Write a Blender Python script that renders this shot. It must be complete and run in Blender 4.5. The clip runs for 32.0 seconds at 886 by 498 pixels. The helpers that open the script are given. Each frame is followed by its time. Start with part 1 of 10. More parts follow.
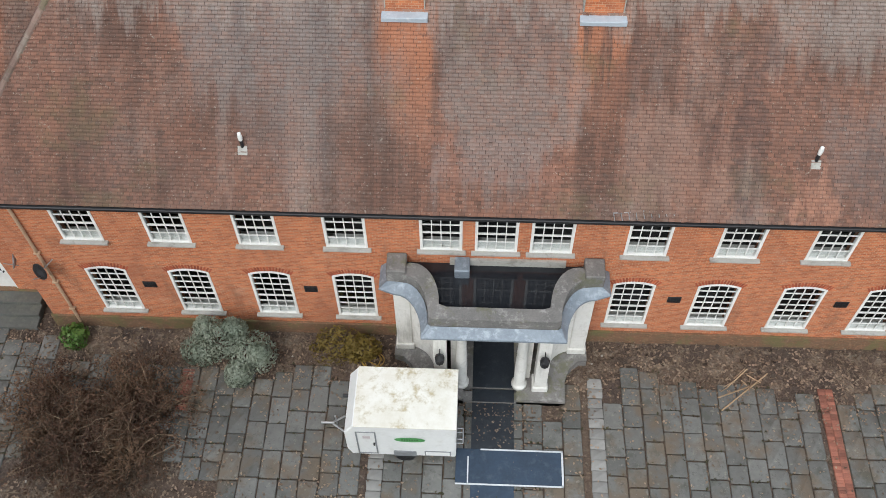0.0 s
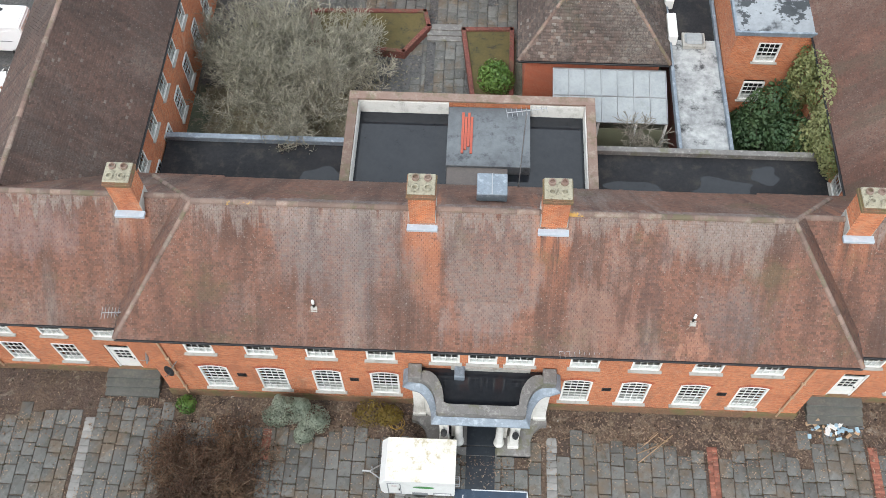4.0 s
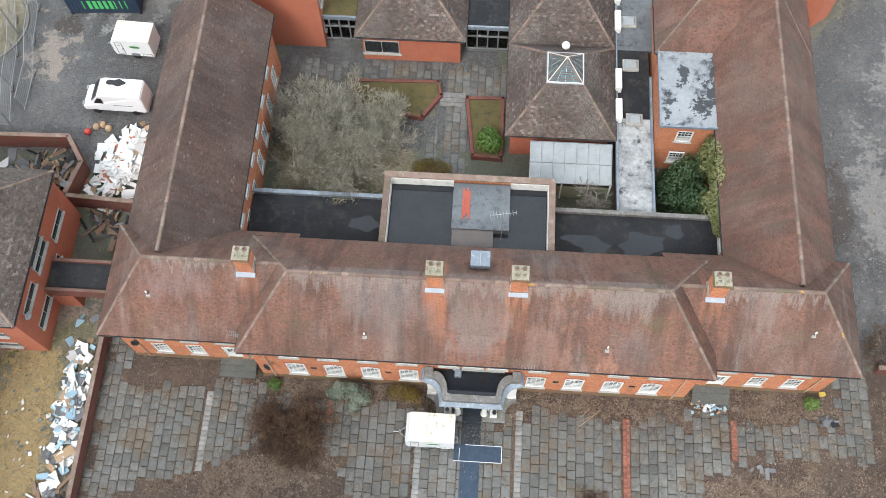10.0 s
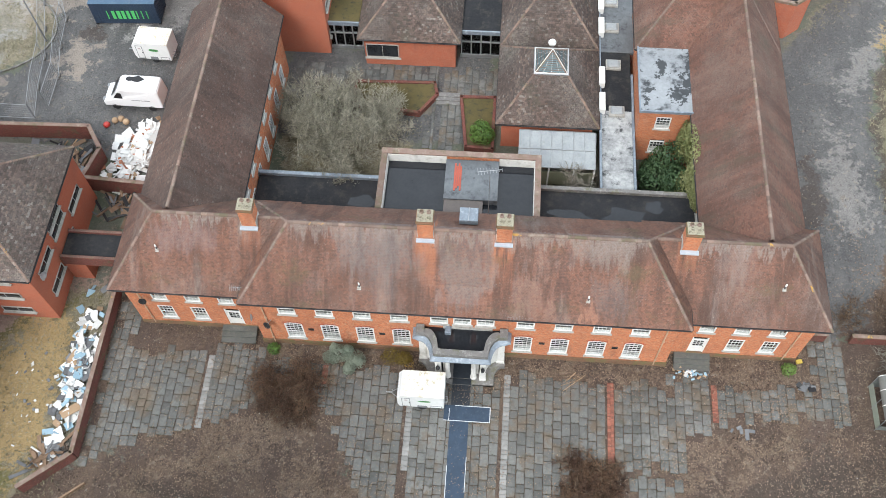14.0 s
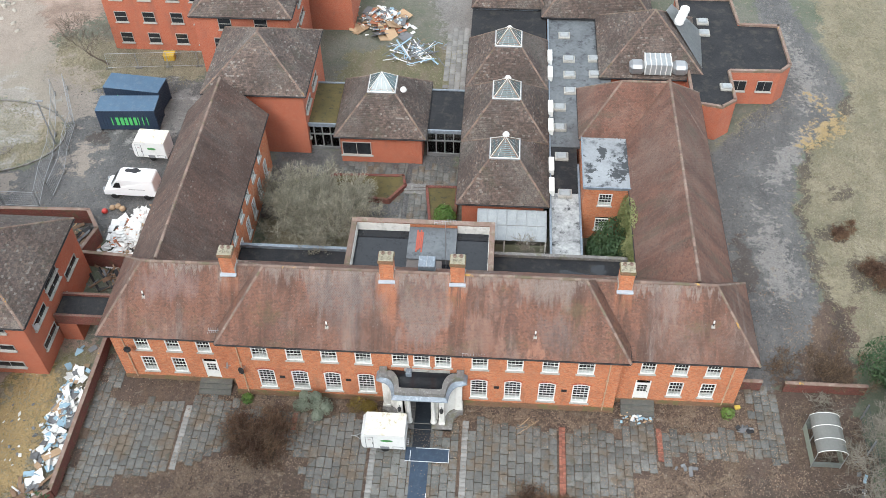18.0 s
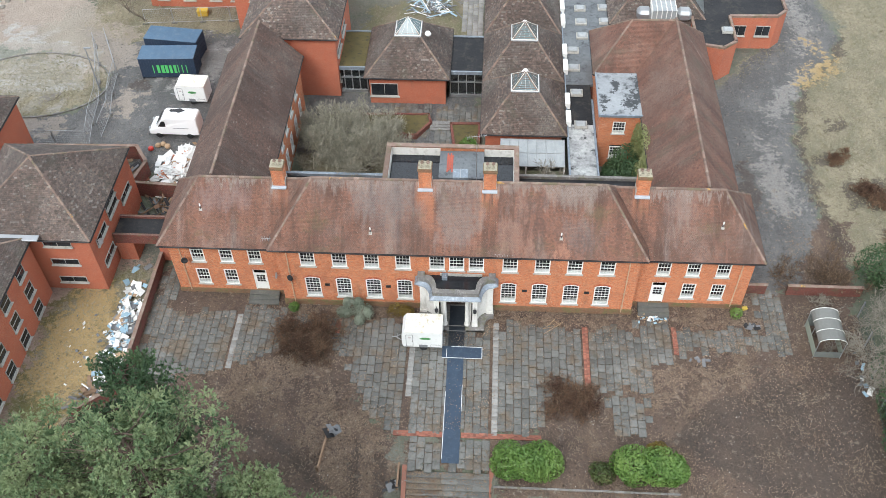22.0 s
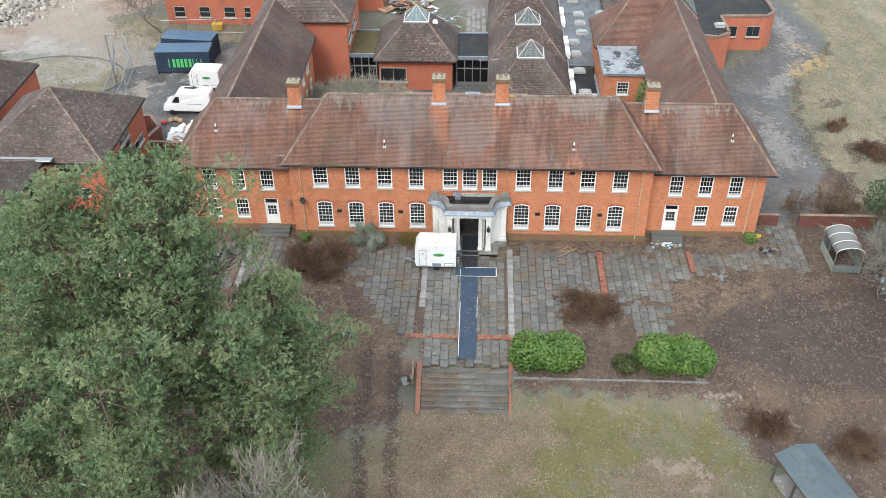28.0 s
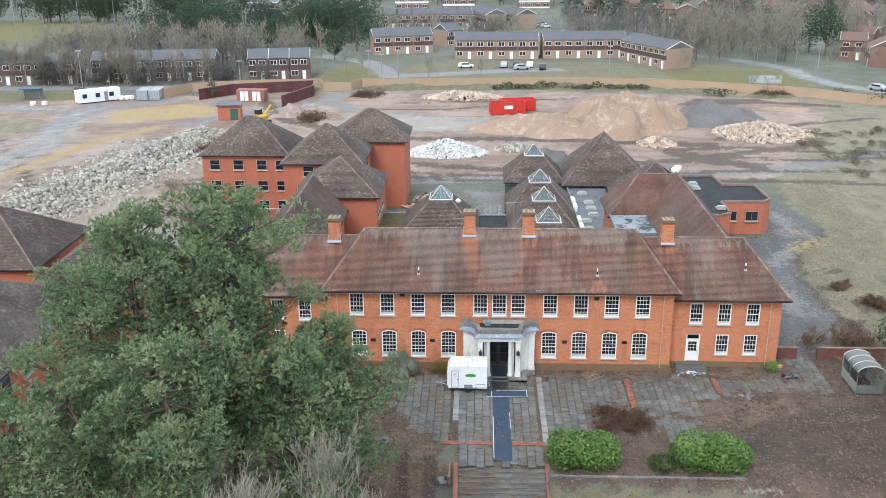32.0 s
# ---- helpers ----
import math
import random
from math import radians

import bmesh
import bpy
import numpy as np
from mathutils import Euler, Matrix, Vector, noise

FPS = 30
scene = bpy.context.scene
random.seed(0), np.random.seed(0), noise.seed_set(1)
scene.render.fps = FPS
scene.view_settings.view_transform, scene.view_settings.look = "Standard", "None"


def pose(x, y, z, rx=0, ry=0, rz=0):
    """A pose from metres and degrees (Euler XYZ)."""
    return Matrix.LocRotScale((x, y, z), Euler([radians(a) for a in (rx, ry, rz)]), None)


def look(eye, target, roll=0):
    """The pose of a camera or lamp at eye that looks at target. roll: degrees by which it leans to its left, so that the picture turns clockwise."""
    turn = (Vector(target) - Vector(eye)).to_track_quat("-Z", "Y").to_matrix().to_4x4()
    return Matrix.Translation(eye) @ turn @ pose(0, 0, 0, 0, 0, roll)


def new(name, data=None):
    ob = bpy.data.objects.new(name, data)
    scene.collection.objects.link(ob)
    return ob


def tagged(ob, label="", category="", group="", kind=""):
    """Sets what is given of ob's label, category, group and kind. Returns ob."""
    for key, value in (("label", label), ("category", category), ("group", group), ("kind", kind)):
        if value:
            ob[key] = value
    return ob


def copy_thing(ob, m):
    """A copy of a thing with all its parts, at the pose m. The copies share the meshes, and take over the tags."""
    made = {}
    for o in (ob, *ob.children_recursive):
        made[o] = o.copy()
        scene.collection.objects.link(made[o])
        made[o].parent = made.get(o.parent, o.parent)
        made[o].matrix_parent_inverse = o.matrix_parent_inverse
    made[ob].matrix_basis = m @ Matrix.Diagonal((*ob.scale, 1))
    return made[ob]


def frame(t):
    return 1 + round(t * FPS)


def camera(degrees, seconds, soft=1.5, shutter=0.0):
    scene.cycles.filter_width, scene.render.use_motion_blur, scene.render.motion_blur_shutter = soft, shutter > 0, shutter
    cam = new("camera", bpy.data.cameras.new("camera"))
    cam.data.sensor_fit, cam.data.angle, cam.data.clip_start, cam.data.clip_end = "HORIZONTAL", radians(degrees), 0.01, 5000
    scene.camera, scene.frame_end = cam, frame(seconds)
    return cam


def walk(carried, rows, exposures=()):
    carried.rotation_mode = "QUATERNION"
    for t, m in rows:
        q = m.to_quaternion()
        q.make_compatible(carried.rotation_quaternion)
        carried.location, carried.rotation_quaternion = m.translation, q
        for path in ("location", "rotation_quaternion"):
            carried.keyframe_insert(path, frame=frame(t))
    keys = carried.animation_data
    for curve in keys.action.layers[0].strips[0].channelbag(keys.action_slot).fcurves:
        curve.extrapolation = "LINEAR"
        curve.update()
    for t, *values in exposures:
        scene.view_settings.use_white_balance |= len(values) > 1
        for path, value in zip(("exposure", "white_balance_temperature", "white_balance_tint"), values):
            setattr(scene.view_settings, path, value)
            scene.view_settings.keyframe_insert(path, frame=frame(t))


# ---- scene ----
cam = camera(51.0, 32.0, soft=0.7)
PATH = [
    (0, (-0.676, -15.579, 27.348), (-0.74, -14.43, 25.713), -1.0),
    (0.5, (-0.659, -15.538, 29.241), (-0.721, -14.472, 27.55), -1.2),
    (1, (-0.689, -15.564, 30.967), (-0.751, -14.502, 29.273), -1.2),
    (1.5, (-0.718, -15.574, 32.73), (-0.778, -14.516, 31.034), -1.1),
    (2, (-0.692, -15.622, 34.525), (-0.754, -14.567, 32.827), -1.1),
    (2.5, (-0.646, -15.689, 36.445), (-0.709, -14.637, 34.745), -1.1),
    (3, (-0.569, -15.7, 38.328), (-0.636, -14.651, 36.626), -1.3),
    (3.5, (-0.611, -15.738, 40.186), (-0.676, -14.691, 38.483), -1.1),
    (5.5, (-0.658, -16.445, 47.901), (-0.713, -15.65, 46.067), -1.3),
    (6, (-0.654, -16.639, 49.858), (-0.709, -15.84, 48.026), -1.2),
    (6.5, (-0.568, -16.698, 51.832), (-0.628, -15.899, 49.999), -1.4),
    (7, (-0.48, -16.78, 53.814), (-0.544, -15.981, 51.982), -1.5),
    (7.5, (-0.492, -16.678, 55.751), (-0.556, -15.887, 53.916), -1.5),
    (8, (-0.306, -16.692, 57.873), (-0.377, -15.903, 56.037), -1.9),
    (8.5, (-0.164, -16.713, 59.894), (-0.238, -15.927, 58.056), -2.1),
    (9, (-0.074, -16.829, 61.813), (-0.15, -16.042, 59.976), -2.2),
    (9.5, (-0.072, -16.971, 63.657), (-0.147, -16.182, 61.821), -2.0),
    (10, (-0.095, -16.891, 64.29), (-0.17, -16.105, 62.452), -2.0),
    (10.5, (-0.077, -16.944, 64.26), (-0.153, -16.155, 62.425), -1.9),
    (11, (-0.04, -17.754, 64.074), (-0.117, -16.963, 62.238), -1.9),
    (11.5, (0.06, -19.275, 63.961), (-0.02, -18.482, 62.126), -2.0),
    (12, (0.212, -20.806, 63.757), (0.131, -20.012, 61.923), -2.0),
    (12.5, (0.588, -22.382, 63.571), (0.501, -21.579, 61.741), -2.4),
    (13, (1.004, -23.857, 63.517), (0.909, -23.018, 61.703), -2.5),
    (13.5, (1.355, -25.55, 63.49), (1.256, -24.64, 61.712), -2.2),
    (14, (1.75, -27.081, 63.446), (1.645, -26.097, 61.708), -2.1),
    (14.5, (2.056, -28.445, 63.564), (1.949, -27.393, 61.866), -1.8),
    (15, (2.358, -29.843, 63.624), (2.249, -28.727, 61.968), -1.6),
    (15.5, (2.892, -31.445, 63.552), (2.776, -30.269, 61.939), -1.6),
    (17.5, (4.366, -37.392, 62.914), (4.256, -36.07, 61.417), -1.1),
    (18, (4.968, -39.138, 62.989), (4.86, -37.818, 61.489), -1.1),
    (18.5, (5.204, -40.382, 62.959), (5.098, -39.062, 61.461), -1.1),
    (19, (5.163, -41.526, 62.933), (5.056, -40.206, 61.435), -1.2),
    (19.5, (4.629, -42.748, 62.756), (4.527, -41.424, 61.26), -1.2),
    (20, (3.982, -44.051, 62.652), (3.886, -42.723, 61.16), -1.1),
    (20.5, (3.379, -45.306, 62.644), (3.287, -43.977, 61.152), -1.0),
    (21, (2.857, -46.61, 62.77), (2.767, -45.281, 61.278), -1.1),
    (21.5, (2.591, -47.837, 62.963), (2.498, -46.51, 61.47), -1.2),
    (22, (2.288, -49.204, 62.851), (2.197, -47.874, 61.36), -1.2),
    (22.5, (2.13, -50.405, 62.058), (2.042, -49.074, 60.568), -1.2),
    (23, (2.067, -51.704, 60.86), (1.981, -50.372, 59.371), -1.1),
    (23.5, (2.165, -52.874, 59.507), (2.078, -51.538, 58.022), -1.1),
    (24, (2.247, -54.058, 58.179), (2.158, -52.666, 56.745), -1.1),
    (24.5, (2.263, -55.373, 56.796), (2.171, -53.874, 55.475), -1.0),
    (26.5, (3.192, -60.201, 51.145), (3.075, -58.632, 49.91), -1.4),
    (27, (2.721, -61.422, 49.75), (2.61, -59.848, 48.52), -1.3),
    (27.5, (1.74, -62.591, 48.242), (1.648, -61.013, 47.017), -0.9),
    (28, (0.786, -63.728, 46.765), (0.71, -62.13, 45.565), -0.6),
    (28.5, (1.079, -64.782, 45.552), (0.985, -63.169, 44.374), -0.8),
    (29, (1.355, -65.908, 44.438), (1.246, -64.281, 43.28), -1.1),
    (29.5, (1.183, -67.185, 43.376), (1.07, -65.543, 42.24), -1.1),
    (30, (0.652, -68.418, 42.25), (0.544, -66.76, 41.136), -1.0),
    (30.5, (-0.103, -69.726, 41.057), (-0.201, -68.019, 40.019), -0.7),
    (31, (-0.862, -70.962, 39.736), (-0.95, -69.187, 38.818), -0.6),
    (31.5, (-1.212, -72.346, 38.325), (-1.299, -70.509, 37.539), -0.4),
    (32, (-1.627, -73.266, 36.741), (-1.708, -71.38, 36.081), -0.4),
]
walk(cam, [(t, look(eye, target, roll)) for t, eye, target, roll in PATH], [(0.0, 0.17, 6380, 10), (2.0, 0.2, 6380, 10), (3.0, 0.42, 6350, 10), (6.0, 0.6, 6350, 10), (12.0, 0.61, 6350, 10), (18.0, 0.58, 6350, 10), (28.0, 0.61, 6350, 10), (30.0, 0.63, 6300, 10), (31.0, 0.7, 6200, 10), (32.0, 0.44, 6020, 10)])

# ---- light ----
world = bpy.data.worlds.new("world")
scene.world = world
world.use_nodes = True
wn = world.node_tree.nodes
sky = wn.new("ShaderNodeTexSky")
sky.sky_type, sky.sun_disc = "NISHITA", False
sky.sun_elevation, sky.sun_rotation = radians(48), radians(200)
sky.air_density, sky.dust_density, sky.ozone_density = 1.0, 4.0, 1.0
soften = wn.new("ShaderNodeMixRGB")
soften.inputs[0].default_value = 0.72
soften.inputs[2].default_value = (8.7, 9.35, 9.75, 1)
world.node_tree.links.new(sky.outputs[0], soften.inputs[1])
world.node_tree.links.new(soften.outputs[0], wn["Background"].inputs[0])
wn["Background"].inputs[1].default_value = 0.15
sun = new("sun", bpy.data.lights.new("sun", "SUN"))
sun.data.energy, sun.data.angle, sun.data.color = 1.5, radians(22), (0.98, 0.98, 0.95)
sun.matrix_world = look((-14, -38, 46), (0, 0, 0))


# ---- materials ----
def nodes_of(name, rough=0.8, metal=0.0):
    m = bpy.data.materials.new(name)
    m.use_nodes = True
    nt = m.node_tree
    b = nt.nodes["Principled BSDF"]
    b.inputs["Roughness"].default_value, b.inputs["Metallic"].default_value = rough, metal
    return m, nt, b


def link(nt, a, b):
    nt.links.new(a, b)


def coords(nt, scale=(1, 1, 1)):
    tc = nt.nodes.new("ShaderNodeNewGeometry")
    mp = nt.nodes.new("ShaderNodeMapping")
    mp.inputs["Scale"].default_value = scale
    link(nt, tc.outputs["Position"], mp.inputs["Vector"])
    return mp.outputs["Vector"]


def noise_fac(nt, vec, scale, detail=4, rough=0.6, lo=0.35, hi=0.65):
    n = nt.nodes.new("ShaderNodeTexNoise")
    n.inputs["Scale"].default_value, n.inputs["Detail"].default_value, n.inputs["Roughness"].default_value = scale, detail, rough
    if vec is not None:
        link(nt, vec, n.inputs["Vector"])
    r = nt.nodes.new("ShaderNodeMapRange")
    r.inputs["From Min"].default_value, r.inputs["From Max"].default_value = lo, hi
    r.interpolation_type = "SMOOTHSTEP"
    link(nt, n.outputs["Fac"], r.inputs["Value"])
    return r.outputs["Result"]


def mix(nt, fac, a, b, mode="MIX"):
    x = nt.nodes.new("ShaderNodeMix")
    x.data_type, x.blend_type = "RGBA", mode
    for socket, value in ((x.inputs["Factor"], fac), (x.inputs["A"], a), (x.inputs["B"], b)):
        if isinstance(value, (int, float)):
            socket.default_value = value
        elif isinstance(value, tuple):
            socket.default_value = (*value, 1)
        else:
            link(nt, value, socket)
    return x.outputs["Result"]


def math_node(nt, op, a, b=0.0):
    x = nt.nodes.new("ShaderNodeMath")
    x.operation = op
    for socket, value in zip(x.inputs, (a, b)):
        if isinstance(value, (int, float)):
            socket.default_value = value
        else:
            link(nt, value, socket)
    return x.outputs[0]


def bump(nt, bsdf, height, strength=0.3, distance=0.02):
    b = nt.nodes.new("ShaderNodeBump")
    b.inputs["Strength"].default_value, b.inputs["Distance"].default_value = strength, distance
    link(nt, height, b.inputs["Height"])
    link(nt, b.outputs["Normal"], bsdf.inputs["Normal"])


def surface(name, base, other, rough=0.85, big=0.6, small=9.0, stain=None, stain_amount=0.5, metal=0.0, relief=0.3, island=0.0, each=0.0):
    """A surface of two colours mixed at a large and a small scale, with optional stains and a tint for each piece."""
    m, nt, b = nodes_of(name, rough, metal)
    v = coords(nt)
    f1, f2 = noise_fac(nt, v, big, 5), noise_fac(nt, v, small, 6, 0.7, 0.3, 0.7)
    c = mix(nt, math_node(nt, "MULTIPLY", math_node(nt, "ADD", f1, f2), 0.5), base, other)
    if stain:
        c = mix(nt, math_node(nt, "MULTIPLY", noise_fac(nt, v, big * 2.3, 7, 0.7, 0.5, 0.68), stain_amount), c, stain)
    if island or each:
        if island:
            rnd = nt.nodes.new("ShaderNodeNewGeometry").outputs["Random Per Island"]
        else:
            rnd = nt.nodes.new("ShaderNodeObjectInfo").outputs["Random"]
        k = island or each
        r = nt.nodes.new("ShaderNodeMapRange")
        r.inputs["To Min"].default_value, r.inputs["To Max"].default_value = 1 - k, 1 + k
        link(nt, rnd, r.inputs["Value"])
        c = mix(nt, 1.0, c, r.outputs["Result"], "MULTIPLY")
    link(nt, c, b.inputs["Base Color"])
    if relief:
        bump(nt, b, noise_fac(nt, v, small * 2.5, 5, 0.7, 0.2, 0.8), relief)
    return m


def brickwork(name, a, b_col, mortar, axis="x", stain=(0.2, 0.05, 0.02)):
    m, nt, b = nodes_of(name, 0.88)
    tc = nt.nodes.new("ShaderNodeTexCoord")
    sep = nt.nodes.new("ShaderNodeSeparateXYZ")
    link(nt, tc.outputs["Object"], sep.inputs[0])
    com = nt.nodes.new("ShaderNodeCombineXYZ")
    link(nt, math_node(nt, "ADD", sep.outputs["X"], sep.outputs["Y"]), com.inputs[0])
    link(nt, sep.outputs["Z"], com.inputs[1])
    br = nt.nodes.new("ShaderNodeTexBrick")
    br.inputs["Scale"].default_value = 1.0
    br.inputs["Brick Width"].default_value, br.inputs["Row Height"].default_value = 0.17, 0.075
    br.inputs["Mortar Size"].default_value, br.inputs["Mortar Smooth"].default_value = 0.006, 0.2
    br.inputs["Bias"].default_value = -0.1
    br.inputs["Color1"].default_value, br.inputs["Color2"].default_value = (*a, 1), (*b_col, 1)
    br.inputs["Mortar"].default_value = (*mortar, 1)
    link(nt, com.outputs[0], br.inputs["Vector"])
    v = coords(nt)
    c = mix(nt, math_node(nt, "MULTIPLY", noise_fac(nt, v, 0.5, 6, 0.65, 0.45, 0.75), 0.6), br.outputs["Color"], stain)
    c = mix(nt, math_node(nt, "MULTIPLY", noise_fac(nt, v, 14.0, 3, 0.6, 0.5, 0.8), 0.35), c, (0.60, 0.33, 0.20))
    link(nt, c, b.inputs["Base Color"])
    bump(nt, b, br.outputs["Fac"], -0.35, 0.006)
    return m


BRICK = brickwork("orange_brick", (0.55, 0.178, 0.072), (0.32, 0.092, 0.04), (0.47, 0.31, 0.20), stain=(0.29, 0.10, 0.055))
BRICK_NEW = brickwork("plain_red_brick", (0.42, 0.115, 0.06), (0.36, 0.095, 0.052), (0.42, 0.20, 0.13), stain=(0.29, 0.10, 0.065))
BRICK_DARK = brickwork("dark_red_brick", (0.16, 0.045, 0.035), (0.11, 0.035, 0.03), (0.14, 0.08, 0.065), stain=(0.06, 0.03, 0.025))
BRICK_OLD = brickwork("weathered_plinth_brick", (0.20, 0.10, 0.055), (0.14, 0.08, 0.045), (0.15, 0.11, 0.075), stain=(0.09, 0.075, 0.04))


def tile_material(name, warm, dark, pale, pale_amount, streak=0.6, each=False, washes=(), spread=0.065, calm=0.28, freckle=0.0):
    """Clay roof tiles: each its own tint, with large pale lichen fields, dark runs down the slope and rusty washes below the stacks."""
    m, nt, b = nodes_of(name, 0.82)
    v = coords(nt)
    if each:
        rnd = nt.nodes.new("ShaderNodeObjectInfo").outputs["Random"]
    else:
        rnd = nt.nodes.new("ShaderNodeNewGeometry").outputs["Random Per Island"]
    even = nt.nodes.new("ShaderNodeMapRange")
    even.inputs["To Min"].default_value, even.inputs["To Max"].default_value = 0.5 - calm, 0.5 + calm
    link(nt, rnd, even.inputs["Value"])
    c = mix(nt, even.outputs["Result"], tuple(x * (1 + spread) for x in warm), tuple(x * (1 - spread) for x in dark))
    if freckle:
        pick = math_node(nt, "GREATER_THAN", math_node(nt, "FRACT", math_node(nt, "MULTIPLY", rnd, 91.0)), 1 - freckle)
        c = mix(nt, math_node(nt, "MULTIPLY", pick, 0.6), c, pale)
    odd = math_node(nt, "GREATER_THAN", math_node(nt, "FRACT", math_node(nt, "MULTIPLY", rnd, 37.0)), 0.9)
    c = mix(nt, math_node(nt, "MULTIPLY", odd, 0.4), c, tuple(x * 0.45 for x in dark))
    c = mix(nt, math_node(nt, "MULTIPLY", noise_fac(nt, v, 0.2, 5, 0.6, 0.42, 0.6), 0.6), c, tuple(x * 0.7 for x in dark))
    geo = nt.nodes.new("ShaderNodeNewGeometry")
    sep, pos = nt.nodes.new("ShaderNodeSeparateXYZ"), nt.nodes.new("ShaderNodeSeparateXYZ")
    link(nt, geo.outputs["True Normal"], sep.inputs[0])
    link(nt, geo.outputs["Position"], pos.inputs[0])
    turned = math_node(nt, "GREATER_THAN", math_node(nt, "ABSOLUTE", sep.outputs["X"]), math_node(nt, "ABSOLUTE", sep.outputs["Y"]))
    runs = mix(nt, turned, noise_fac(nt, coords(nt, (1.0, 0.1, 0.1)), 0.8, 5, 0.6, 0.48, 0.66), noise_fac(nt, coords(nt, (0.1, 1.0, 0.1)), 0.8, 5, 0.6, 0.48, 0.66))
    wisps = mix(nt, turned, noise_fac(nt, coords(nt, (1.0, 0.13, 0.13)), 2.6, 4, 0.6, 0.5, 0.66), noise_fac(nt, coords(nt, (0.13, 1.0, 0.13)), 2.6, 4, 0.6, 0.5, 0.66))
    c = mix(nt, math_node(nt, "MULTIPLY", runs, streak), c, tuple(x * 0.5 for x in dark))
    c = mix(nt, math_node(nt, "MULTIPLY", wisps, streak * 0.3), c, tuple(x * 1.5 for x in warm))
    lich = math_node(nt, "MULTIPLY", noise_fac(nt, v, 0.18, 6, 0.7, 0.42, 0.7), noise_fac(nt, v, 9.0, 4, 0.7, 0.3, 0.62))
    c = mix(nt, math_node(nt, "MULTIPLY", lich, pale_amount), c, pale)
    for x0, half in washes:
        near = math_node(nt, "ABSOLUTE", math_node(nt, "SUBTRACT", pos.outputs["X"], x0))
        r = nt.nodes.new("ShaderNodeMapRange")
        r.inputs["From Min"].default_value, r.inputs["From Max"].default_value = half * 1.2, half * 0.85
        link(nt, near, r.inputs["Value"])
        d = nt.nodes.new("ShaderNodeMapRange")
        d.inputs["From Min"].default_value, d.inputs["From Max"].default_value = 8.3, 10.7
        link(nt, math_node(nt, "ADD", pos.outputs["Z"], math_node(nt, "MULTIPLY", runs, -0.8)), d.inputs["Value"])
        k = math_node(nt, "MULTIPLY", math_node(nt, "MULTIPLY", r.outputs["Result"], d.outputs["Result"]), noise_fac(nt, coords(nt, (1.0, 0.08, 0.08)), 2.6, 4, 0.6, 0.40, 0.54))
        c = mix(nt, math_node(nt, "MULTIPLY", k, 0.68), c, (0.42, 0.16, 0.08))
    c = mix(nt, math_node(nt, "MULTIPLY", noise_fac(nt, v, 14, 3, 0.7, 0.6, 0.7), 0.45), c, (0.40, 0.37, 0.31))
    link(nt, c, b.inputs["Base Color"])
    bump(nt, b, noise_fac(nt, v, 30, 4, 0.7, 0.2, 0.8), 0.3)
    return m


CLAY = ((0.235, 0.108, 0.07), (0.13, 0.072, 0.054), (0.30, 0.24, 0.21), 0.4)
STACKS = ((-2.6, 0.75), (2.5, 0.75), (-14.5, 0.7), (14.6, 0.7))
TILE = tile_material("clay_roof_tile", *CLAY, washes=STACKS)
TILE_EACH = tile_material("clay_roof_tile_single", *CLAY, each=True, washes=STACKS)
TILE_GREY = tile_material("brown_concrete_tile", (0.15, 0.105, 0.086), (0.085, 0.064, 0.056), (0.31, 0.285, 0.255), 0.5, 0.25, spread=0.22, calm=0.45, freckle=0.06)
TILE_WEST = tile_material("dark_clay_tile", (0.165, 0.092, 0.068), (0.088, 0.058, 0.048), (0.26, 0.225, 0.195), 0.45, 0.5, freckle=0.02)
TILE_RUST = tile_material("rust_roof_tile", (0.225, 0.105, 0.072), (0.14, 0.075, 0.057), (0.28, 0.225, 0.19), 0.45, 0.45)
RIDGE = surface("ridge_tile", (0.155, 0.095, 0.073), (0.195, 0.14, 0.115), 0.85, 0.8, 14, (0.30, 0.265, 0.215), 0.5, island=0.3)
UNDER = surface("roof_underlay", (0.05, 0.03, 0.025), (0.07, 0.04, 0.03))
WHITE = surface("white_paint", (0.78, 0.78, 0.76), (0.70, 0.70, 0.67), 0.5, 0.8, 12, (0.5, 0.48, 0.43), 0.25, relief=0.08)
STONE = surface("pale_stone", (0.42, 0.41, 0.38), (0.34, 0.33, 0.30), 0.85, 1.2, 14, (0.18, 0.17, 0.14), 0.6)
STUCCO = surface("white_stucco", (0.72, 0.71, 0.68), (0.62, 0.61, 0.57), 0.7, 1.0, 9, (0.36, 0.35, 0.31), 0.45, relief=0.1)
LEAD = surface("lead_sheet", (0.235, 0.275, 0.315), (0.155, 0.185, 0.22), 0.5, 1.6, 11, (0.36, 0.41, 0.46), 0.7, metal=0.2)
PALE_LEAD = surface("weathered_lead", (0.42, 0.47, 0.52), (0.33, 0.38, 0.43), 0.55, 1.8, 12, (0.60, 0.60, 0.58), 0.5)
COPING = surface("mossy_coping", (0.20, 0.19, 0.18), (0.13, 0.125, 0.12), 0.9, 1.8, 18, (0.36, 0.35, 0.33), 0.6)
FELT = surface("wet_roof_felt", (0.018, 0.019, 0.022), (0.034, 0.034, 0.036), 0.6, 0.5, 6, (0.07, 0.065, 0.055), 0.5)
FELT_GREY = surface("grey_roof_felt", (0.085, 0.092, 0.10), (0.15, 0.165, 0.175), 0.65, 0.6, 3, (0.035, 0.038, 0.045), 0.9)
POND = surface("standing_water", (0.012, 0.014, 0.018), (0.02, 0.022, 0.026), 0.06, 0.5, 4, relief=0.0)
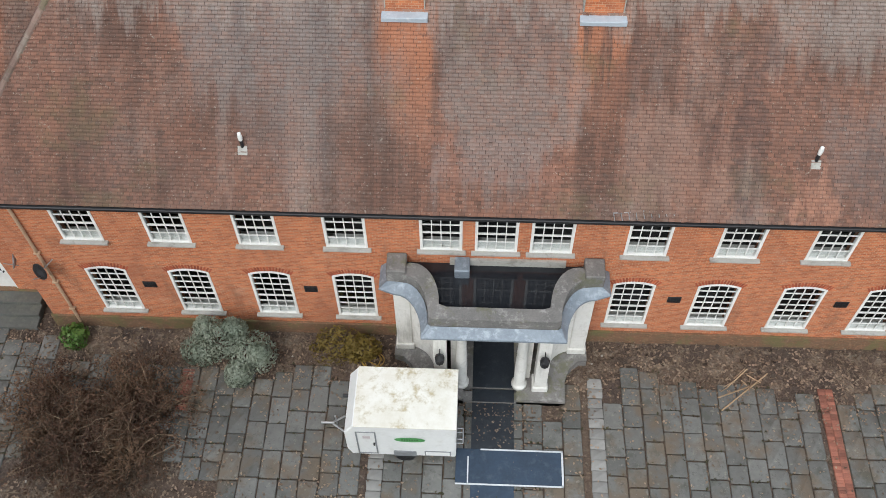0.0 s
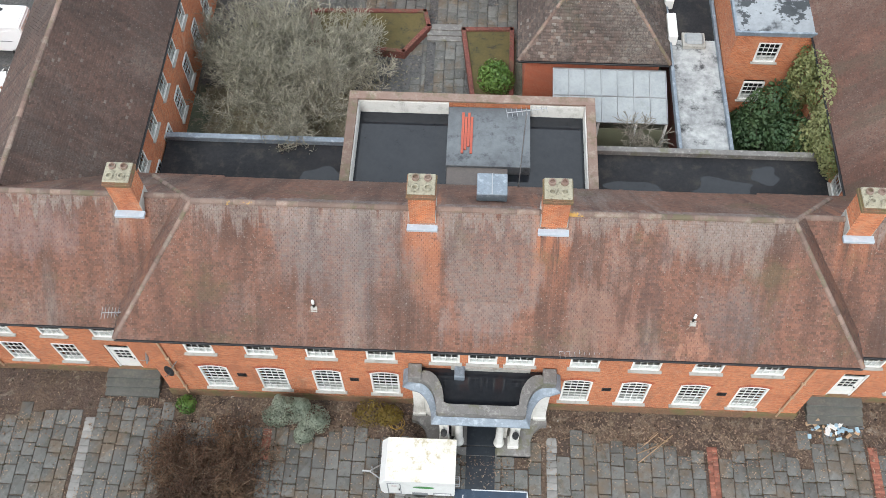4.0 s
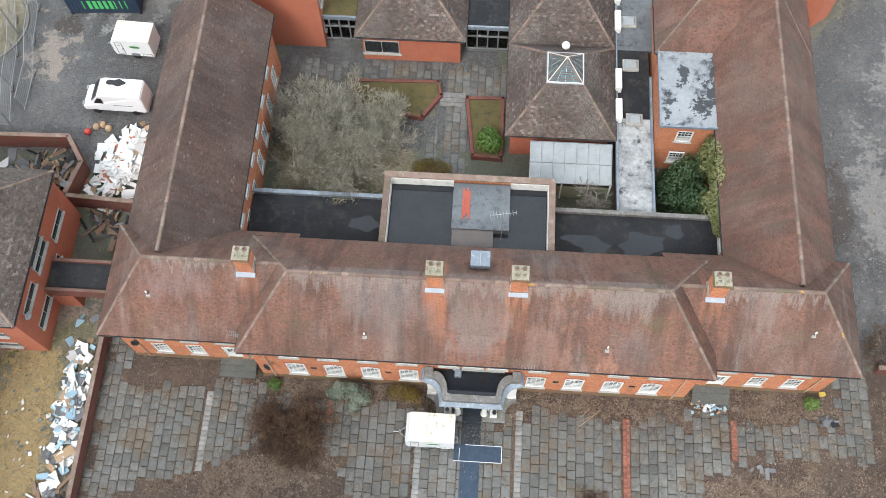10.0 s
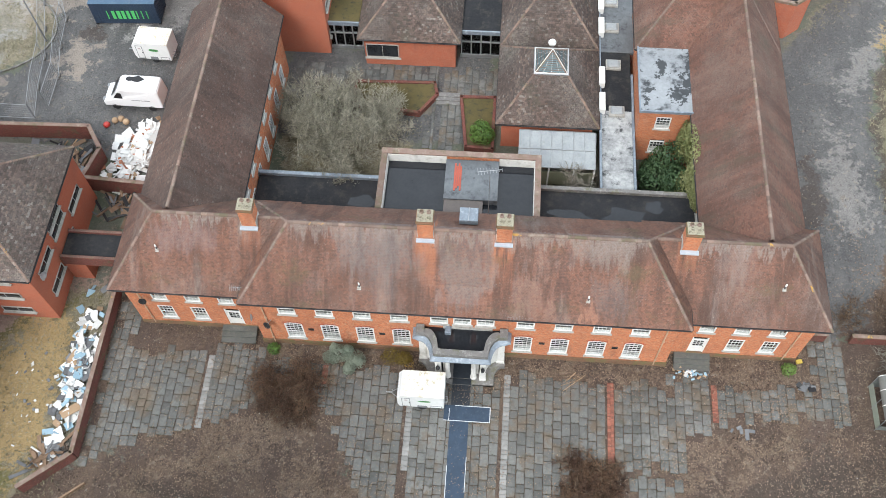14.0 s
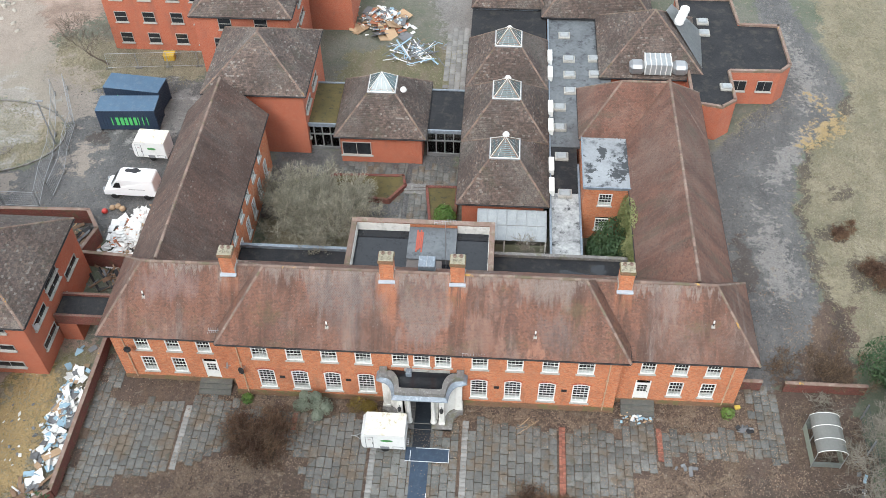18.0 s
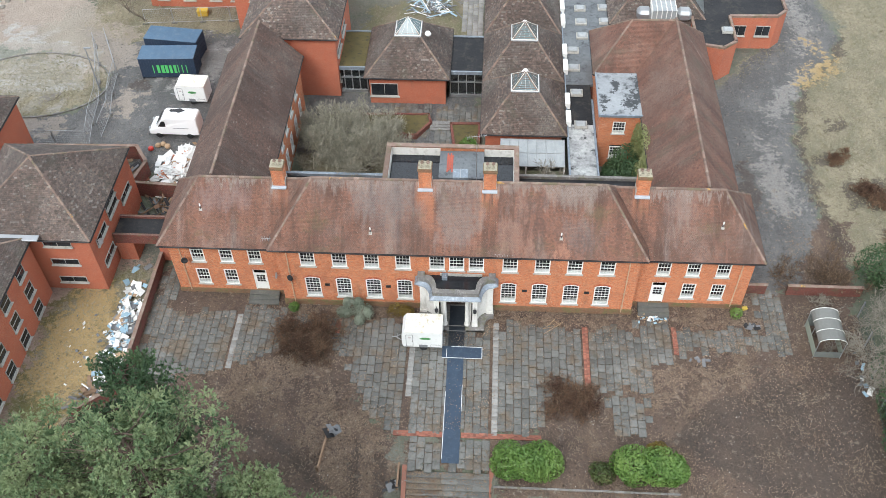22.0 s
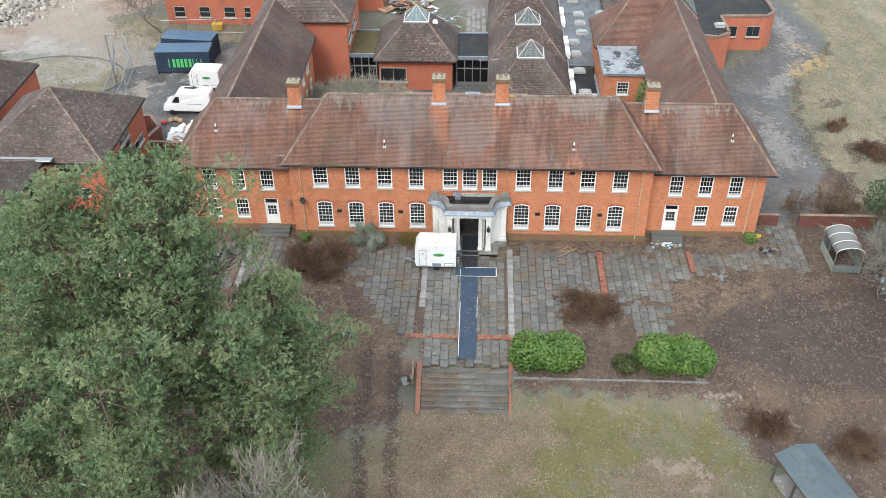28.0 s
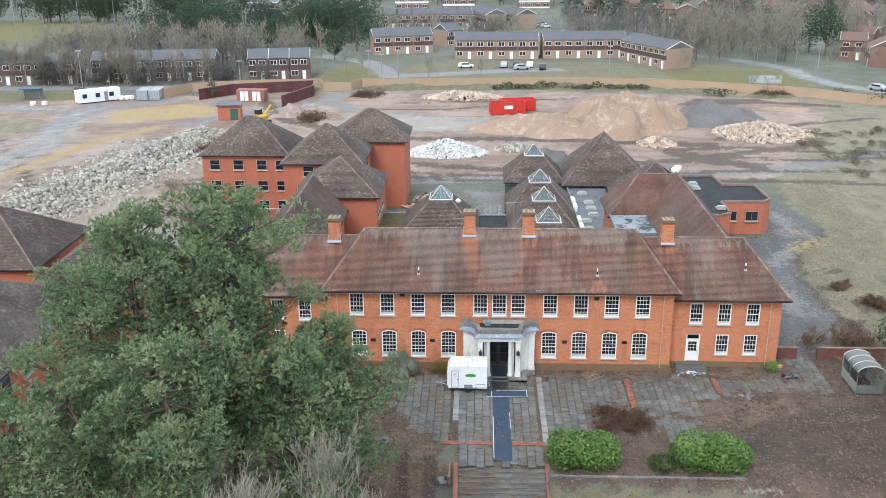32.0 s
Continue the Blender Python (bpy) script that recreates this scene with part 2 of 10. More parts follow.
FELT.node_tree.nodes["Principled BSDF"].inputs["Specular IOR Level"].default_value = 0.12
MOSS = surface("mossy_felt", (0.07, 0.06, 0.02), (0.11, 0.085, 0.03), 0.9, 0.8, 7, (0.02, 0.02, 0.02), 0.8)
PALE_CONCRETE = surface("streaked_concrete", (0.47, 0.48, 0.475), (0.16, 0.165, 0.17), 0.75, 0.5, 2.5, (0.03, 0.032, 0.035), 1.0)
# Near-black: the shade of unlit rooms is put into this colour.
INTERIOR_SHADE = surface("interior_shade", (0.012, 0.013, 0.015), (0.02, 0.02, 0.022), 0.6)
BLACK = surface("black_metal", (0.018, 0.018, 0.02), (0.03, 0.03, 0.032), 0.45, metal=0.3)
GREY_METAL = surface("galvanised_metal", (0.42, 0.43, 0.44), (0.33, 0.34, 0.35), 0.45, metal=0.7)
PIPE = surface("cream_drainpipe", (0.52, 0.37, 0.25), (0.38, 0.25, 0.16), 0.6)
TIMBER = surface("weathered_timber", (0.26, 0.17, 0.11), (0.17, 0.11, 0.07), 0.85, 1.5, 16, each=0.3)


def add_patch(mat, colour, scale, lo, hi, amount, stretch=(1, 1, 1)):
    """Lays another stain over a material's colour."""
    nt = mat.node_tree
    b = nt.nodes["Principled BSDF"]
    old = b.inputs["Base Color"].links[0].from_socket
    k = math_node(nt, "MULTIPLY", noise_fac(nt, coords(nt, stretch), scale, 6, 0.7, lo, hi), amount)
    link(nt, mix(nt, k, old, colour), b.inputs["Base Color"])


add_patch(BRICK, (0.17, 0.085, 0.055), 1.1, 0.54, 0.72, 0.55, (1, 1, 0.22))
add_patch(BRICK, (0.56, 0.36, 0.25), 0.7, 0.58, 0.74, 0.4)
add_patch(BRICK_NEW, (0.22, 0.10, 0.075), 0.8, 0.55, 0.72, 0.5, (1, 1, 0.25))
add_patch(BRICK_OLD, (0.13, 0.125, 0.05), 0.9, 0.48, 0.62, 0.7)
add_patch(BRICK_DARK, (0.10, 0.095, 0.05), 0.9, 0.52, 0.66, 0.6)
add_patch(RIDGE, (0.10, 0.095, 0.045), 1.3, 0.5, 0.64, 0.6)
add_patch(RIDGE, (0.48, 0.27, 0.05), 0.55, 0.64, 0.68, 0.8)
add_patch(COPING, (0.12, 0.12, 0.06), 1.2, 0.5, 0.64, 0.6)
add_patch(TILE, (0.12, 0.10, 0.05), 0.33, 0.56, 0.68, 0.45)
add_patch(TILE, (0.42, 0.37, 0.34), 0.5, 0.55, 0.72, 0.28, (1, 0.16, 0.16))
add_patch(TILE, (0.07, 0.05, 0.042), 5.0, 0.58, 0.66, 0.5)
add_patch(TILE_RUST, (0.06, 0.045, 0.04), 5.0, 0.58, 0.66, 0.5)
add_patch(TILE_RUST, (0.10, 0.085, 0.06), 0.4, 0.52, 0.66, 0.55, (0.35, 1, 0.35))
add_patch(TILE_GREY, (0.085, 0.085, 0.06), 0.5, 0.54, 0.68, 0.5)
add_patch(TILE_GREY, (0.46, 0.43, 0.385), 5.0, 0.64, 0.69, 0.75)
add_patch(TILE_GREY, (0.05, 0.045, 0.04), 4.0, 0.53, 0.61, 0.6)
add_patch(TILE_GREY, (0.24, 0.15, 0.09), 3.0, 0.6, 0.68, 0.5)
add_patch(TILE, (0.40, 0.36, 0.32), 6.0, 0.66, 0.7, 0.6)
add_patch(STUCCO, (0.26, 0.25, 0.22), 1.6, 0.52, 0.7, 0.5, (1, 1, 0.2))


def lay_field(mat, colour, x0, x1, z0, z1, amount, soft=0.9):
    """A weathered field of its own shape on the front slopes, with a ragged outline drawn out down the slope."""
    nt = mat.node_tree
    b = nt.nodes["Principled BSDF"]
    old = b.inputs["Base Color"].links[0].from_socket
    pos = nt.nodes.new("ShaderNodeSeparateXYZ")
    link(nt, nt.nodes.new("ShaderNodeNewGeometry").outputs["Position"], pos.inputs[0])
    wob = math_node(nt, "MULTIPLY", math_node(nt, "SUBTRACT", noise_fac(nt, coords(nt, (1, 0.35, 0.35)), 0.9, 5, 0.65, 0.3, 0.7), 0.5), 1.5)
    fray = math_node(nt, "MULTIPLY", math_node(nt, "SUBTRACT", noise_fac(nt, coords(nt, (1, 0.12, 0.12)), 2.2, 4, 0.65, 0.3, 0.7), 0.5), 1.1)
    xx, zz = math_node(nt, "ADD", pos.outputs["X"], wob), math_node(nt, "ADD", pos.outputs["Z"], fray)
    k = math_node(nt, "LESS_THAN", pos.outputs["Y"], 4.3)
    for value, lo, hi in ((xx, x0 - soft / 2, x0 + soft / 2), (xx, x1 + soft / 2, x1 - soft / 2), (zz, z0 - soft / 2, z0 + soft / 2), (zz, z1 + soft / 3, z1 - soft / 3)):
        r = nt.nodes.new("ShaderNodeMapRange")
        r.interpolation_type = "SMOOTHSTEP"
        r.inputs["From Min"].default_value, r.inputs["From Max"].default_value = lo, hi
        link(nt, value, r.inputs["Value"])
        k = math_node(nt, "MULTIPLY", k, r.outputs["Result"])
    grain = math_node(nt, "ADD", 0.45, math_node(nt, "MULTIPLY", noise_fac(nt, coords(nt), 5.5, 5, 0.75, 0.36, 0.62), 0.55))
    link(nt, mix(nt, math_node(nt, "MULTIPLY", math_node(nt, "MULTIPLY", k, grain), amount), old, colour), b.inputs["Base Color"])


LICHEN, SLATY, SOOT, ROSE = (0.29, 0.255, 0.23), (0.19, 0.168, 0.16), (0.07, 0.046, 0.042), (0.27, 0.165, 0.128)
for m in (TILE, TILE_EACH):
    lay_field(m, SLATY, -1.75, 1.75, 7.9, 11.6, 0.42, 0.6)
    lay_field(m, LICHEN, -1.6, 1.7, 8.4, 10.4, 0.2, 0.8)
    lay_field(m, SLATY, -8.6, -3.4, 9.6, 11.5, 0.7, 1.3)
    lay_field(m, SLATY, -6.2, -4.0, 8.2, 9.9, 0.4, 1.4)
    lay_field(m, ROSE, 3.4, 5.9, 7.7, 9.5, 0.55, 0.6)
    lay_field(m, SOOT, 5.9, 6.9, 7.6, 11.0, 0.6, 0.8)
    lay_field(m, SOOT, 3.0, 3.9, 9.4, 10.9, 0.4, 0.8)
    lay_field(m, LICHEN, 6.6, 10.6, 10.5, 11.5, 0.5, 0.9)
    lay_field(m, SLATY, 8.4, 11.2, 7.9, 9.7, 0.45, 1.4)
    lay_field(m, SOOT, 9.2, 10.2, 7.6, 8.8, 0.4, 0.8)
    lay_field(m, SOOT, -11.8, -9.6, 7.5, 9.2, 0.3, 1.4)
    lay_field(m, LICHEN, -11.4, 11.4, 11.3, 12.0, 0.5, 0.4)
    lay_field(m, (0.25, 0.18, 0.17), -21.4, -17.2, 9.0, 10.2, 0.6, 1.2)
    lay_field(m, LICHEN, -21.2, -15.2, 10.4, 11.0, 0.6, 0.35)
    lay_field(m, (0.24, 0.185, 0.165), 16.4, 18.6, 8.9, 10.4, 0.6, 1.0)
    lay_field(m, LICHEN, 15.2, 21.0, 10.4, 11.0, 0.6, 0.35)
    lay_field(m, (0.42, 0.20, 0.13), 8.1, 8.6, 7.5, 8.5, 0.5, 0.3)


def glass_material(name, tint=(0.55, 0.6, 0.62)):
    """A thin clear pane: it lets light through and mirrors the sky at its Fresnel strength."""
    m = bpy.data.materials.new(name)
    m.use_nodes = True
    nt = m.node_tree
    nt.nodes.remove(nt.nodes["Principled BSDF"])
    clear, gloss, fres, both = (nt.nodes.new("ShaderNode" + k) for k in ("BsdfTransparent", "BsdfGlossy", "Fresnel", "MixShader"))
    clear.inputs[0].default_value = (*tint, 1)
    gloss.inputs["Roughness"].default_value = 0.03
    fres.inputs["IOR"].default_value = 1.5
    link(nt, fres.outputs[0], both.inputs[0])
    link(nt, clear.outputs[0], both.inputs[1])
    link(nt, gloss.outputs[0], both.inputs[2])
    link(nt, both.outputs[0], nt.nodes["Material Output"].inputs[0])
    return m


GLASS = glass_material("window_glass", (0.88, 0.92, 0.93))
DARKGLASS = surface("dark_window_glass", (0.012, 0.014, 0.017), (0.03, 0.034, 0.038), 0.12, 0.8, 5, relief=0.0)
SKYGLASS = surface("skylight_glass", (0.07, 0.115, 0.125), (0.12, 0.17, 0.18), 0.22, 1.5, 6, relief=0.0)
POLY = surface("clouded_polycarbonate", (0.33, 0.35, 0.355), (0.24, 0.26, 0.27), 0.4, 1.2, 8, (0.20, 0.22, 0.2), 0.4)


# ---- building helpers ----
def finish(bm, name, mat, parent=None, label="", at=None, smooth=False):
    me = bpy.data.meshes.new(name)
    bm.to_mesh(me)
    bm.free()
    if smooth:
        for p in me.polygons:
            p.use_smooth = True
    me.materials.append(mat)
    ob = new(name, me)
    if parent:
        ob.parent = parent
    if at is not None:
        ob.matrix_basis = at
    if label:
        ob["label"] = label
    return ob


def part(name, bm, mat, parent, label="", at=None, smooth=False):
    return finish(bm, name, mat, parent, label, at, smooth)


def thing(name, label, category, at=None, group="", kind=""):
    e = new(name)
    e.empty_display_size = 0.2
    if at is not None:
        e.matrix_basis = at
    return tagged(e, label, category, group, kind)


def B():
    return bmesh.new()


def box(bm, x0, x1, y0, y1, z0, z1, bevel=0.0, m=None):
    vs = [bm.verts.new((x, y, z)) for z in (z0, z1) for x, y in ((x0, y0), (x1, y0), (x1, y1), (x0, y1))]
    fs = [bm.faces.new([vs[i] for i in q]) for q in ((3, 2, 1, 0), (4, 5, 6, 7), (0, 1, 5, 4), (1, 2, 6, 5), (2, 3, 7, 6), (3, 0, 4, 7))]
    if bevel:
        es = list({e for f in fs for e in f.edges})
        r = bmesh.ops.bevel(bm, geom=es, offset=bevel, segments=1, affect="EDGES")
        vs = list({v for f in r["faces"] for v in f.verts} | {v for v in vs if v.is_valid})
    if m is not None:
        bmesh.ops.transform(bm, matrix=m, verts=vs)
    return bm


def cyl(bm, p, q, r0, r1=None, n=8, caps=True):
    """A tapered round bar from p to q."""
    p, q = Vector(p), Vector(q)
    r1 = r0 if r1 is None else r1
    d = (q - p).normalized()
    u = d.orthogonal().normalized()
    w = d.cross(u)
    ring = lambda c, r: [bm.verts.new(c + r * (math.cos(2 * math.pi * k / n) * u + math.sin(2 * math.pi * k / n) * w)) for k in range(n)]
    a, b = ring(p, r0), ring(q, r1)
    for k in range(n):
        bm.faces.new((a[k], a[(k + 1) % n], b[(k + 1) % n], b[k]))
    if caps:
        bm.faces.new(a[::-1]), bm.faces.new(b)
    return bm


def prism(bm, poly, z0, z1):
    a, b = [bm.verts.new((x, y, z0)) for x, y in poly], [bm.verts.new((x, y, z1)) for x, y in poly]
    n = len(poly)
    for k in range(n):
        bm.faces.new((a[k], a[(k + 1) % n], b[(k + 1) % n], b[k]))
    bm.faces.new(a[::-1]), bm.faces.new(b)
    return bm


def lathe(bm, profile, n=16, c=(0, 0, 0)):
    rings = [[bm.verts.new((c[0] + r * math.cos(2 * math.pi * k / n), c[1] + r * math.sin(2 * math.pi * k / n), c[2] + z)) for k in range(n)] for r, z in profile]
    for a, b in zip(rings, rings[1:]):
        for k in range(n):
            bm.faces.new((a[k], a[(k + 1) % n], b[(k + 1) % n], b[k]))
    bm.faces.new(rings[0][::-1]), bm.faces.new(rings[-1])
    return bm


def quads_mesh(name, verts, quads, mat, parent=None):
    """A mesh from arrays of corners and quads."""
    me = bpy.data.meshes.new(name)
    verts, quads = np.asarray(verts, np.float32), np.asarray(quads, np.int32)
    me.vertices.add(len(verts))
    me.vertices.foreach_set("co", verts.ravel())
    me.loops.add(quads.size)
    me.loops.foreach_set("vertex_index", quads.ravel())
    me.polygons.add(len(quads))
    me.polygons.foreach_set("loop_start", np.arange(0, quads.size, quads.shape[1], dtype=np.int32))
    me.update(calc_edges=True)
    me.materials.append(mat)
    ob = new(name, me)
    if parent:
        ob.parent = parent
    return ob


rng = np.random.default_rng(7)


def tubes(paths, n=4):
    """Tapered bars along polylines: lists of (point, radius)."""
    vs, qs = [], []
    for path in paths:
        p = np.array([q for q, _ in path], float)
        rad = np.array([r for _, r in path])
        d = np.gradient(p, axis=0)
        d /= np.linalg.norm(d, axis=1, keepdims=True) + 1e-9
        ref = np.where(np.abs(d[:, 2:3]) < 0.9, [[0, 0, 1.0]], [[1.0, 0, 0]])
        u = np.cross(d, ref)
        u /= np.linalg.norm(u, axis=1, keepdims=True) + 1e-9
        w = np.cross(d, u)
        n0 = len(vs) * n
        for k in range(len(p)):
            a = 2 * np.pi * np.arange(n) / n
            vs.append(p[k] + rad[k] * (np.cos(a)[:, None] * u[k] + np.sin(a)[:, None] * w[k]))
        for k in range(len(p) - 1):
            for i in range(n):
                qs.append((n0 + k * n + i, n0 + k * n + (i + 1) % n, n0 + (k + 1) * n + (i + 1) % n, n0 + (k + 1) * n + i))
    return np.concatenate(vs), np.array(qs)


def inside(poly, p):
    """Which of the points p (n, 2) lie in the polygon."""
    poly = np.asarray(poly, float)
    x, y, hit = p[:, 0], p[:, 1], np.zeros(len(p), bool)
    for (x0, y0), (x1, y1) in zip(poly, np.roll(poly, -1, 0)):
        with np.errstate(divide="ignore", invalid="ignore"):
            cross = ((y0 > y) != (y1 > y)) & (x < (x1 - x0) * (y - y0) / (y1 - y0 + 1e-12) + x0)
        hit ^= cross
    return hit


def outside_by(poly, p):
    """Signed distance of the points from the polygon's outline, negative within."""
    poly = np.asarray(poly, float)
    d = np.full(len(p), 1e9)
    for a, b in zip(poly, np.roll(poly, -1, 0)):
        e, w = b - a, p - a
        k = np.clip((w @ e) / (e @ e + 1e-12), 0, 1)
        d = np.minimum(d, np.hypot(*(w - k[:, None] * e).T))
    return np.where(inside(poly, p), -d, d)


def tile_slope(parent, corners, mat, wide=0.17, gauge=0.105, thick=0.055, pick=None, name="roof_tiles"):
    """Covers a roof plane (corners in order, the first two along its eave) with overlapping tiles; pick: a stretch in which each is a part."""
    c = np.array(corners, float)
    e = (c[1] - c[0]) / np.linalg.norm(c[1] - c[0])
    n = np.cross(e, c[2] - c[0])
    n /= np.linalg.norm(n)
    if n[2] < 0:
        n = -n
    u = np.cross(n, e)
    flat = np.stack([(c - c[0]) @ e, (c - c[0]) @ u], 1)
    lo, hi = flat.min(0), flat.max(0)
    s = np.arange(lo[0] - wide, hi[0] + wide, wide)
    r = np.arange(lo[1], hi[1], gauge)
    ss, rr = np.meshgrid(s, r)
    ss = ss + (np.arange(len(r)) % 2)[:, None] * wide / 2
    p = np.stack([ss.ravel(), rr.ravel()], 1)
    p = p[inside(flat, p + (wide / 2, gauge * 0.5))]
    k = len(p)
    lift = thick * (1.3 if gauge > 0.15 else 1.0) + rng.normal(0, 0.006, k)
    skew = rng.normal(0, 0.005, k)
    gap = 0.004
    def at(ds, dr, h):
        return c[0] + np.outer(p[:, 0] + ds, e) + np.outer(p[:, 1] + dr, u) + np.outer(h * np.ones(k), n)
    verts = np.stack([at(gap, skew, lift), at(wide - gap, -skew, lift), at(wide - gap, gauge * 1.1, 0.004), at(gap, gauge * 1.1, 0.004),
                      at(gap, skew, 0.0 * lift), at(wide - gap, -skew, 0.0 * lift)], 1)
    own = np.zeros(k, bool)
    if pick:
        mid = at(wide / 2, gauge / 2, 0)
        own = (mid[:, 0] > pick[0]) & (mid[:, 0] < pick[1]) & (mid[:, 1] > pick[2]) & (mid[:, 1] < pick[3])
    q = np.array([[0, 1, 2, 3], [4, 5, 1, 0]])
    rest = verts[~own]
    ob = quads_mesh(name, rest.reshape(-1, 3), (q[None] + 6 * np.arange(len(rest))[:, None, None]).reshape(-1, 4), mat, parent)
    ob["kind"] = "stuff"
    if own.any():
        first = verts[own]
        me = None
        for v in first:
            o3 = v[4]
            if me is None:
                me = bpy.data.meshes.new("roof_tile")
                me.from_pydata([tuple(x - o3) for x in v], [], [(0, 1, 2, 3), (4, 5, 1, 0)])
                me.materials.append(TILE_EACH)
            t = new("roof_tile", me)
            t.location = o3
            t.parent = parent
    bm = B()
    down = Vector(-0.01 * n)
    bm.faces.new([bm.verts.new(Vector(x) + down) for x in c])
    return ob, bm


def ridge_run(bm, a, b, r=0.13, step=0.42):
    """Half-round capping tiles laid along a ridge or hip."""
    a, b = Vector(a), Vector(b)
    d = (b - a)
    n = max(1, int(d.length / step))
    d /= n
    side = d.cross(Vector((0, 0, 1))).normalized()
    up = side.cross(d).normalized()
    if up.z < 0:
        up = -up
    for k in range(n):
        p, q = a + d * k, a + d * (k + 1.06)
        rings = []
        for c, rad in ((p, r * 1.06), (q, r * 0.94)):
            rings.append([bm.verts.new(c + side * rad * math.cos(t) + up * (rad * 0.8 * math.sin(t) - 0.02)) for t in np.linspace(0, math.pi, 6)])
        for i in range(5):
            bm.faces.new((rings[0][i], rings[0][i + 1], rings[1][i + 1], rings[1][i]))
        bm.faces.new(rings[0])


def hip_roof(parent, x0, x1, y0, y1, ze, zr, along, h0, h1, mat, wide=0.17, gauge=0.105, planes="snwe", pick=None):
    """A hipped roof over a rectangle. along: the ridge's axis; h0, h1: how far it stops short of each end (0: a gable)."""
    if along == "x":
        ym = (y0 + y1) / 2
        a, b = (x0 + h0, ym, zr), (x1 - h1, ym, zr)
        pl = {"s": [(x0, y0, ze), (x1, y0, ze), b, a], "n": [(x1, y1, ze), (x0, y1, ze), a, b],
              "w": [(x0, y1, ze), (x0, y0, ze), a], "e": [(x1, y0, ze), (x1, y1, ze), b]}
    else:
        xm = (x0 + x1) / 2
        a, b = (xm, y0 + h0, zr), (xm, y1 - h1, zr)
        pl = {"w": [(x0, y1, ze), (x0, y0, ze), a, b], "e": [(x1, y0, ze), (x1, y1, ze), b, a],
              "s": [(x0, y0, ze), (x1, y0, ze), a], "n": [(x1, y1, ze), (x0, y1, ze), b]}
    slab, cap = B(), B()
    for k, c in pl.items():
        if k in planes and not (k in ("we" if along == "x" else "sn") and (h0 if k in "ws" else h1) == 0):
            _, bm = tile_slope(parent, c, mat, wide, gauge, pick=pick if k == "s" else None)
            me = bpy.data.meshes.new("tmp")
            bm.to_mesh(me)
            bm.free()
            slab.from_mesh(me)
            bpy.data.meshes.remove(me)
    part("roof_deck", slab, UNDER, parent)
    if (Vector(a) - Vector(b)).length > 0.3:
        ridge_run(cap, a, b)
    co = {"sw": (x0, y0, ze), "se": (x1, y0, ze), "ne": (x1, y1, ze), "nw": (x0, y1, ze)}
    ends = {"sw": a, "nw": a if along == "x" else b, "se": b if along == "x" else a, "ne": b}
    for k, v in co.items():
        if (h0 if ends[k] == a else h1) > 0 and all(ch in planes for ch in k):
            ridge_run(cap, v, ends[k], 0.11)
    part("ridge_tiles", cap, RIDGE, parent, "lichen-spotted half-round ridge tiles")
    eave = B()
    t = 0.09
    for (p, q) in (((x0, y0), (x1, y0)), ((x1, y0), (x1, y1)), ((x1, y1), (x0, y1)), ((x0, y1), (x0, y0))):
        side = {(1, 0): "s", (0, 1): "e", (-1, 0): "n", (0, -1): "w"}[(int(np.sign(q[0] - p[0])), int(np.sign(q[1] - p[1])))]
        if side in planes:
            xs, ys = sorted((p[0], q[0])), sorted((p[1], q[1]))
            box(eave, xs[0] - (t if side in "we" else 0), xs[1] + (t if side in "we" else 0), ys[0] - (t if side in "sn" else 0), ys[1] + (t if side in "sn" else 0), ze - 0.13, ze - 0.015, 0.02)
    part("gutter", eave, BLACK, parent, "black half-round eaves gutter")
    return a, b


# ---- ground ----
def step_down(t):
    t = np.clip(t, 0, 1)
    return t * t * (3 - 2 * t)


def ground_z(x, y):
    """The height of the ground: a level terrace, a bank down to the lawn in front."""
    x, y = np.asarray(x, float), np.asarray(y, float)
    edge = np.where(x < -3.4, -14.0, np.where(x < 3.4, -15.6, -16.6))
    z = -1.4 * step_down((edge - y) / 3.0)
    return z


def knots(near, step, middle, wide, far, grow=1.3):
    """Grid lines: fine near by, wider over the middle distance, then ever wider."""
    a = list(np.arange(near[0], near[1] + step / 2, step))
    while a[-1] < middle[1]:
        a.append(a[-1] + wide)
    while a[0] > middle[0]:
        a.insert(0, a[0] - wide)
    d = wide
    while a[-1] < far[1]:
        d *= grow
        a.append(a[-1] + d)
    d = wide
    while a[0] > far[0]:
        d *= grow
        a.insert(0, a[0] - d)
    return np.array(a)


gx, gy = knots((-62, 48), 0.5, (-125, 110), 1.5, (-2500, 2500)), knots((-46, 62), 0.5, (-60, 215), 1.5, (-900, 3500))
GX, GY = np.meshgrid(gx, gy)
pts = np.stack([GX.ravel(), GY.ravel()], 1)
jit = np.stack([np.sin(pts[:, 0] * 1.7 + pts[:, 1] * 0.9) + np.sin(pts[:, 1] * 2.3 - pts[:, 0] * 0.6), np.sin(pts[:, 0] * 2.1 - pts[:, 1] * 1.3) + np.sin(pts[:, 1] * 1.5 + 2)], 1) * 0.3


def zone(*polys, soft=0.8, wobble=1.0):
    w = np.zeros(len(pts))
    for poly in polys:
        w = np.maximum(w, np.clip(0.5 - outside_by(poly, pts + jit * wobble) / soft, 0, 1))
    return w


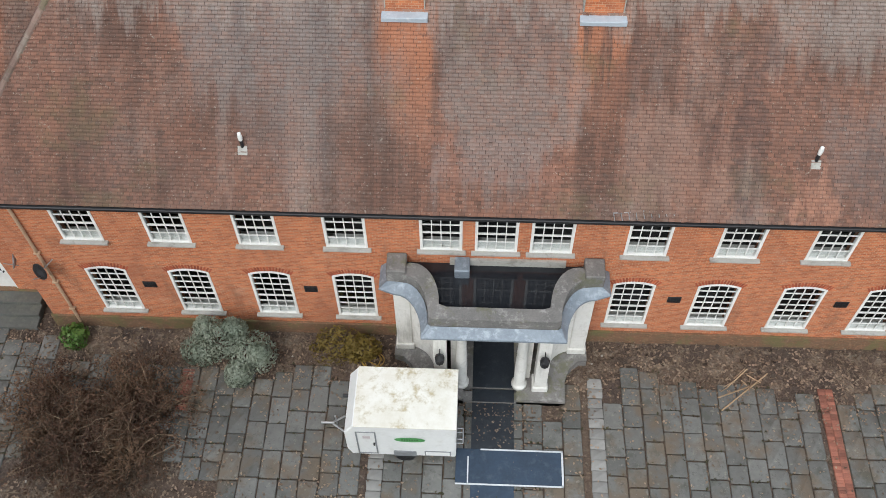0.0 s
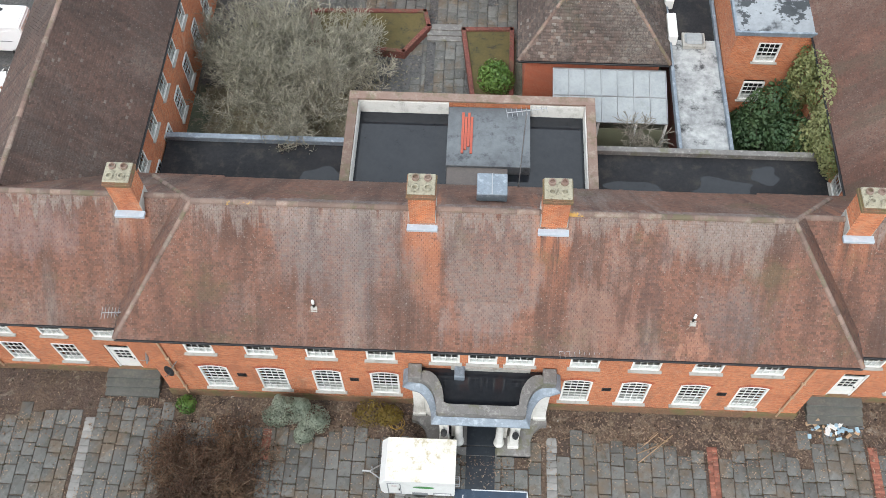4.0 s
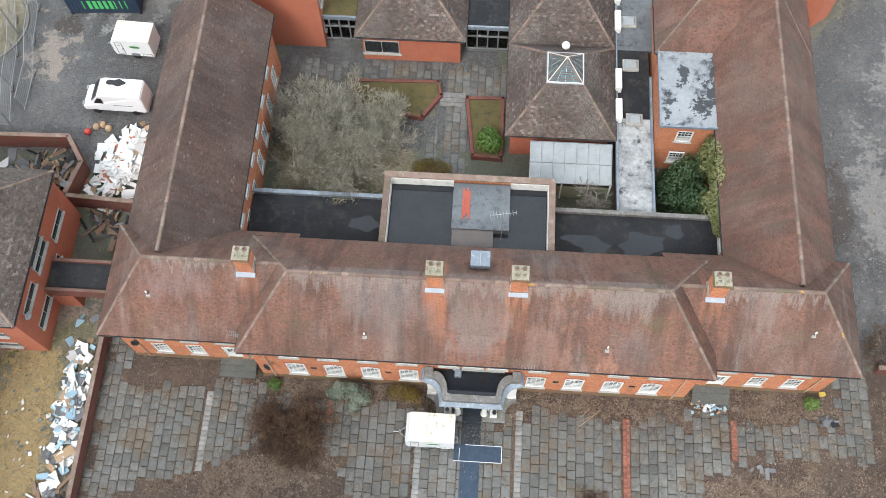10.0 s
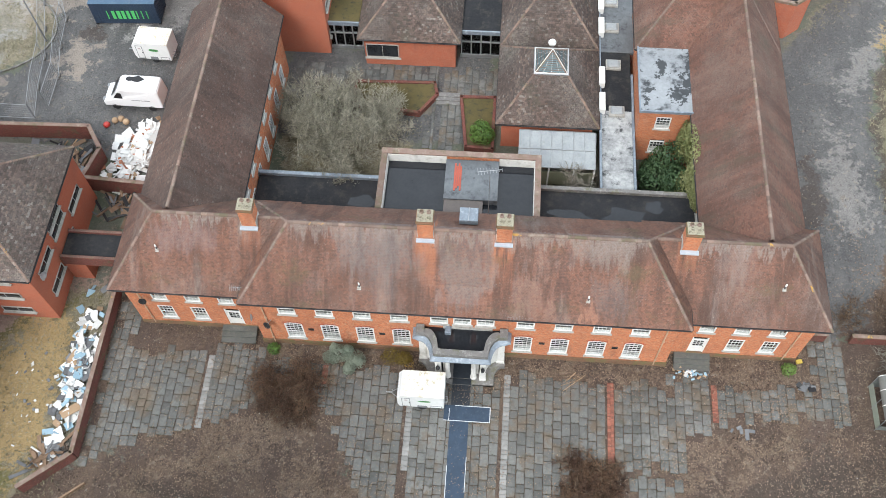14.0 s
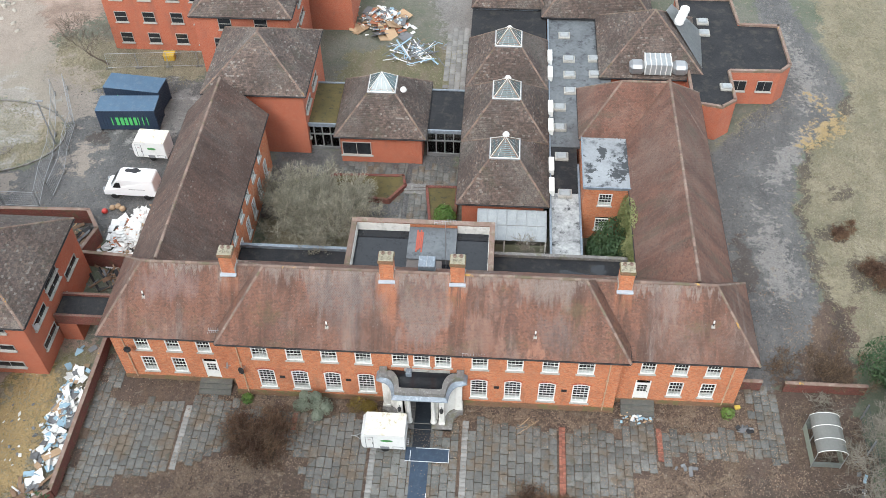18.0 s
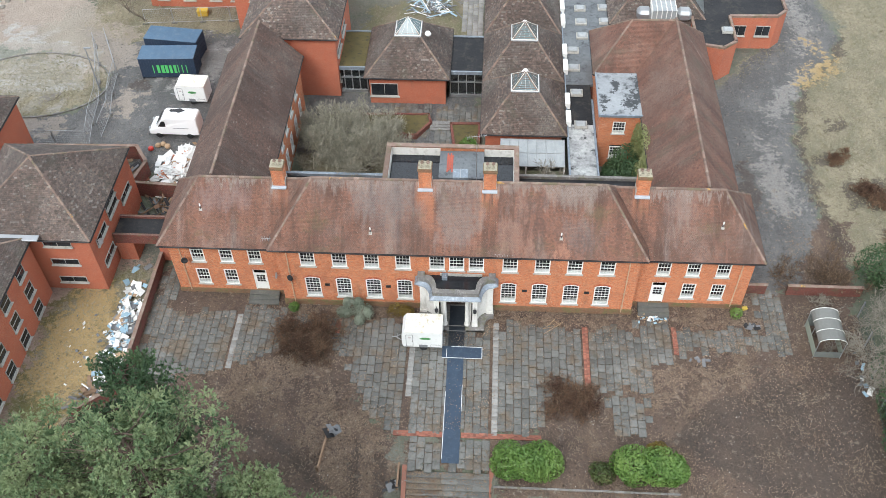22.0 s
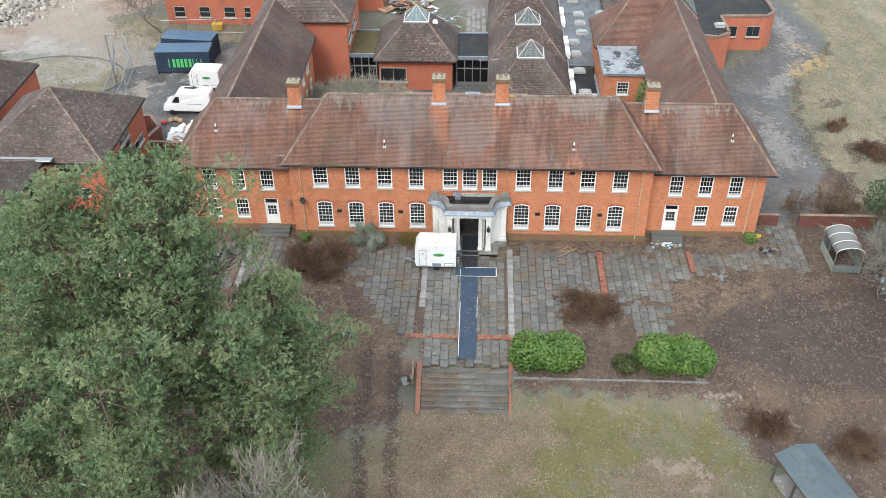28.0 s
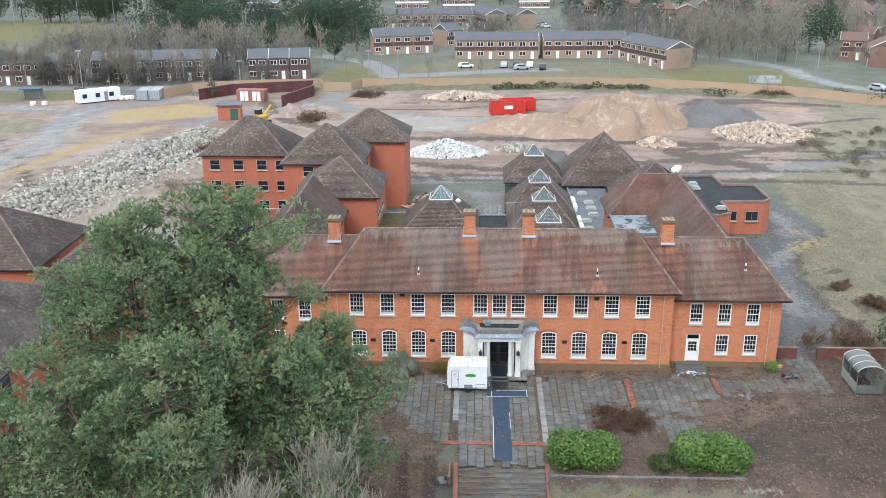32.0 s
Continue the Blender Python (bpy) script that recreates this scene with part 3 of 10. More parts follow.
TERRACE = [(-26.3, 4.0), (-24.5, 4.0), (-24.5, -1.0), (-18.1, -1.0), (-18.1, -0.3), (-14.9, -0.3), (-14.7, -1.4), (-3.2, -1.4), (-3.1, -2.4), (-2.4, -2.4), (2.4, -2.4), (2.4, -1.3), (14.8, -1.5), (14.9, -0.3), (18.3, -0.3),
           (18.4, -1.3), (25.5, -1.3), (25.6, 2.8), (27.4, 2.8), (27.4, -0.9), (28.0, -3.5), (24, -3.6), (19, -3.9), (16.6, -5.2), (15.6, -7.8), (11.3, -8.0), (9.4, -7.4), (7.4, -9.0), (6.9, -12.0), (-4.3, -12.0), (-6.4, -10.8), (-8.2, -7.8),
           (-9.6, -4.6), (-12.4, -2.8), (-16.4, -6.2), (-21, -8.0), (-25, -9.4), (-26.3, -10.2)]
UPPER = [(-3.1, -12.6), (3.05, -12.6), (3.05, -15.4), (-3.1, -15.4)]
ISLAND = [(12.0, -8.4), (15.4, -8.6), (15.8, -11.4), (12.8, -11.8)]
SOIL = zone(TERRACE, UPPER, ISLAND, [(-26.8, -9), (-16, -8), (34, -9), (34, 2.6), (-26.8, 2.6)], [(-28, -11), (-26, -9.6), (-21, -8.3), (-16.5, -6.4), (-13, -3.2), (-9.6, -4.6), (-8.2, -8), (-6.5, -11), (-4.6, -12.5), (-4.4, -19.5), (-9, -20.8), (-13, -24.5), (-30, -27), (-46, -20)],
            [(6.8, -12.6), (7.2, -9.2), (9.2, -7.6), (11.4, -8.2), (14.8, -8.4), (16.5, -5.6), (19, -4.6), (24, -4.7), (28.5, -4.2), (38, -4), (40, -28), (26, -30), (20, -22), (17, -17.2), (3.2, -17.2), (3.2, -12.3)],
            [(-14.6, -1.3), (-3.2, -1.3), (-3.2, 0.4), (-14.6, 0.4)], [(3.0, -1.2), (14.9, -1.4), (14.9, 0.4), (3, 0.4)], [(-24, -0.9), (-18, -0.9), (-18, 1.3), (-24, 1.3)],
            [(18.4, -1.2), (25.4, -1.2), (25.4, 3), (18.4, 3)], [(25, -3), (34, -5), (34, 3), (28.2, 3), (27.6, -2)], [(24, 3), (34, 3), (36, 12), (24, 14)])
def strip(line, half):
    """A band round a polyline."""
    p = np.asarray(line, float)
    d = np.gradient(p, axis=0)
    n = np.stack([-d[:, 1], d[:, 0]], 1) / np.linalg.norm(d, axis=1, keepdims=True) * half
    return np.concatenate([p + n, (p - n)[::-1]])


LAWN = [(3.2, -17.4), (17, -17.4), (20, -22), (24, -30), (22, -60), (-60, -60), (-60, -30), (-13, -24.8), (-9, -21), (-4.2, -19.6), (-3.4, -18.4), (3.2, -18.4)]
GRASS = zone(LAWN, [(-13, 36), (1, 35.5), (1, 47), (-6, 47), (-12, 45)], [(-420, 300), (-165, 236), (-125, 246), (-128, 262), (-134, 297), (-240, 305)], [(-44, 153), (-27, 153), (-30, 176), (-37, 188), (-44, 176)], [(-21, 154), (30, 155), (60, 148), (78, 150), (79, 174), (62, 186), (-8, 196), (-20, 186), (-24, 176)], [(-110, 130), (-90, 131), (-92, 142), (-120, 141)], soft=1.6)
FIELD = zone([(-110, 91), (-91, 92), (-87.4, 99), (-89, 107), (-98, 110), (-112, 110)], [(-30, 143), (-12, 142), (24, 144), (40, 142.5), (60, 135), (80, 122), (84, 128), (60, 147), (30, 156), (-30, 154)], [(-16.2, 13.6), (-5.4, 13.6), (-4.8, 21.5), (-16.2, 21.8)], [(33.4, 12), (33.2, 24), (35.2, 31), (39.8, 36.2), (42.2, 42), (40.5, 48), (42, 62), (46, 72), (52, 82), (58, 92), (66, 112), (72, 128), (100, 116), (140, 60), (120, -20), (48, -20), (40, 2), (35, 6)], [(-47.2 + 8.0 * math.cos(k / 4), 29.1 + 5.5 * math.sin(k / 4)) for k in range(25)],
             [(-45, 39.5), (-39, 37.2), (-36, 36.8), (-27, 39), (-27, 46), (-45, 46.5)], [(26.6, 31.4), (34.6, 41.4), (34.6, 38), (28, 32)], [(-35.2, -16), (-27.6, -13), (-27.4, 3.5), (-31, 4), (-35.2, -1)], soft=1.2)
ASPH = zone([(-62, 19.5), (-62, 24.5), (-41, 24.5), (-41, 34), (-45, 39.5), (-39, 37), (-31, 39.6), (-24, 38), (-24, 12), (-33, 17)],
            [(24.5, 4), (29.5, 4), (33.1, 11.9), (32.9, 23.7), (34.6, 30), (39.5, 37), (41.3, 41), (40, 48), (37.5, 62), (34, 62), (35, 46), (34.7, 41.5), (26.8, 31), (24, 28.5), (23.5, 10)],
            [(-17, 19), (1, 19), (1, 29), (-17, 29)], strip([(-200, 141), (-120, 146.5), (-97, 147.5), (-80, 147.5), (-70, 155)], 3.2), strip([(-22, 152), (-24.5, 164), (-28.5, 178), (-34, 192), (-50, 205)], 3.4), strip([(-24.5, 166), (-14, 168.5), (-4, 172.5), (8, 176), (20, 177.5)], 3.6), [(2, 178), (18, 178), (18, 184), (2, 184)],
            strip([(112, 128), (90, 143), (82.5, 153), (79.5, 166), (80, 178), (72, 193), (62, 204), (50, 222)], 3.0), [(16, 278), (30, 280), (26, 300), (12, 296)], strip([(30, 276), (16, 310), (4, 350)], 3.5), [(27.6, 2.6), (27.6, 5), (25, 5), (25, 2.6)], soft=0.8, wobble=0.5)
SAND = zone([(-46, 46), (-36, 57), (-30, 80), (-40, 130), (-72, 138), (-130, 122), (-130, 60), (-70, 40), (-52, 36)], [(-30, 62), (75, 66), (78, 132), (-22, 150), (-60, 138), (-40, 90)], [(-27.6, -11), (-27.4, 4), (-31, 6), (-46, 4), (-46, -16)], soft=3.0)
LEAF = zone([(-11, -8), (-8, -10), (-5, -13.5), (-5, -18), (-8, -19), (-11, -14)], [(-3.3, -18.5), (3.2, -18.5), (6, -20), (5, -24), (-1, -27), (-4, -34), (-12, -30), (-5, -24)], [(3, -1.2), (14.8, -1.4), (14.8, 0.2), (3, 0.2)], [(18.5, -1.1), (25, -1.1), (25, 1), (18.5, 1)],
            [(-14.6, -1.3), (-3.2, -1.3), (-3.2, 0.4), (-14.6, 0.4)], [(15.5, -7.6), (18.3, -4.9), (26.4, -5.0), (24.6, -6.8), (19, -7.2), (16.4, -9)], [(-21.5, -9.6), (-13, -5.4), (-10.5, -6.8), (-14, -8.8), (-21, -12)], [(11, -24), (15, -22.5), (18, -27), (12, -30)], soft=3.0, wobble=2.5)
ASPH = np.where(((pts[:, 0] + 47.2) / 8.2) ** 2 + ((pts[:, 1] - 29.1) / 5.7) ** 2 < 1, 0, ASPH)
GRAVEL = zone(strip([(-200, 141), (-120, 146.5), (-97, 147.5), (-80, 147.5), (-70, 155)], 2.8), strip([(-22, 152), (-24.5, 164), (-28.5, 178), (-34, 192), (-50, 205)], 3.0), strip([(-24.5, 166), (-14, 168.5), (-4, 172.5), (8, 176), (20, 177.5)], 3.2), strip([(112, 128), (90, 143), (82.5, 153), (79.5, 166), (80, 178), (72, 193), (62, 204), (50, 222)], 2.8), [(29.2, 12), (31.4, 13), (31.2, 20), (29.6, 23), (28.6, 17)], [(31, 26), (33, 27.5), (36.6, 33), (35.6, 34), (31.6, 29)], [(36.4, 37), (38.6, 39), (38.2, 46), (36.8, 52), (36.4, 44)], strip([(-86, 58), (-81, 73), (-80, 85), (-83, 100), (-84.5, 112), (-84, 122), (-88, 126)], 3.6), strip([(-84, 120), (-76, 128), (-68, 132)], 2.4), strip([(-84, 116), (-100, 121), (-125, 122)], 2.6), strip([(-60, 104), (-50, 116), (-36, 128), (-35, 141)], 2.4), strip([(-20, 62), (10, 66), (44, 70), (70, 84), (80, 110)], 2.0), [(-1, 46.5), (3, 46.5), (3, 56), (-4, 58)], strip([(-30, 150), (-36, 132), (-28, 118), (0, 108)], 2.2), soft=2.5)
MOSSY = zone([(-35.2, -15), (-31, -13), (-29.6, -6), (-30, 3.4), (-34.6, 0)], [(5, -18.6), (10, -17.9), (13, -20), (11, -23), (8, -24), (9, -26), (15, -28), (10, -36), (0, -36), (-3, -30), (1, -25.5), (4, -23)], [(16, -19), (19, -22), (17, -25), (14, -21)], [(-420, 300), (-165, 236), (-125, 246), (-128, 262), (-134, 297), (-240, 305)], [(46, 150), (76, 151), (77, 174), (46, 176)], [(-43, 155), (-29, 155), (-31, 176), (-38, 186)], [(-108, 132), (-92, 132), (-94, 141), (-118, 140)], soft=3.0, wobble=3.0)
TRACK = zone([(44, 122), (50, 126), (60, 128), (58, 134), (46, 133), (40, 127)], strip([(30, 84), (44, 86), (58, 82), (76, 84)], 1.1), strip([(36, 79), (50, 77), (70, 79), (84, 80)], 0.9), strip([(40, 92), (60, 106), (76, 112)], 0.8), strip([(58, 130), (66, 127), (74, 124)], 1.5), strip([(-20, 128), (0, 130), (20, 134)], 0.8), strip([(-26, 120), (-8, 121), (4, 126)], 0.7), strip([(-50, 130), (-40, 108), (-20, 92), (8, 92), (40, 88)], 1.6), strip([(-34, 84), (-20, 76), (0, 70), (30, 76), (60, 90)], 1.4), strip([(-90, 92), (-78, 74), (-66, 52)], 0.8), strip([(-46, 60), (-30, 66), (-6, 64), (14, 62)], 0.7), strip([(-46, 63), (-30, 69), (-6, 67), (14, 65)], 0.7), strip([(26, 62), (40, 64), (60, 62), (80, 64)], 0.9), strip([(26, 67), (40, 70), (60, 70), (84, 74)], 0.9), strip([(30, 84), (36, 76), (44, 72)], 2.4),
             [(36, 13.4), (40.5, 13.6), (41, 17.6), (36.5, 17.2)], [(38, 7), (43, 7.4), (43, 11), (38.6, 10.6)], [(42, 20), (45, 21), (44.6, 23), (42, 22.4)], [(36.4, 24.8), (39, 25), (38.8, 26.4), (36.6, 26)], [(34.6, 19), (36.6, 19), (36.4, 21.5), (34.4, 21)], strip([(34.5, 8), (33.6, 14), (33.3, 22), (35.4, 30.5), (40.2, 36.6), (41.8, 41)], 0.45), [(26.2, 13), (28, 13), (28, 20), (26.6, 19)], [(-36.6, 28.6), (-34.6, 28.8), (-34.6, 30.2), (-36.4, 30)], [(-45.6, 26), (-43.4, 26.4), (-43.6, 28), (-45.4, 27.6)], soft=0.7, wobble=0.8)
TRACK = np.maximum(TRACK, zone(strip([(-7.0, -13), (-7.3, -20.4), (-6.6, -25), (-5.4, -34)], 0.4), strip([(-5.2, -14), (-4.9, -22), (-4.4, -26), (-3.4, -34)], 0.4), strip([(24, -5), (27, -10), (31, -17), (33, -24)], 0.4), strip([(25.6, -5), (28.6, -10), (32.4, -17)], 0.4), strip([(-22, -11), (-14, -13), (-9, -17)], 0.45), [(25.6, -6.4), (33, -5), (32.4, -17), (25, -17), (21, -15), (17, -12), (20, -8.5)], soft=0.6, wobble=0.2))
CLAYS = zone([(35, 31.8), (36.6, 34.6), (40, 36.8), (39.6, 34.8), (36.6, 31.6)], strip([(37.4, 40), (38.6, 38), (40.2, 36)], 0.35), [(-79, 117.5), (-76.8, 107), (-65, 109.5), (-57, 114), (-58, 122), (-66, 127)], [(-100, 84), (-90, 88), (-92, 92), (-104, 91)], strip([(-80, 56), (-75.5, 70), (-71, 90), (-64, 103)], 1.3), [(-34.6, -10), (-30.2, -11), (-28.8, -6), (-29.4, 0), (-31.6, 2.4), (-33.4, 0), (-34.6, -4)], [(-34, -15), (-30, -14), (-31, -12)], soft=2.4)
PALE = zone(strip([(-71.5, 72), (-69, 80), (-65, 91)], 0.9), strip([(-86.5, 62), (-82.5, 78), (-84.5, 98)], 1.2), strip([(-79, 64), (-78, 80), (-80, 98), (-82, 110)], 1.0), strip([(-38.5, 37.4), (-50, 41), (-60, 47)], 2.2), [(12.6, -23), (13.6, -22), (15.6, -23), (15.6, -24), (14.8, -24.4)], strip([(17.4, -16.2), (17.8, -18.2)], 0.35), strip([(-39.4, 31.5), (-43, 36.5), (-48, 42), (-54, 52), (-60, 66)], 3.4), strip([(-41.5, 36), (-50, 37.2), (-58, 38.6), (-70, 46)], 2.6), strip([(-60, 21.8), (-48, 21.9), (-42, 22.6)], 1.2), [(-37.5, 24), (-35.5, 24), (-34.5, 27.5), (-38, 30)], [(-28, 96), (-6, 100), (-8, 112), (-30, 118)], soft=1.4, wobble=2.0)
CHALK = zone(strip([(-86, 58), (-82, 73), (-81.5, 85), (-84, 100), (-85.5, 112), (-85, 122)], 1.5), strip([(-80, 62), (-78, 80), (-80.5, 96), (-82, 108), (-78, 118)], 0.9), strip([(-92, 70), (-87, 84), (-87, 92)], 1.1), strip([(-71.5, 72), (-69, 80), (-65, 91)], 0.9), strip([(-84, 118), (-100, 121.5), (-125, 122)], 1.2), strip([(-58, 106), (-48, 117), (-36, 129)], 0.9), strip([(112, 128), (90, 143), (82.5, 153), (79.5, 166), (80, 178)], 1.6), [(-14, 98), (-4, 100), (2, 110), (-14, 114), (-24, 108)], [(-56, 26), (-43, 25.5), (-42, 33), (-46, 37), (-54, 40)], [(-34, 30), (-26, 31), (-25, 37), (-31, 38)], soft=1.6, wobble=3.0)
nx, ny = len(gx), len(gy)
idx = np.arange(nx * ny).reshape(ny, nx)
gz = ground_z(pts[:, 0], pts[:, 1]) - 0.02
gz = gz - 0.5 * ((np.abs(pts[:, 0]) < 3.3) & (pts[:, 1] < -15.3) & (pts[:, 1] > -18.3))
soft_ground = np.maximum(SOIL, np.maximum(GRASS, FIELD) * 0.6) * (outside_by(TERRACE, pts) > 0)
near_mask = (np.abs(pts[:, 0]) < 65) & (pts[:, 1] > -48) & (pts[:, 1] < 66)
gz = gz + near_mask * soft_ground * 0.05 * (np.sin(pts[:, 0] * 2.9) * np.sin(pts[:, 1] * 3.3 + pts[:, 0]) - 0.3)


def ground_material():
    m, nt, b = nodes_of("ground", 0.92)
    v = coords(nt)
    a, c2 = nt.nodes.new("ShaderNodeVertexColor"), nt.nodes.new("ShaderNodeVertexColor")
    a.layer_name, c2.layer_name = "zone_a", "zone_b"
    sa, sb = nt.nodes.new("ShaderNodeSeparateColor"), nt.nodes.new("ShaderNodeSeparateColor")
    link(nt, a.outputs[0], sa.inputs[0])
    link(nt, c2.outputs[0], sb.inputs[0])
    c3, c4 = nt.nodes.new("ShaderNodeVertexColor"), nt.nodes.new("ShaderNodeVertexColor")
    c3.layer_name, c4.layer_name = "zone_c", "zone_d"
    sc, sd = nt.nodes.new("ShaderNodeSeparateColor"), nt.nodes.new("ShaderNodeSeparateColor")
    link(nt, c3.outputs[0], sc.inputs[0])
    link(nt, c4.outputs[0], sd.inputs[0])
    n1, n2, n3 = noise_fac(nt, v, 0.3, 6, 0.7, 0.38, 0.62), noise_fac(nt, v, 1.7, 6, 0.72, 0.36, 0.64), noise_fac(nt, v, 5.0, 5, 0.8, 0.38, 0.62)
    fine, dark_spots = noise_fac(nt, v, 11, 4, 0.8, 0.5, 0.66), noise_fac(nt, v, 2.6, 6, 0.8, 0.54, 0.68)
    drift = noise_fac(nt, coords(nt, (1.0, 0.45, 1.0)), 0.45, 7, 0.78, 0.44, 0.6)

    def edge(w):
        k = math_node(nt, "ADD", w, math_node(nt, "MULTIPLY", math_node(nt, "SUBTRACT", n2, 0.5), 0.8))
        r = nt.nodes.new("ShaderNodeMapRange")
        r.inputs["From Min"].default_value, r.inputs["From Max"].default_value = 0.3, 0.7
        r.interpolation_type = "SMOOTHSTEP"
        link(nt, k, r.inputs["Value"])
        return r.outputs["Result"]

    def blend(p, q, s, low, f=0.7, d=0.6):
        """p and q in large fields, s as a pale grain, low as dark flecks."""
        c = mix(nt, n2, mix(nt, n1, p, q), mix(nt, n3, q, p))
        c = mix(nt, math_node(nt, "MULTIPLY", dark_spots, d), c, low)
        return mix(nt, math_node(nt, "MULTIPLY", fine, f), c, s)

    n0 = noise_fac(nt, v, 0.05, 7, 0.75, 0.4, 0.6)
    c = mix(nt, n0, blend((0.19, 0.185, 0.155), (0.135, 0.137, 0.11), (0.26, 0.25, 0.21), (0.09, 0.09, 0.075)), blend((0.13, 0.15, 0.10), (0.10, 0.12, 0.08), (0.19, 0.2, 0.15), (0.07, 0.08, 0.06)))
    ruts = noise_fac(nt, coords(nt, (0.35, 1.0, 1.0)), 0.22, 8, 0.78, 0.5, 0.6)
    sandy = mix(nt, math_node(nt, "MULTIPLY", ruts, 0.75), blend((0.43, 0.325, 0.265), (0.34, 0.255, 0.205), (0.52, 0.44, 0.38), (0.2, 0.15, 0.118)), blend((0.23, 0.165, 0.13), (0.17, 0.13, 0.105), (0.34, 0.27, 0.22), (0.10, 0.08, 0.068)))
    c = mix(nt, edge(sb.outputs[0]), c, mix(nt, n0, sandy, blend((0.27, 0.185, 0.14), (0.20, 0.145, 0.115), (0.34, 0.265, 0.215), (0.12, 0.092, 0.078))))
    c = mix(nt, edge(sc.outputs[0]), c, mix(nt, math_node(nt, "MULTIPLY", drift, 0.75), blend((0.315, 0.275, 0.192), (0.18, 0.158, 0.106), (0.44, 0.395, 0.285), (0.075, 0.065, 0.045), 0.85, 0.9), blend((0.20, 0.185, 0.125), (0.155, 0.15, 0.095), (0.30, 0.27, 0.2), (0.085, 0.08, 0.055))))
    c = mix(nt, edge(sa.outputs[1]), c, mix(nt, math_node(nt, "MULTIPLY", drift, 0.6), blend((0.185, 0.175, 0.10), (0.135, 0.135, 0.07), (0.27, 0.23, 0.165), (0.085, 0.08, 0.048)), blend((0.25, 0.20, 0.15), (0.18, 0.14, 0.105), (0.36, 0.31, 0.25), (0.10, 0.08, 0.06))))
    c = mix(nt, math_node(nt, "MULTIPLY", edge(sc.outputs[1]), 0.85), c, blend((0.125, 0.125, 0.045), (0.165, 0.15, 0.042), (0.25, 0.22, 0.12), (0.065, 0.07, 0.03), 0.7, 0.75))
    soil = blend((0.122, 0.084, 0.066), (0.078, 0.055, 0.045), (0.235, 0.172, 0.125), (0.026, 0.02, 0.017), 0.5, 0.8)
    c = mix(nt, edge(sa.outputs[0]), c, mix(nt, math_node(nt, "MULTIPLY", drift, 0.42), soil, blend((0.22, 0.15, 0.098), (0.14, 0.095, 0.065), (0.34, 0.26, 0.175), (0.07, 0.048, 0.037))))
    c = mix(nt, edge(sa.outputs[2]), c, mix(nt, math_node(nt, "MULTIPLY", drift, 0.36), blend((0.14, 0.138, 0.136), (0.066, 0.066, 0.067), (0.22, 0.216, 0.208), (0.03, 0.03, 0.032), 0.6, 0.9), blend((0.26, 0.255, 0.245), (0.175, 0.172, 0.168), (0.28, 0.28, 0.27), (0.08, 0.08, 0.08))))
    c = mix(nt, math_node(nt, "MULTIPLY", edge(sb.outputs[1]), math_node(nt, "ADD", 0.35, math_node(nt, "MULTIPLY", n3, 0.6))), c, blend((0.25, 0.185, 0.135), (0.17, 0.115, 0.082), (0.38, 0.31, 0.24), (0.10, 0.07, 0.052), 0.9))
    c = mix(nt, edge(sb.outputs[2]), c, blend((0.27, 0.26, 0.245), (0.185, 0.178, 0.168), (0.38, 0.36, 0.34), (0.10, 0.095, 0.09), 0.7, 0.8))
    c = mix(nt, math_node(nt, "MULTIPLY", edge(sc.outputs[2]), 0.75), c, blend((0.078, 0.058, 0.047), (0.052, 0.041, 0.035), (0.135, 0.105, 0.082), (0.03, 0.025, 0.021)))
    c = mix(nt, edge(sd.outputs[0]), c, blend((0.43, 0.31, 0.145), (0.34, 0.245, 0.115), (0.52, 0.40, 0.24), (0.24, 0.165, 0.095)))
    c = mix(nt, math_node(nt, "MULTIPLY", edge(sd.outputs[1]), 0.8), c, blend((0.38, 0.325, 0.27), (0.29, 0.245, 0.205), (0.46, 0.41, 0.35), (0.20, 0.165, 0.135)))
    c = mix(nt, math_node(nt, "MULTIPLY", edge(sd.outputs[2]), math_node(nt, "ADD", 0.3, math_node(nt, "MULTIPLY", ruts, 0.6))), c, blend((0.44, 0.425, 0.40), (0.33, 0.32, 0.305), (0.52, 0.50, 0.47), (0.22, 0.205, 0.19)))
    link(nt, c, b.inputs["Base Color"])
    wet = nt.nodes.new("ShaderNodeMapRange")
    wet.inputs["To Min"].default_value, wet.inputs["To Max"].default_value = 0.95, 0.5
    link(nt, math_node(nt, "MULTIPLY", sa.outputs[2], n1), wet.inputs["Value"])
    link(nt, wet.outputs["Result"], b.inputs["Roughness"])
    bump(nt, b, math_node(nt, "ADD", n3, math_node(nt, "MULTIPLY", fine, 0.6)), 0.7, 0.09)
    return m


ground = quads_mesh("ground", np.column_stack([pts, gz]), np.stack([idx[:-1, :-1], idx[:-1, 1:], idx[1:, 1:], idx[1:, :-1]], -1).reshape(-1, 4), ground_material())
for lay, cols in (("zone_a", (SOIL, GRASS, ASPH)), ("zone_b", (SAND, LEAF, GRAVEL)), ("zone_c", (FIELD, MOSSY, TRACK)), ("zone_d", (CLAYS, PALE, CHALK))):
    at = ground.data.color_attributes.new(lay, "FLOAT_COLOR", "POINT")
    at.data.foreach_set("color", np.column_stack([*cols, np.ones(len(pts))]).astype(np.float32).ravel())
tagged(ground, "earth ground with turned soil, thin lawn, asphalt and sand", "ground", kind="structure")


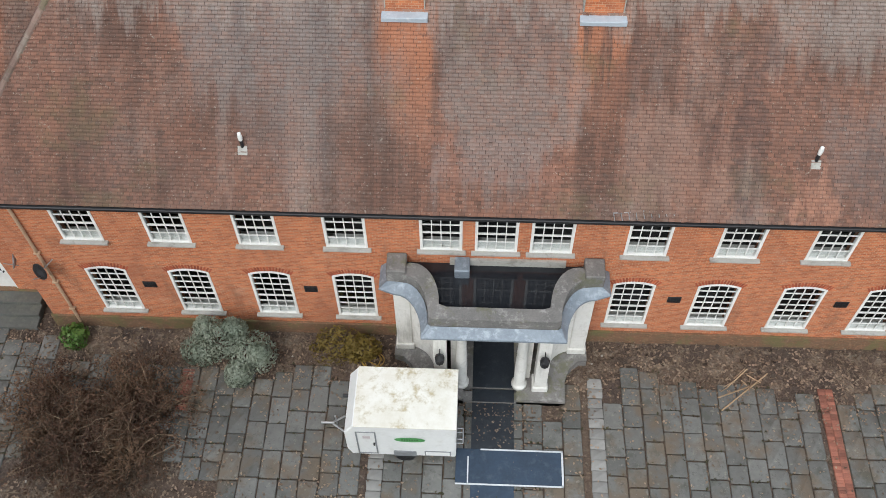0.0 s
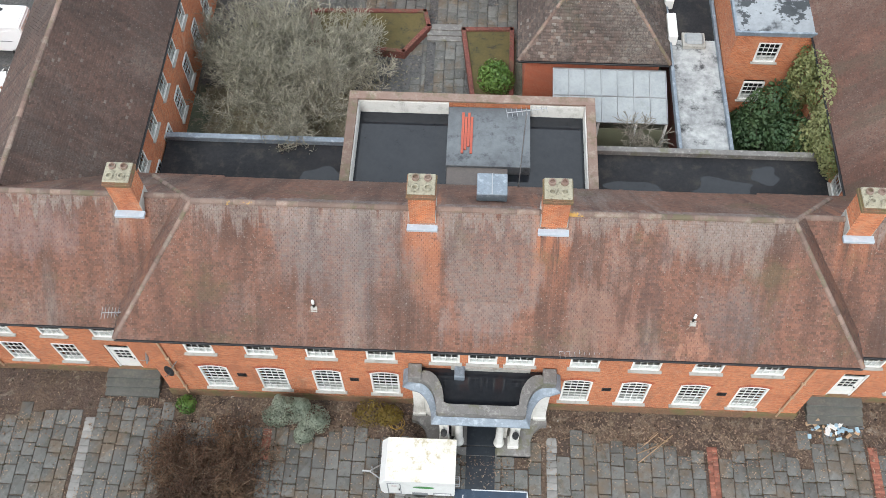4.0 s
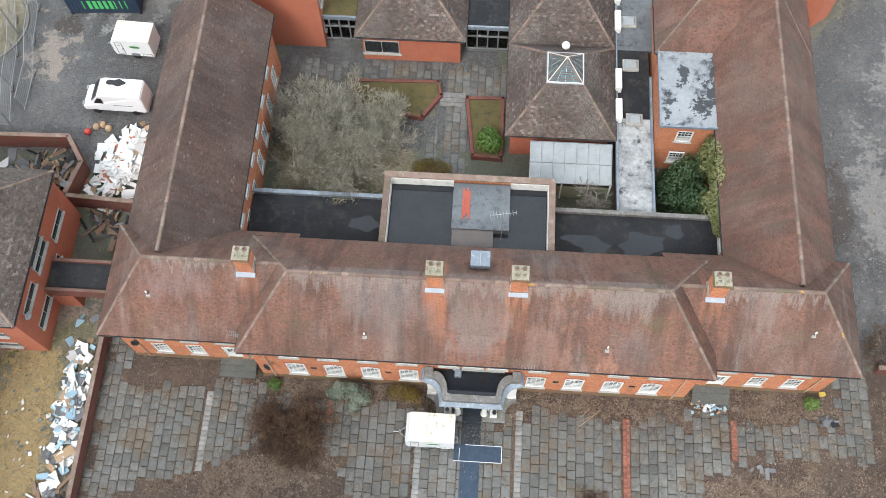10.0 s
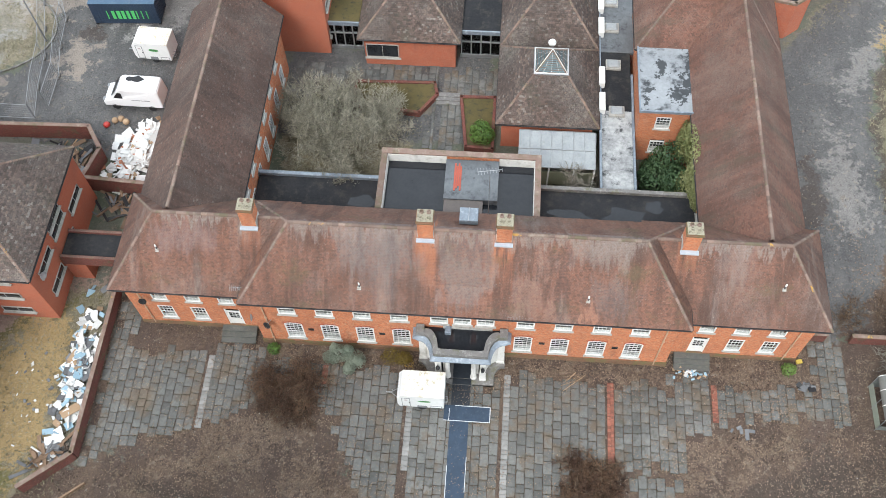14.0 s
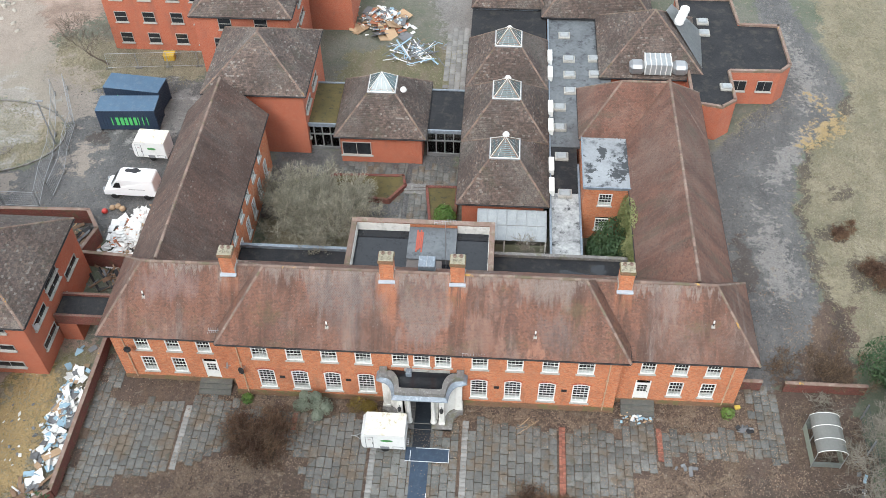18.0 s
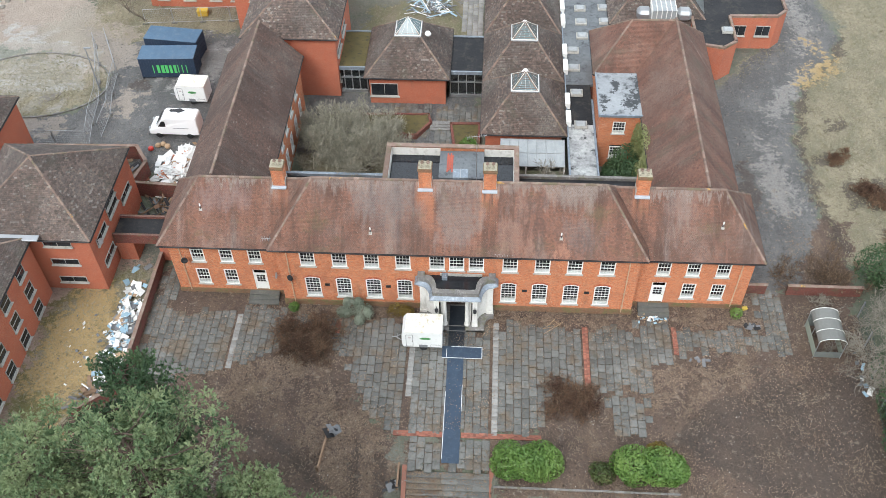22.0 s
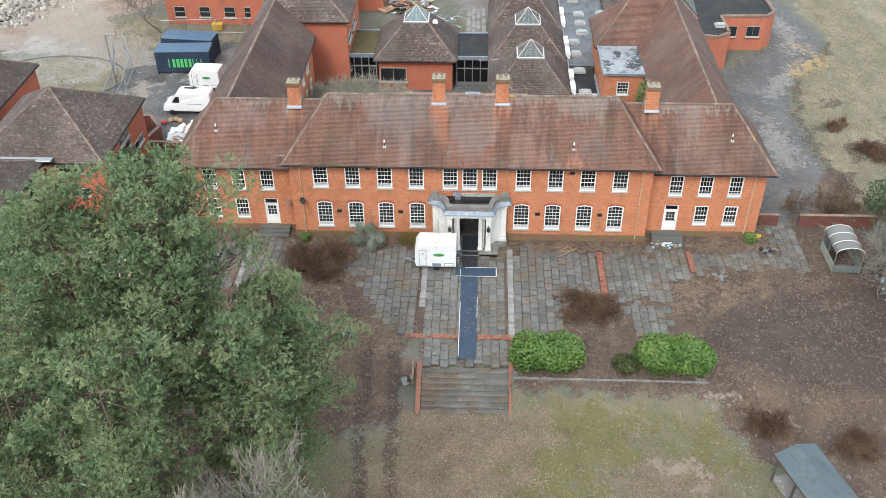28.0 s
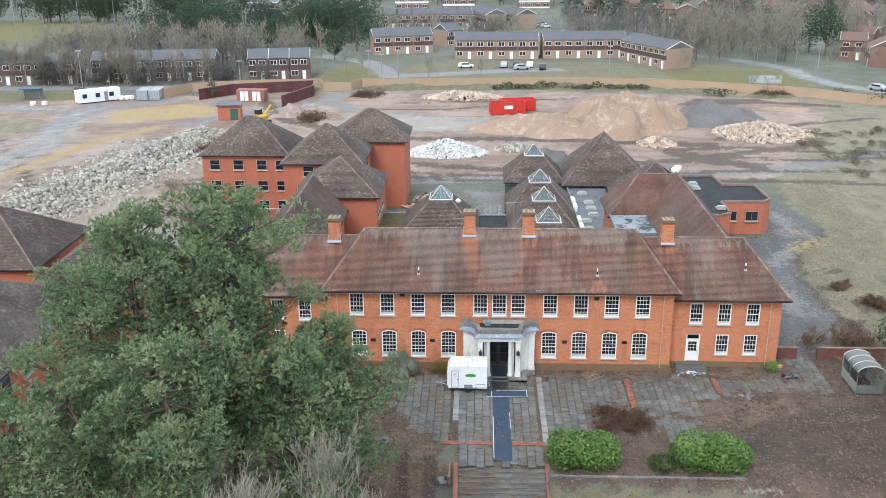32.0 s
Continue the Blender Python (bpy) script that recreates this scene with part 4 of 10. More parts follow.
# ---- windows ----
def wall_front(bm, x0, x1, z0, z1, y, thick, holes):
    """An upright wall along x with rectangular openings through it; holes: (x0, x1, z0, z1)."""
    xs = sorted({x0, x1, *(h[0] for h in holes), *(h[1] for h in holes)})
    for a, b in zip(xs, xs[1:]):
        cuts = sorted((h[2], h[3]) for h in holes if h[0] < b - 1e-6 and h[1] > a + 1e-6)
        z = z0
        for c0, c1 in cuts:
            if c0 > z + 1e-6:
                box(bm, a, b, y, y + thick, z, c0)
            z = max(z, c1)
        if z1 > z + 1e-6:
            box(bm, a, b, y, y + thick, z, z1)
    bmesh.ops.remove_doubles(bm, verts=bm.verts, dist=1e-4)
    return bm


def arch_z(x, half, rise):
    r = (half * half + rise * rise) / (2 * rise)
    return math.sqrt(max(r * r - x * x, 0)) - (r - rise)


def sash_parts(w, h, cols, rows, rise=0.0, depth=0.1, slim=False):
    """Meshes of a sash window, its foot at the origin, facing -y: frame, bars, pane size and places, sill."""
    fr, bars = B(), B()
    t = 0.045 if slim else 0.085
    box(fr, -w / 2, -w / 2 + t, -0.02, depth, 0, h - rise, 0.008)
    box(fr, w / 2 - t, w / 2, -0.02, depth, 0, h - rise, 0.008)
    box(fr, -w / 2, w / 2, -0.02, depth, 0, 0.07, 0.008)
    if rise:
        n = 10
        xs = np.linspace(-w / 2, w / 2, n + 1)
        zo = [h - rise + arch_z(x, w / 2, rise) for x in xs]
        zi = [z - t * 1.1 for z in zo]
        f, bk = [[fr.verts.new((x, yy, z)) for x, z in zip(xs, zz)] for yy, zz in ((-0.02, zo), (-0.02, zi))], [[fr.verts.new((x, yy, z)) for x, z in zip(xs, zz)] for yy, zz in ((depth, zo), (depth, zi))]
        for k in range(n):
            for q in ((f[1][k], f[1][k + 1], f[0][k + 1], f[0][k]), (bk[1][k], f[1][k], f[1][k + 1], bk[1][k + 1]), (f[0][k], f[0][k + 1], bk[0][k + 1], bk[0][k])):
                fr.faces.new(q)
    else:
        box(fr, -w / 2, w / 2, -0.02, depth, h - t, h, 0.008)
    gw, gh, z0 = w - 2 * t, h - t - 0.07 - (rise * 0.25 if rise else 0), 0.07
    for k in range(1, cols):
        x = -gw / 2 + gw * k / cols
        top = h - t - rise + arch_z(x, w / 2, rise) if rise else h - t
        box(bars, x - 0.014, x + 0.014, 0.015, 0.05, z0, top)
    for k in range(1, rows):
        z, s = z0 + gh * k / rows, 0.03 if k == rows // 2 else 0.014
        box(bars, -gw / 2, gw / 2, 0.012, 0.052, z - s, z + s)
    sill = B()
    box(sill, -w / 2 - 0.1, w / 2 + 0.1, -0.14, 0.06, -0.09, -0.002, 0.012)
    pane = B()
    pw, ph = gw / cols - 0.028, gh / rows - 0.03
    pane.faces.new([pane.verts.new(p) for p in ((-pw / 2, 0, -ph / 2), (pw / 2, 0, -ph / 2), (pw / 2, 0, ph / 2), (-pw / 2, 0, ph / 2))])
    spots = [(-gw / 2 + gw * (c + 0.5) / cols, 0.035, z0 + gh * (r + 0.5) / rows) for r in range(rows) for c in range(cols)]
    board = box(B(), -w / 2 - 0.05, w / 2 + 0.05, 0.1, 0.44, 0.03, 0.07, 0.008)
    box(board, -w / 2, w / 2, 0.12, 0.15, 0.07, h * 0.13)
    paint = STONE if slim else WHITE
    return [mesh_of(fr, "window", paint), mesh_of(bars, "glazing_grid", paint), mesh_of(sill, "sill", STONE), mesh_of(pane, "pane", DARKGLASS if slim else GLASS), spots, mesh_of(board, "window_board", WHITE)]


def mesh_of(bm, name, mat):
    me = bpy.data.meshes.new(name)
    bm.to_mesh(me)
    bm.free()
    me.materials.append(mat)
    return me


def put_window(parent, kit, m, label="", panes=True, lowered=()):
    """A window of shared meshes under its building."""
    win = new("window", kit[0])
    win.parent = parent
    win.matrix_basis = m
    if label:
        win["label"] = label
    for me, nm in ((kit[1], "glazing_grid"), (kit[2], "sill")) + (((kit[5], "window_board"),) if panes else ()):
        o = new(nm, me)
        o.parent = win
    for p in kit[4] if panes else ():
        o = new("pane", kit[3])
        o.parent = win
        o.location = p
        o.visible_shadow = False
    return win


UP = sash_parts(1.24, 2.02, 4, 5)
LOW = sash_parts(1.3, 2.48, 4, 7, 0.16)
WING_UP = sash_parts(1.12, 1.95, 4, 4)
WING_LOW = sash_parts(1.12, 1.9, 4, 4)


# ---- main building ----
hall = thing("main_building", "two-storey orange brick institution with hipped clay tile roofs", "building", pose(0, 0, 0))
UX = [-12.24, -9.61, -6.97, -4.38, -1.6, 0.0, 1.6, 4.34, 6.95, 9.56, 12.18]
LX = [-12.11, -9.5, -6.97, -4.36, 4.31, 6.89, 9.49, 12.06]
DOOR_HOLE = (-1.0, 1.0, 0.35, 3.3)
holes = [(x - 0.6, x + 0.6, 5.02, 6.98) for x in UX] + [(x - 0.63, x + 0.63, 1.14, 3.6) for x in LX] + [DOOR_HOLE]
w = wall_front(B(), -14.75, 14.75, 0.62, 7.32, 0.1, 0.34, holes)
for x in LX:
    for sgn in (-1, 1):
        k = np.linspace(0, 0.65, 6)
        front = [(x + sgn * a, 3.44 + arch_z(a, 0.65, 0.16)) for a in k] + [(x + sgn * 0.65, 3.62), (x, 3.62)]
        p0 = [w.verts.new((a, 0.1, b)) for a, b in front]
        w.faces.new(p0 if sgn < 0 else p0[::-1])
box(w, -14.75, -14.41, 0.44, 7.1, 0.62, 7.32), box(w, 14.41, 14.75, 0.44, 7.1, 0.62, 7.32), box(w, -14.75, 14.75, 7.1, 7.44, 0.62, 7.2)
part("wall", w, BRICK, hall, "orange flemish-bond brick wall")
for q in ((-14.82, -2.4, 0.03, 0.5), (2.4, 14.82, 0.03, 0.5), (-14.82, -14.4, 0.5, 7), (14.4, 14.82, 0.5, 7)):
    part("plinth", box(B(), *q, -0.1, 0.62, 0.01), BRICK_OLD, hall, "damp mossy brick plinth")
# Floors and a partition behind the windows, room shade painted as near-black.
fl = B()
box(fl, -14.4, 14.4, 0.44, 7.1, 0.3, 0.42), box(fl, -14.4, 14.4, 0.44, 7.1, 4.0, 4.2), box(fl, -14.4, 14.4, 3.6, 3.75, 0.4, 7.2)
part("inner_floor", fl, INTERIOR_SHADE, hall)
cor = B()
box(cor, -14.95, 14.95, -0.2, 0.12, 7.1, 7.26, 0.02)
part("cornice", cor, WHITE, hall, "white painted eaves board")
for x in UX:
    put_window(hall, UP, pose(x, 0.1, 5.0))
for x in LX:
    put_window(hall, LOW, pose(x, 0.1, 1.12), "white arched sash window")
# brick arches over the ground-floor windows
arch = B()
for k in range(-8, 9):
    a = k * 0.085
    r = 1.35
    m = Matrix.Translation((r * math.sin(a * 0.75), -0.008, 2.6 - r + r * math.cos(a * 0.75) - 0.02)) @ Matrix.Rotation(a * 0.75, 4, "Y")
    box(arch, -0.028, 0.028, 0, 0.05, 0, 0.23, m=m)
AM = mesh_of(arch, "brick_arch", surface("arch_brick", (0.40, 0.09, 0.04), (0.27, 0.06, 0.03), island=0.3))
for x in LX:
    o = new("brick_arch", AM)
    o.parent, o.location = hall, (x, 0.1, 1.0)
for x, z in ((-10.9, 2.5), (-5.75, 2.5), (5.65, 2.5), (10.8, 2.5), (8.25, 6.55), (-8.3, 6.75)):
    v = B()
    box(v, x - 0.21, x + 0.21, 0.07, 0.16, z, z + 0.3, 0.006)
    for k in range(5):
        box(v, x - 0.18, x + 0.18, 0.055, 0.08, z + 0.025 + k * 0.053, z + 0.05 + k * 0.053)
    part("air_vent", v, BLACK, hall, "black louvred air vent")

hip_roof(hall, -15.2, 15.2, -0.46, 7.66, 7.4, 11.75, "x", 3.5, 3.5, TILE, pick=(-1.9, 1.6, 0.2, 1.05))
# ---- wings of the main building ----
for s in (-1, 1):
    x0, x1 = sorted((s * 14.75, s * 24.15))
    ux = [s * v for v in (16.95, 19.36, 21.78)]
    dx = s * 16.87
    holes = [(x - 0.55, x + 0.55, 4.02, 5.93) for x in ux] + [(x - 0.55, x + 0.55, 1.17, 3.03) for x in ux[1:]] + [(dx - 0.6, dx + 0.6, 0.45, 3.1)]
    w = wall_front(B(), x0, x1, 0.5, 6.5, 1.1, 0.34, holes)
    ox = x0 if s < 0 else x1 - 0.34
    box(w, ox, ox + 0.34, 1.44, 7.9, 0.5, 6.5)
    box(w, x0, x1, 7.9, 8.2, 0.5, 6.4)
    part("wing_wall", w, BRICK, hall, "orange brick wing wall")
    part("plinth", box(B(), x0 - (0.06 if s < 0 else 0), x1 + (0.06 if s > 0 else 0), 1.04, 1.5, -0.1, 0.5, 0.01), BRICK_OLD, hall)
    part("plinth", box(B(), ox - 0.06, ox + 0.4, 1.5, 8, -0.1, 0.5, 0.01), BRICK_OLD, hall)
    # Wing floors and partition, coloured near-black to stand for unlit rooms.
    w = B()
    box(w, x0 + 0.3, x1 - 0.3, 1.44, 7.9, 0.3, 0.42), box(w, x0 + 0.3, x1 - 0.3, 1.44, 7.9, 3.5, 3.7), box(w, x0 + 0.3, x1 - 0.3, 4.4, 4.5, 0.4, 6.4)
    part("inner_floor", w, INTERIOR_SHADE, hall)
    w = B()
    box(w, x0 - 0.2, x1 + 0.2, 0.75, 1.12, 6.3, 6.42, 0.02)
    part("cornice", w, WHITE, hall)
    for x in ux:
        put_window(hall, WING_UP, pose(x, 1.1, 4.0))
    for x in ux[1:]:
        put_window(hall, WING_LOW, pose(x, 1.1, 1.15))
    rx0, rx1 = sorted((s * 24.7, s * 12.3))
    hip_roof(hall, rx0, rx1, 0.45, 8.35, 6.5, 10.8, "x", 3.5 if s < 0 else 0, 0 if s < 0 else 3.5, TILE, planes="snw" if s < 0 else "sne")
# long rear wings
for s, x0, x1, y1 in ((-1, -24.2, -16.6, 26.6), (1, 16.4, 23.8, 28.4)):
    w = B()
    xi = x1 - 0.9 if s < 0 else x0 + 0.5
    ys = [10.2, 12.6, 15.2, 17.6, 20.2, 22.8]
    rot = pose(0, 0, 0, 0, 0, 90 if s < 0 else -90)
    hl = [(y - 0.5, y + 0.5, 4.1, 5.8) for y in ys] + [(y + 0.6, y + 1.6, 0.9, 2.9) for y in ys]
    if s < 0:
        wall_front(w, 7.6, y1 - 0.4, -0.1, 6.3, 0, 0.3, hl)
        bmesh.ops.transform(w, matrix=pose(x1 - 0.45, 0, 0) @ rot, verts=w.verts)
    else:
        wall_front(w, -y1 + 0.4, -7.6, -0.1, 6.3, 0, 0.3, [(-b, -a, c, d) for a, b, c, d in hl[:1]])
        bmesh.ops.transform(w, matrix=pose(x0 + 0.45, 0, 0) @ rot, verts=w.verts)
    if s < 0:
        box(w, x0 + 0.4, x0 + 0.7, 8.2, y1 - 0.4, -0.1, 6.3)
        box(w, x0 + 0.7, x1 - 0.75, y1 - 0.7, y1 - 0.4, -0.1, 6.3)
        prism_pts = [(x0 + 0.4, 6.3), (x1 - 0.45, 6.3), ((x0 + x1) / 2, 10.2)]
        a = [w.verts.new((x, y1 - 0.42, z)) for x, z in prism_pts]
        w.faces.new(a[::-1])
    else:
        box(w, x1 - 0.7, x1 - 0.4, 8.2, y1 - 0.4, -0.1, 6.3)
    part("rear_wing_wall", w, BRICK, hall, "orange brick side wall of the rear wing")
    # Inside of the rear wing, its shade given by a near-black colour.
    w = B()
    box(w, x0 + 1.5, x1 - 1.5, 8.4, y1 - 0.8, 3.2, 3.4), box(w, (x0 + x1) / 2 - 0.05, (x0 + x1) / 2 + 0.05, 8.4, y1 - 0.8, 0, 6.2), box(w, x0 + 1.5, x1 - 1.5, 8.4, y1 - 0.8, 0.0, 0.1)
    part("inner_floor", w, INTERIOR_SHADE, hall)
    if s < 0:
        for y in ys:
            put_window(hall, WING_UP, pose(x1 - 0.45, y, 4.08) @ rot)
            put_window(hall, WING_LOW, pose(x1 - 0.45, y + 1.1, 0.9) @ rot)
    else:
        put_window(hall, WING_UP, pose(x0 + 0.45, ys[0], 4.08) @ rot)
    hip_roof(hall, x0, x1, 5.0, y1, 6.4, 10.45, "y", 0, 0, TILE_WEST if s < 0 else TILE_RUST, planes="we", wide=0.2, gauge=0.12)
hip_roof(hall, 12.3, 23.8, 24.6, 31.8, 6.4, 10.3, "x", 3.6, 3.6, TILE_RUST, wide=0.2, gauge=0.12)
w = B()
box(w, 12.75, 23.4, 25.0, 31.4, -0.1, 6.35)
part("rear_wing_wall", w, BRICK, hall)


# ---- chimneys ----
CAP = surface("lichen_crust", (0.36, 0.335, 0.25), (0.24, 0.215, 0.16), 0.95, 2.2, 16, (0.10, 0.085, 0.06), 0.8)


def chimney(x, y, zb, zt):
    y0, y1 = y - 0.32, y + 0.58
    c = part("chimney", box(B(), x - 0.5, x + 0.5, y0, y1, zb, zt - 0.35), BRICK, hall, "tall red brick chimney stack")
    for k, (g, h) in enumerate(((0.03, 0.1), (0.07, 0.12), (0.03, 0.1))):
        z = zt - 0.35 + k * 0.115
        part("corbel", box(B(), x - 0.5 - g, x + 0.5 + g, y0 - g, y1 + g, z, z + h, 0.01), BRICK_OLD, c)
    part("flaunching", box(B(), x - 0.52, x + 0.52, y0 - 0.02, y1 + 0.02, zt - 0.02, zt + 0.06, 0.03), CAP, c, "lichen-crusted mortar cap")
    for k in (-0.23, 0.23):
        for m in (-0.1, 0.36):
            b = lathe(B(), [(0.14, 0), (0.15, 0.03), (0.12, 0.1), (0.14, 0.13), (0.1, 0.135), (0.09, 0.03)], 12, (x + k, y + m, zt + 0.05))
            part("chimney_pot", b, RIDGE if m > 0 else CAP, c)
    b = box(B(), x - 0.6, x + 0.6, y0 - 0.3, y0, zb + 1.06, zb + 1.2, 0.01)
    part("flashing", b, PALE_LEAD, c, "pale lead flashing")
    for s in (-1, 1):
        part("side_flashing", box(B(), x + s * 0.51 - 0.02, x + s * 0.51 + 0.02, y0, y1, zb + 0.9, zb + 1.7), STONE, c)


for x in (-2.6, 2.5):
    chimney(x, 3.5, 10.1, 13.35)
for x in (-14.5, 14.6):
    chimney(x, 4.15, 9.3, 12.5)


# ---- entrance portal ----
portal = thing("entrance_portal", "white stucco classical porch with lead roof and curved wings", "porch", pose(0, 0, 0))
b = B()
for s in (-1, 1):
    # splayed base with concave stone wings
    prism(b, [(s * x, y) for x, y in ([(0.85, 0.0), (0.85, -2.4), (2.4, -2.4), (2.4, -1.7), (2.55, -1.25), (2.85, -0.95), (3.15, -0.9), (3.15, 0.0)][:: s])], -0.02, 0.34)
prism(b, [(-0.86, 0.3), (-0.86, -1.95), (0.86, -1.95), (0.86, 0.3)], -0.02, 0.33)
prism(b, [(-2.4, -2.4), (2.4, -2.4), (2.4, -2.05), (-2.4, -2.05)], -0.02, 0.17)
part("stone_base", b, COPING, portal, "worn grey stone base with a shallow step")
for s in (-1, 1):
    b = B()
    box(b, *sorted((s * 2.55, s * 3.05)), -0.62, 0.08, 0.34, 3.95, 0.02), box(b, *sorted((s * 2.5, s * 3.1)), -0.68, 0.08, 0.34, 0.62, 0.02), box(b, *sorted((s * 2.48, s * 3.12)), -0.7, 0.08, 3.7, 3.95, 0.02)
    part("pilaster", b, STUCCO, portal, "white wall pilaster")
    b = B()
    # concave quadrant wall between the pilaster and the front piers
    n = 10
    arcs = [(1.75 + 0.95 * (1 - math.cos(t)), -0.55 - 1.15 * (1 - math.sin(t))) for t in np.linspace(0.05, math.pi / 2, n)]
    outer = [(x, y) for x, y in arcs]
    inner = [(x - 0.22, y + 0.12) for x, y in arcs][::-1]
    poly = [(s * x, y) for x, y in outer + inner]
    prism(b, poly if s < 0 else poly[::-1], 0.34, 3.95)
    part("curved_wall", b, STUCCO, portal, "concave white side wall")
    b = B()
    box(b, *sorted((s * 1.38, s * 1.78)), -2.05, -1.62, 0.6, 3.5, 0.015), box(b, *sorted((s * 1.33, s * 1.83)), -2.1, -1.57, 0.34, 0.6, 0.02), box(b, *sorted((s * 1.33, s * 1.83)), -2.1, -1.57, 3.5, 3.62, 0.02)
    part("pier", b, STUCCO, portal, "square white pier")
    b = B()
    lathe(b, [(0.25, 0.34), (0.25, 0.5), (0.2, 0.55), (0.185, 0.6), (0.185, 1.6), (0.155, 3.4), (0.19, 3.46), (0.22, 3.54), (0.22, 3.62)], 18, (s * 0.93, -1.84, 0))
    part("column", b, STUCCO, portal, "round white column", smooth=True)
    b = B()
    z = 2.35
    lathe(b, [(0.03, 0), (0.1, 0.06), (0.14, 0.1), (0.15, 0.36), (0.1, 0.42), (0.03, 0.52)], 8, (s * 1.58, -2.24, z))
    box(b, s * 1.58 - 0.015, s * 1.58 + 0.015, -2.25, -2.04, z + 0.5, z + 0.54)
    part("lantern", b, BLACK, portal, "black iron wall lantern")
    b = B()
    box(b, s * 1.17 - 0.1, s * 1.17 + 0.1, -1.6, -0.1, 0.34, 3.3)
    part("inner_wall", b, STUCCO, portal)
b = B()
box(b, -1.86, 1.86, -2.12, -1.5, 3.62, 4.02, 0.02), box(b, -1.98, 1.98, -2.2, -1.4, 3.95, 4.1, 0.02)
part("lintel", b, WHITE, portal, "white painted lintel")


def roofline(off):
    """Outline of the porch roof, pushed outwards by off."""
    t = np.linspace(0, math.pi / 2, 9)
    right = [(3.15 + off, 0.08), (3.15 + off, -0.6 - off * 0.5), (2.8 + off * 0.6, -0.62 - off)] + [(2.75 - 0.85 * math.sin(k) + off * 0.7, -2.02 + 1.4 * math.cos(k) * 1.0 - off) for k in t[1:]] + [(1.8 + off, -2.1 - off)]
    return [(-x, y) for x, y in right] + right[::-1]


b = B()
rings = [[b.verts.new((x, y, z)) for x, y in roofline(o)] for o, z in ((0.16, 4.0), (0.3, 4.04), (0.29, 4.1), (0.02, 4.33))]
n = len(rings[0])
for r0, r1 in zip(rings, rings[1:]):
    for k in range(n - 1):
        b.faces.new((r0[k], r0[k + 1], r1[k + 1], r1[k]))
b.faces.new(rings[0][::-1])
part("lead_cornice", b, LEAD, portal, "blue-grey lead covered cornice")
b = B()
a, c = roofline(0.0), roofline(-0.42)
n = len(a)
rings = [[b.verts.new((x, y, z)) for x, y in p] for p, z in ((a, 4.22), (a, 4.72), (c, 4.72), (c, 4.3))]
for r0, r1 in zip(rings, rings[1:]):
    for k in range(n - 1):
        b.faces.new((r0[k], r0[k + 1], r1[k + 1], r1[k]))
part("parapet", b, COPING, portal, "lichen-covered stone parapet with curved ends")
for s in (-1, 1):
    part("parapet_block", box(B(), *sorted((s * 2.62, s * 3.2)), -0.62, 0.06, 4.2, 4.86, 0.03), COPING, portal)
b = prism(B(), roofline(-0.3), 4.2, 4.34)
part("porch_roof", b, POND, portal, "flat porch roof under dark standing water")
b = B()
box(b, -1.2, -0.75, -0.45, 0.08, 4.3, 4.72, 0.03)
part("rainwater_box", b, LEAD, portal, "lead rainwater box")
b = B()
box(b, -1.35, 2.1, 0.02, 0.11, 4.34, 4.62)
part("flashing", b, STONE, portal, "white-stained flashing strip")
door = thing("entrance_door", "dark glazed double entrance door", "door", pose(0, 0.22, 0.35))
for s in (-1, 1):
    x0, x1 = sorted((s * 0.02, s * 0.98))
    b = B()
    box(b, x0, x0 + 0.1, 0, 0.06, 0, 2.3), box(b, x1 - 0.1, x1, 0, 0.06, 0, 2.3), box(b, x0, x1, 0, 0.06, 0, 0.3), box(b, x0, x1, 0, 0.06, 2.18, 2.3), box(b, x0, x1, 0, 0.06, 1.1, 1.2)
    leaf = part("door_leaf", b, surface("dark_brown_door", (0.05, 0.035, 0.03), (0.08, 0.05, 0.04), 0.5), door)
    b = B()
    box(b, x0 + 0.1, x1 - 0.1, 0.025, 0.035, 0.3, 1.1), box(b, x0 + 0.1, x1 - 0.1, 0.025, 0.035, 1.2, 2.18)
    part("door_glass", b, GLASS, leaf)
b = B()
box(b, -1.0, 1.0, -0.02, 0.08, 2.3, 2.42, 0.01), box(b, -1.0, 1.0, -0.02, 0.08, 2.85, 2.95, 0.01)
for k in range(-3, 4):
    box(b, k * 0.3 - 0.02, k * 0.3 + 0.02, 0, 0.06, 2.42, 2.85)
part("transom", b, WHITE, door)

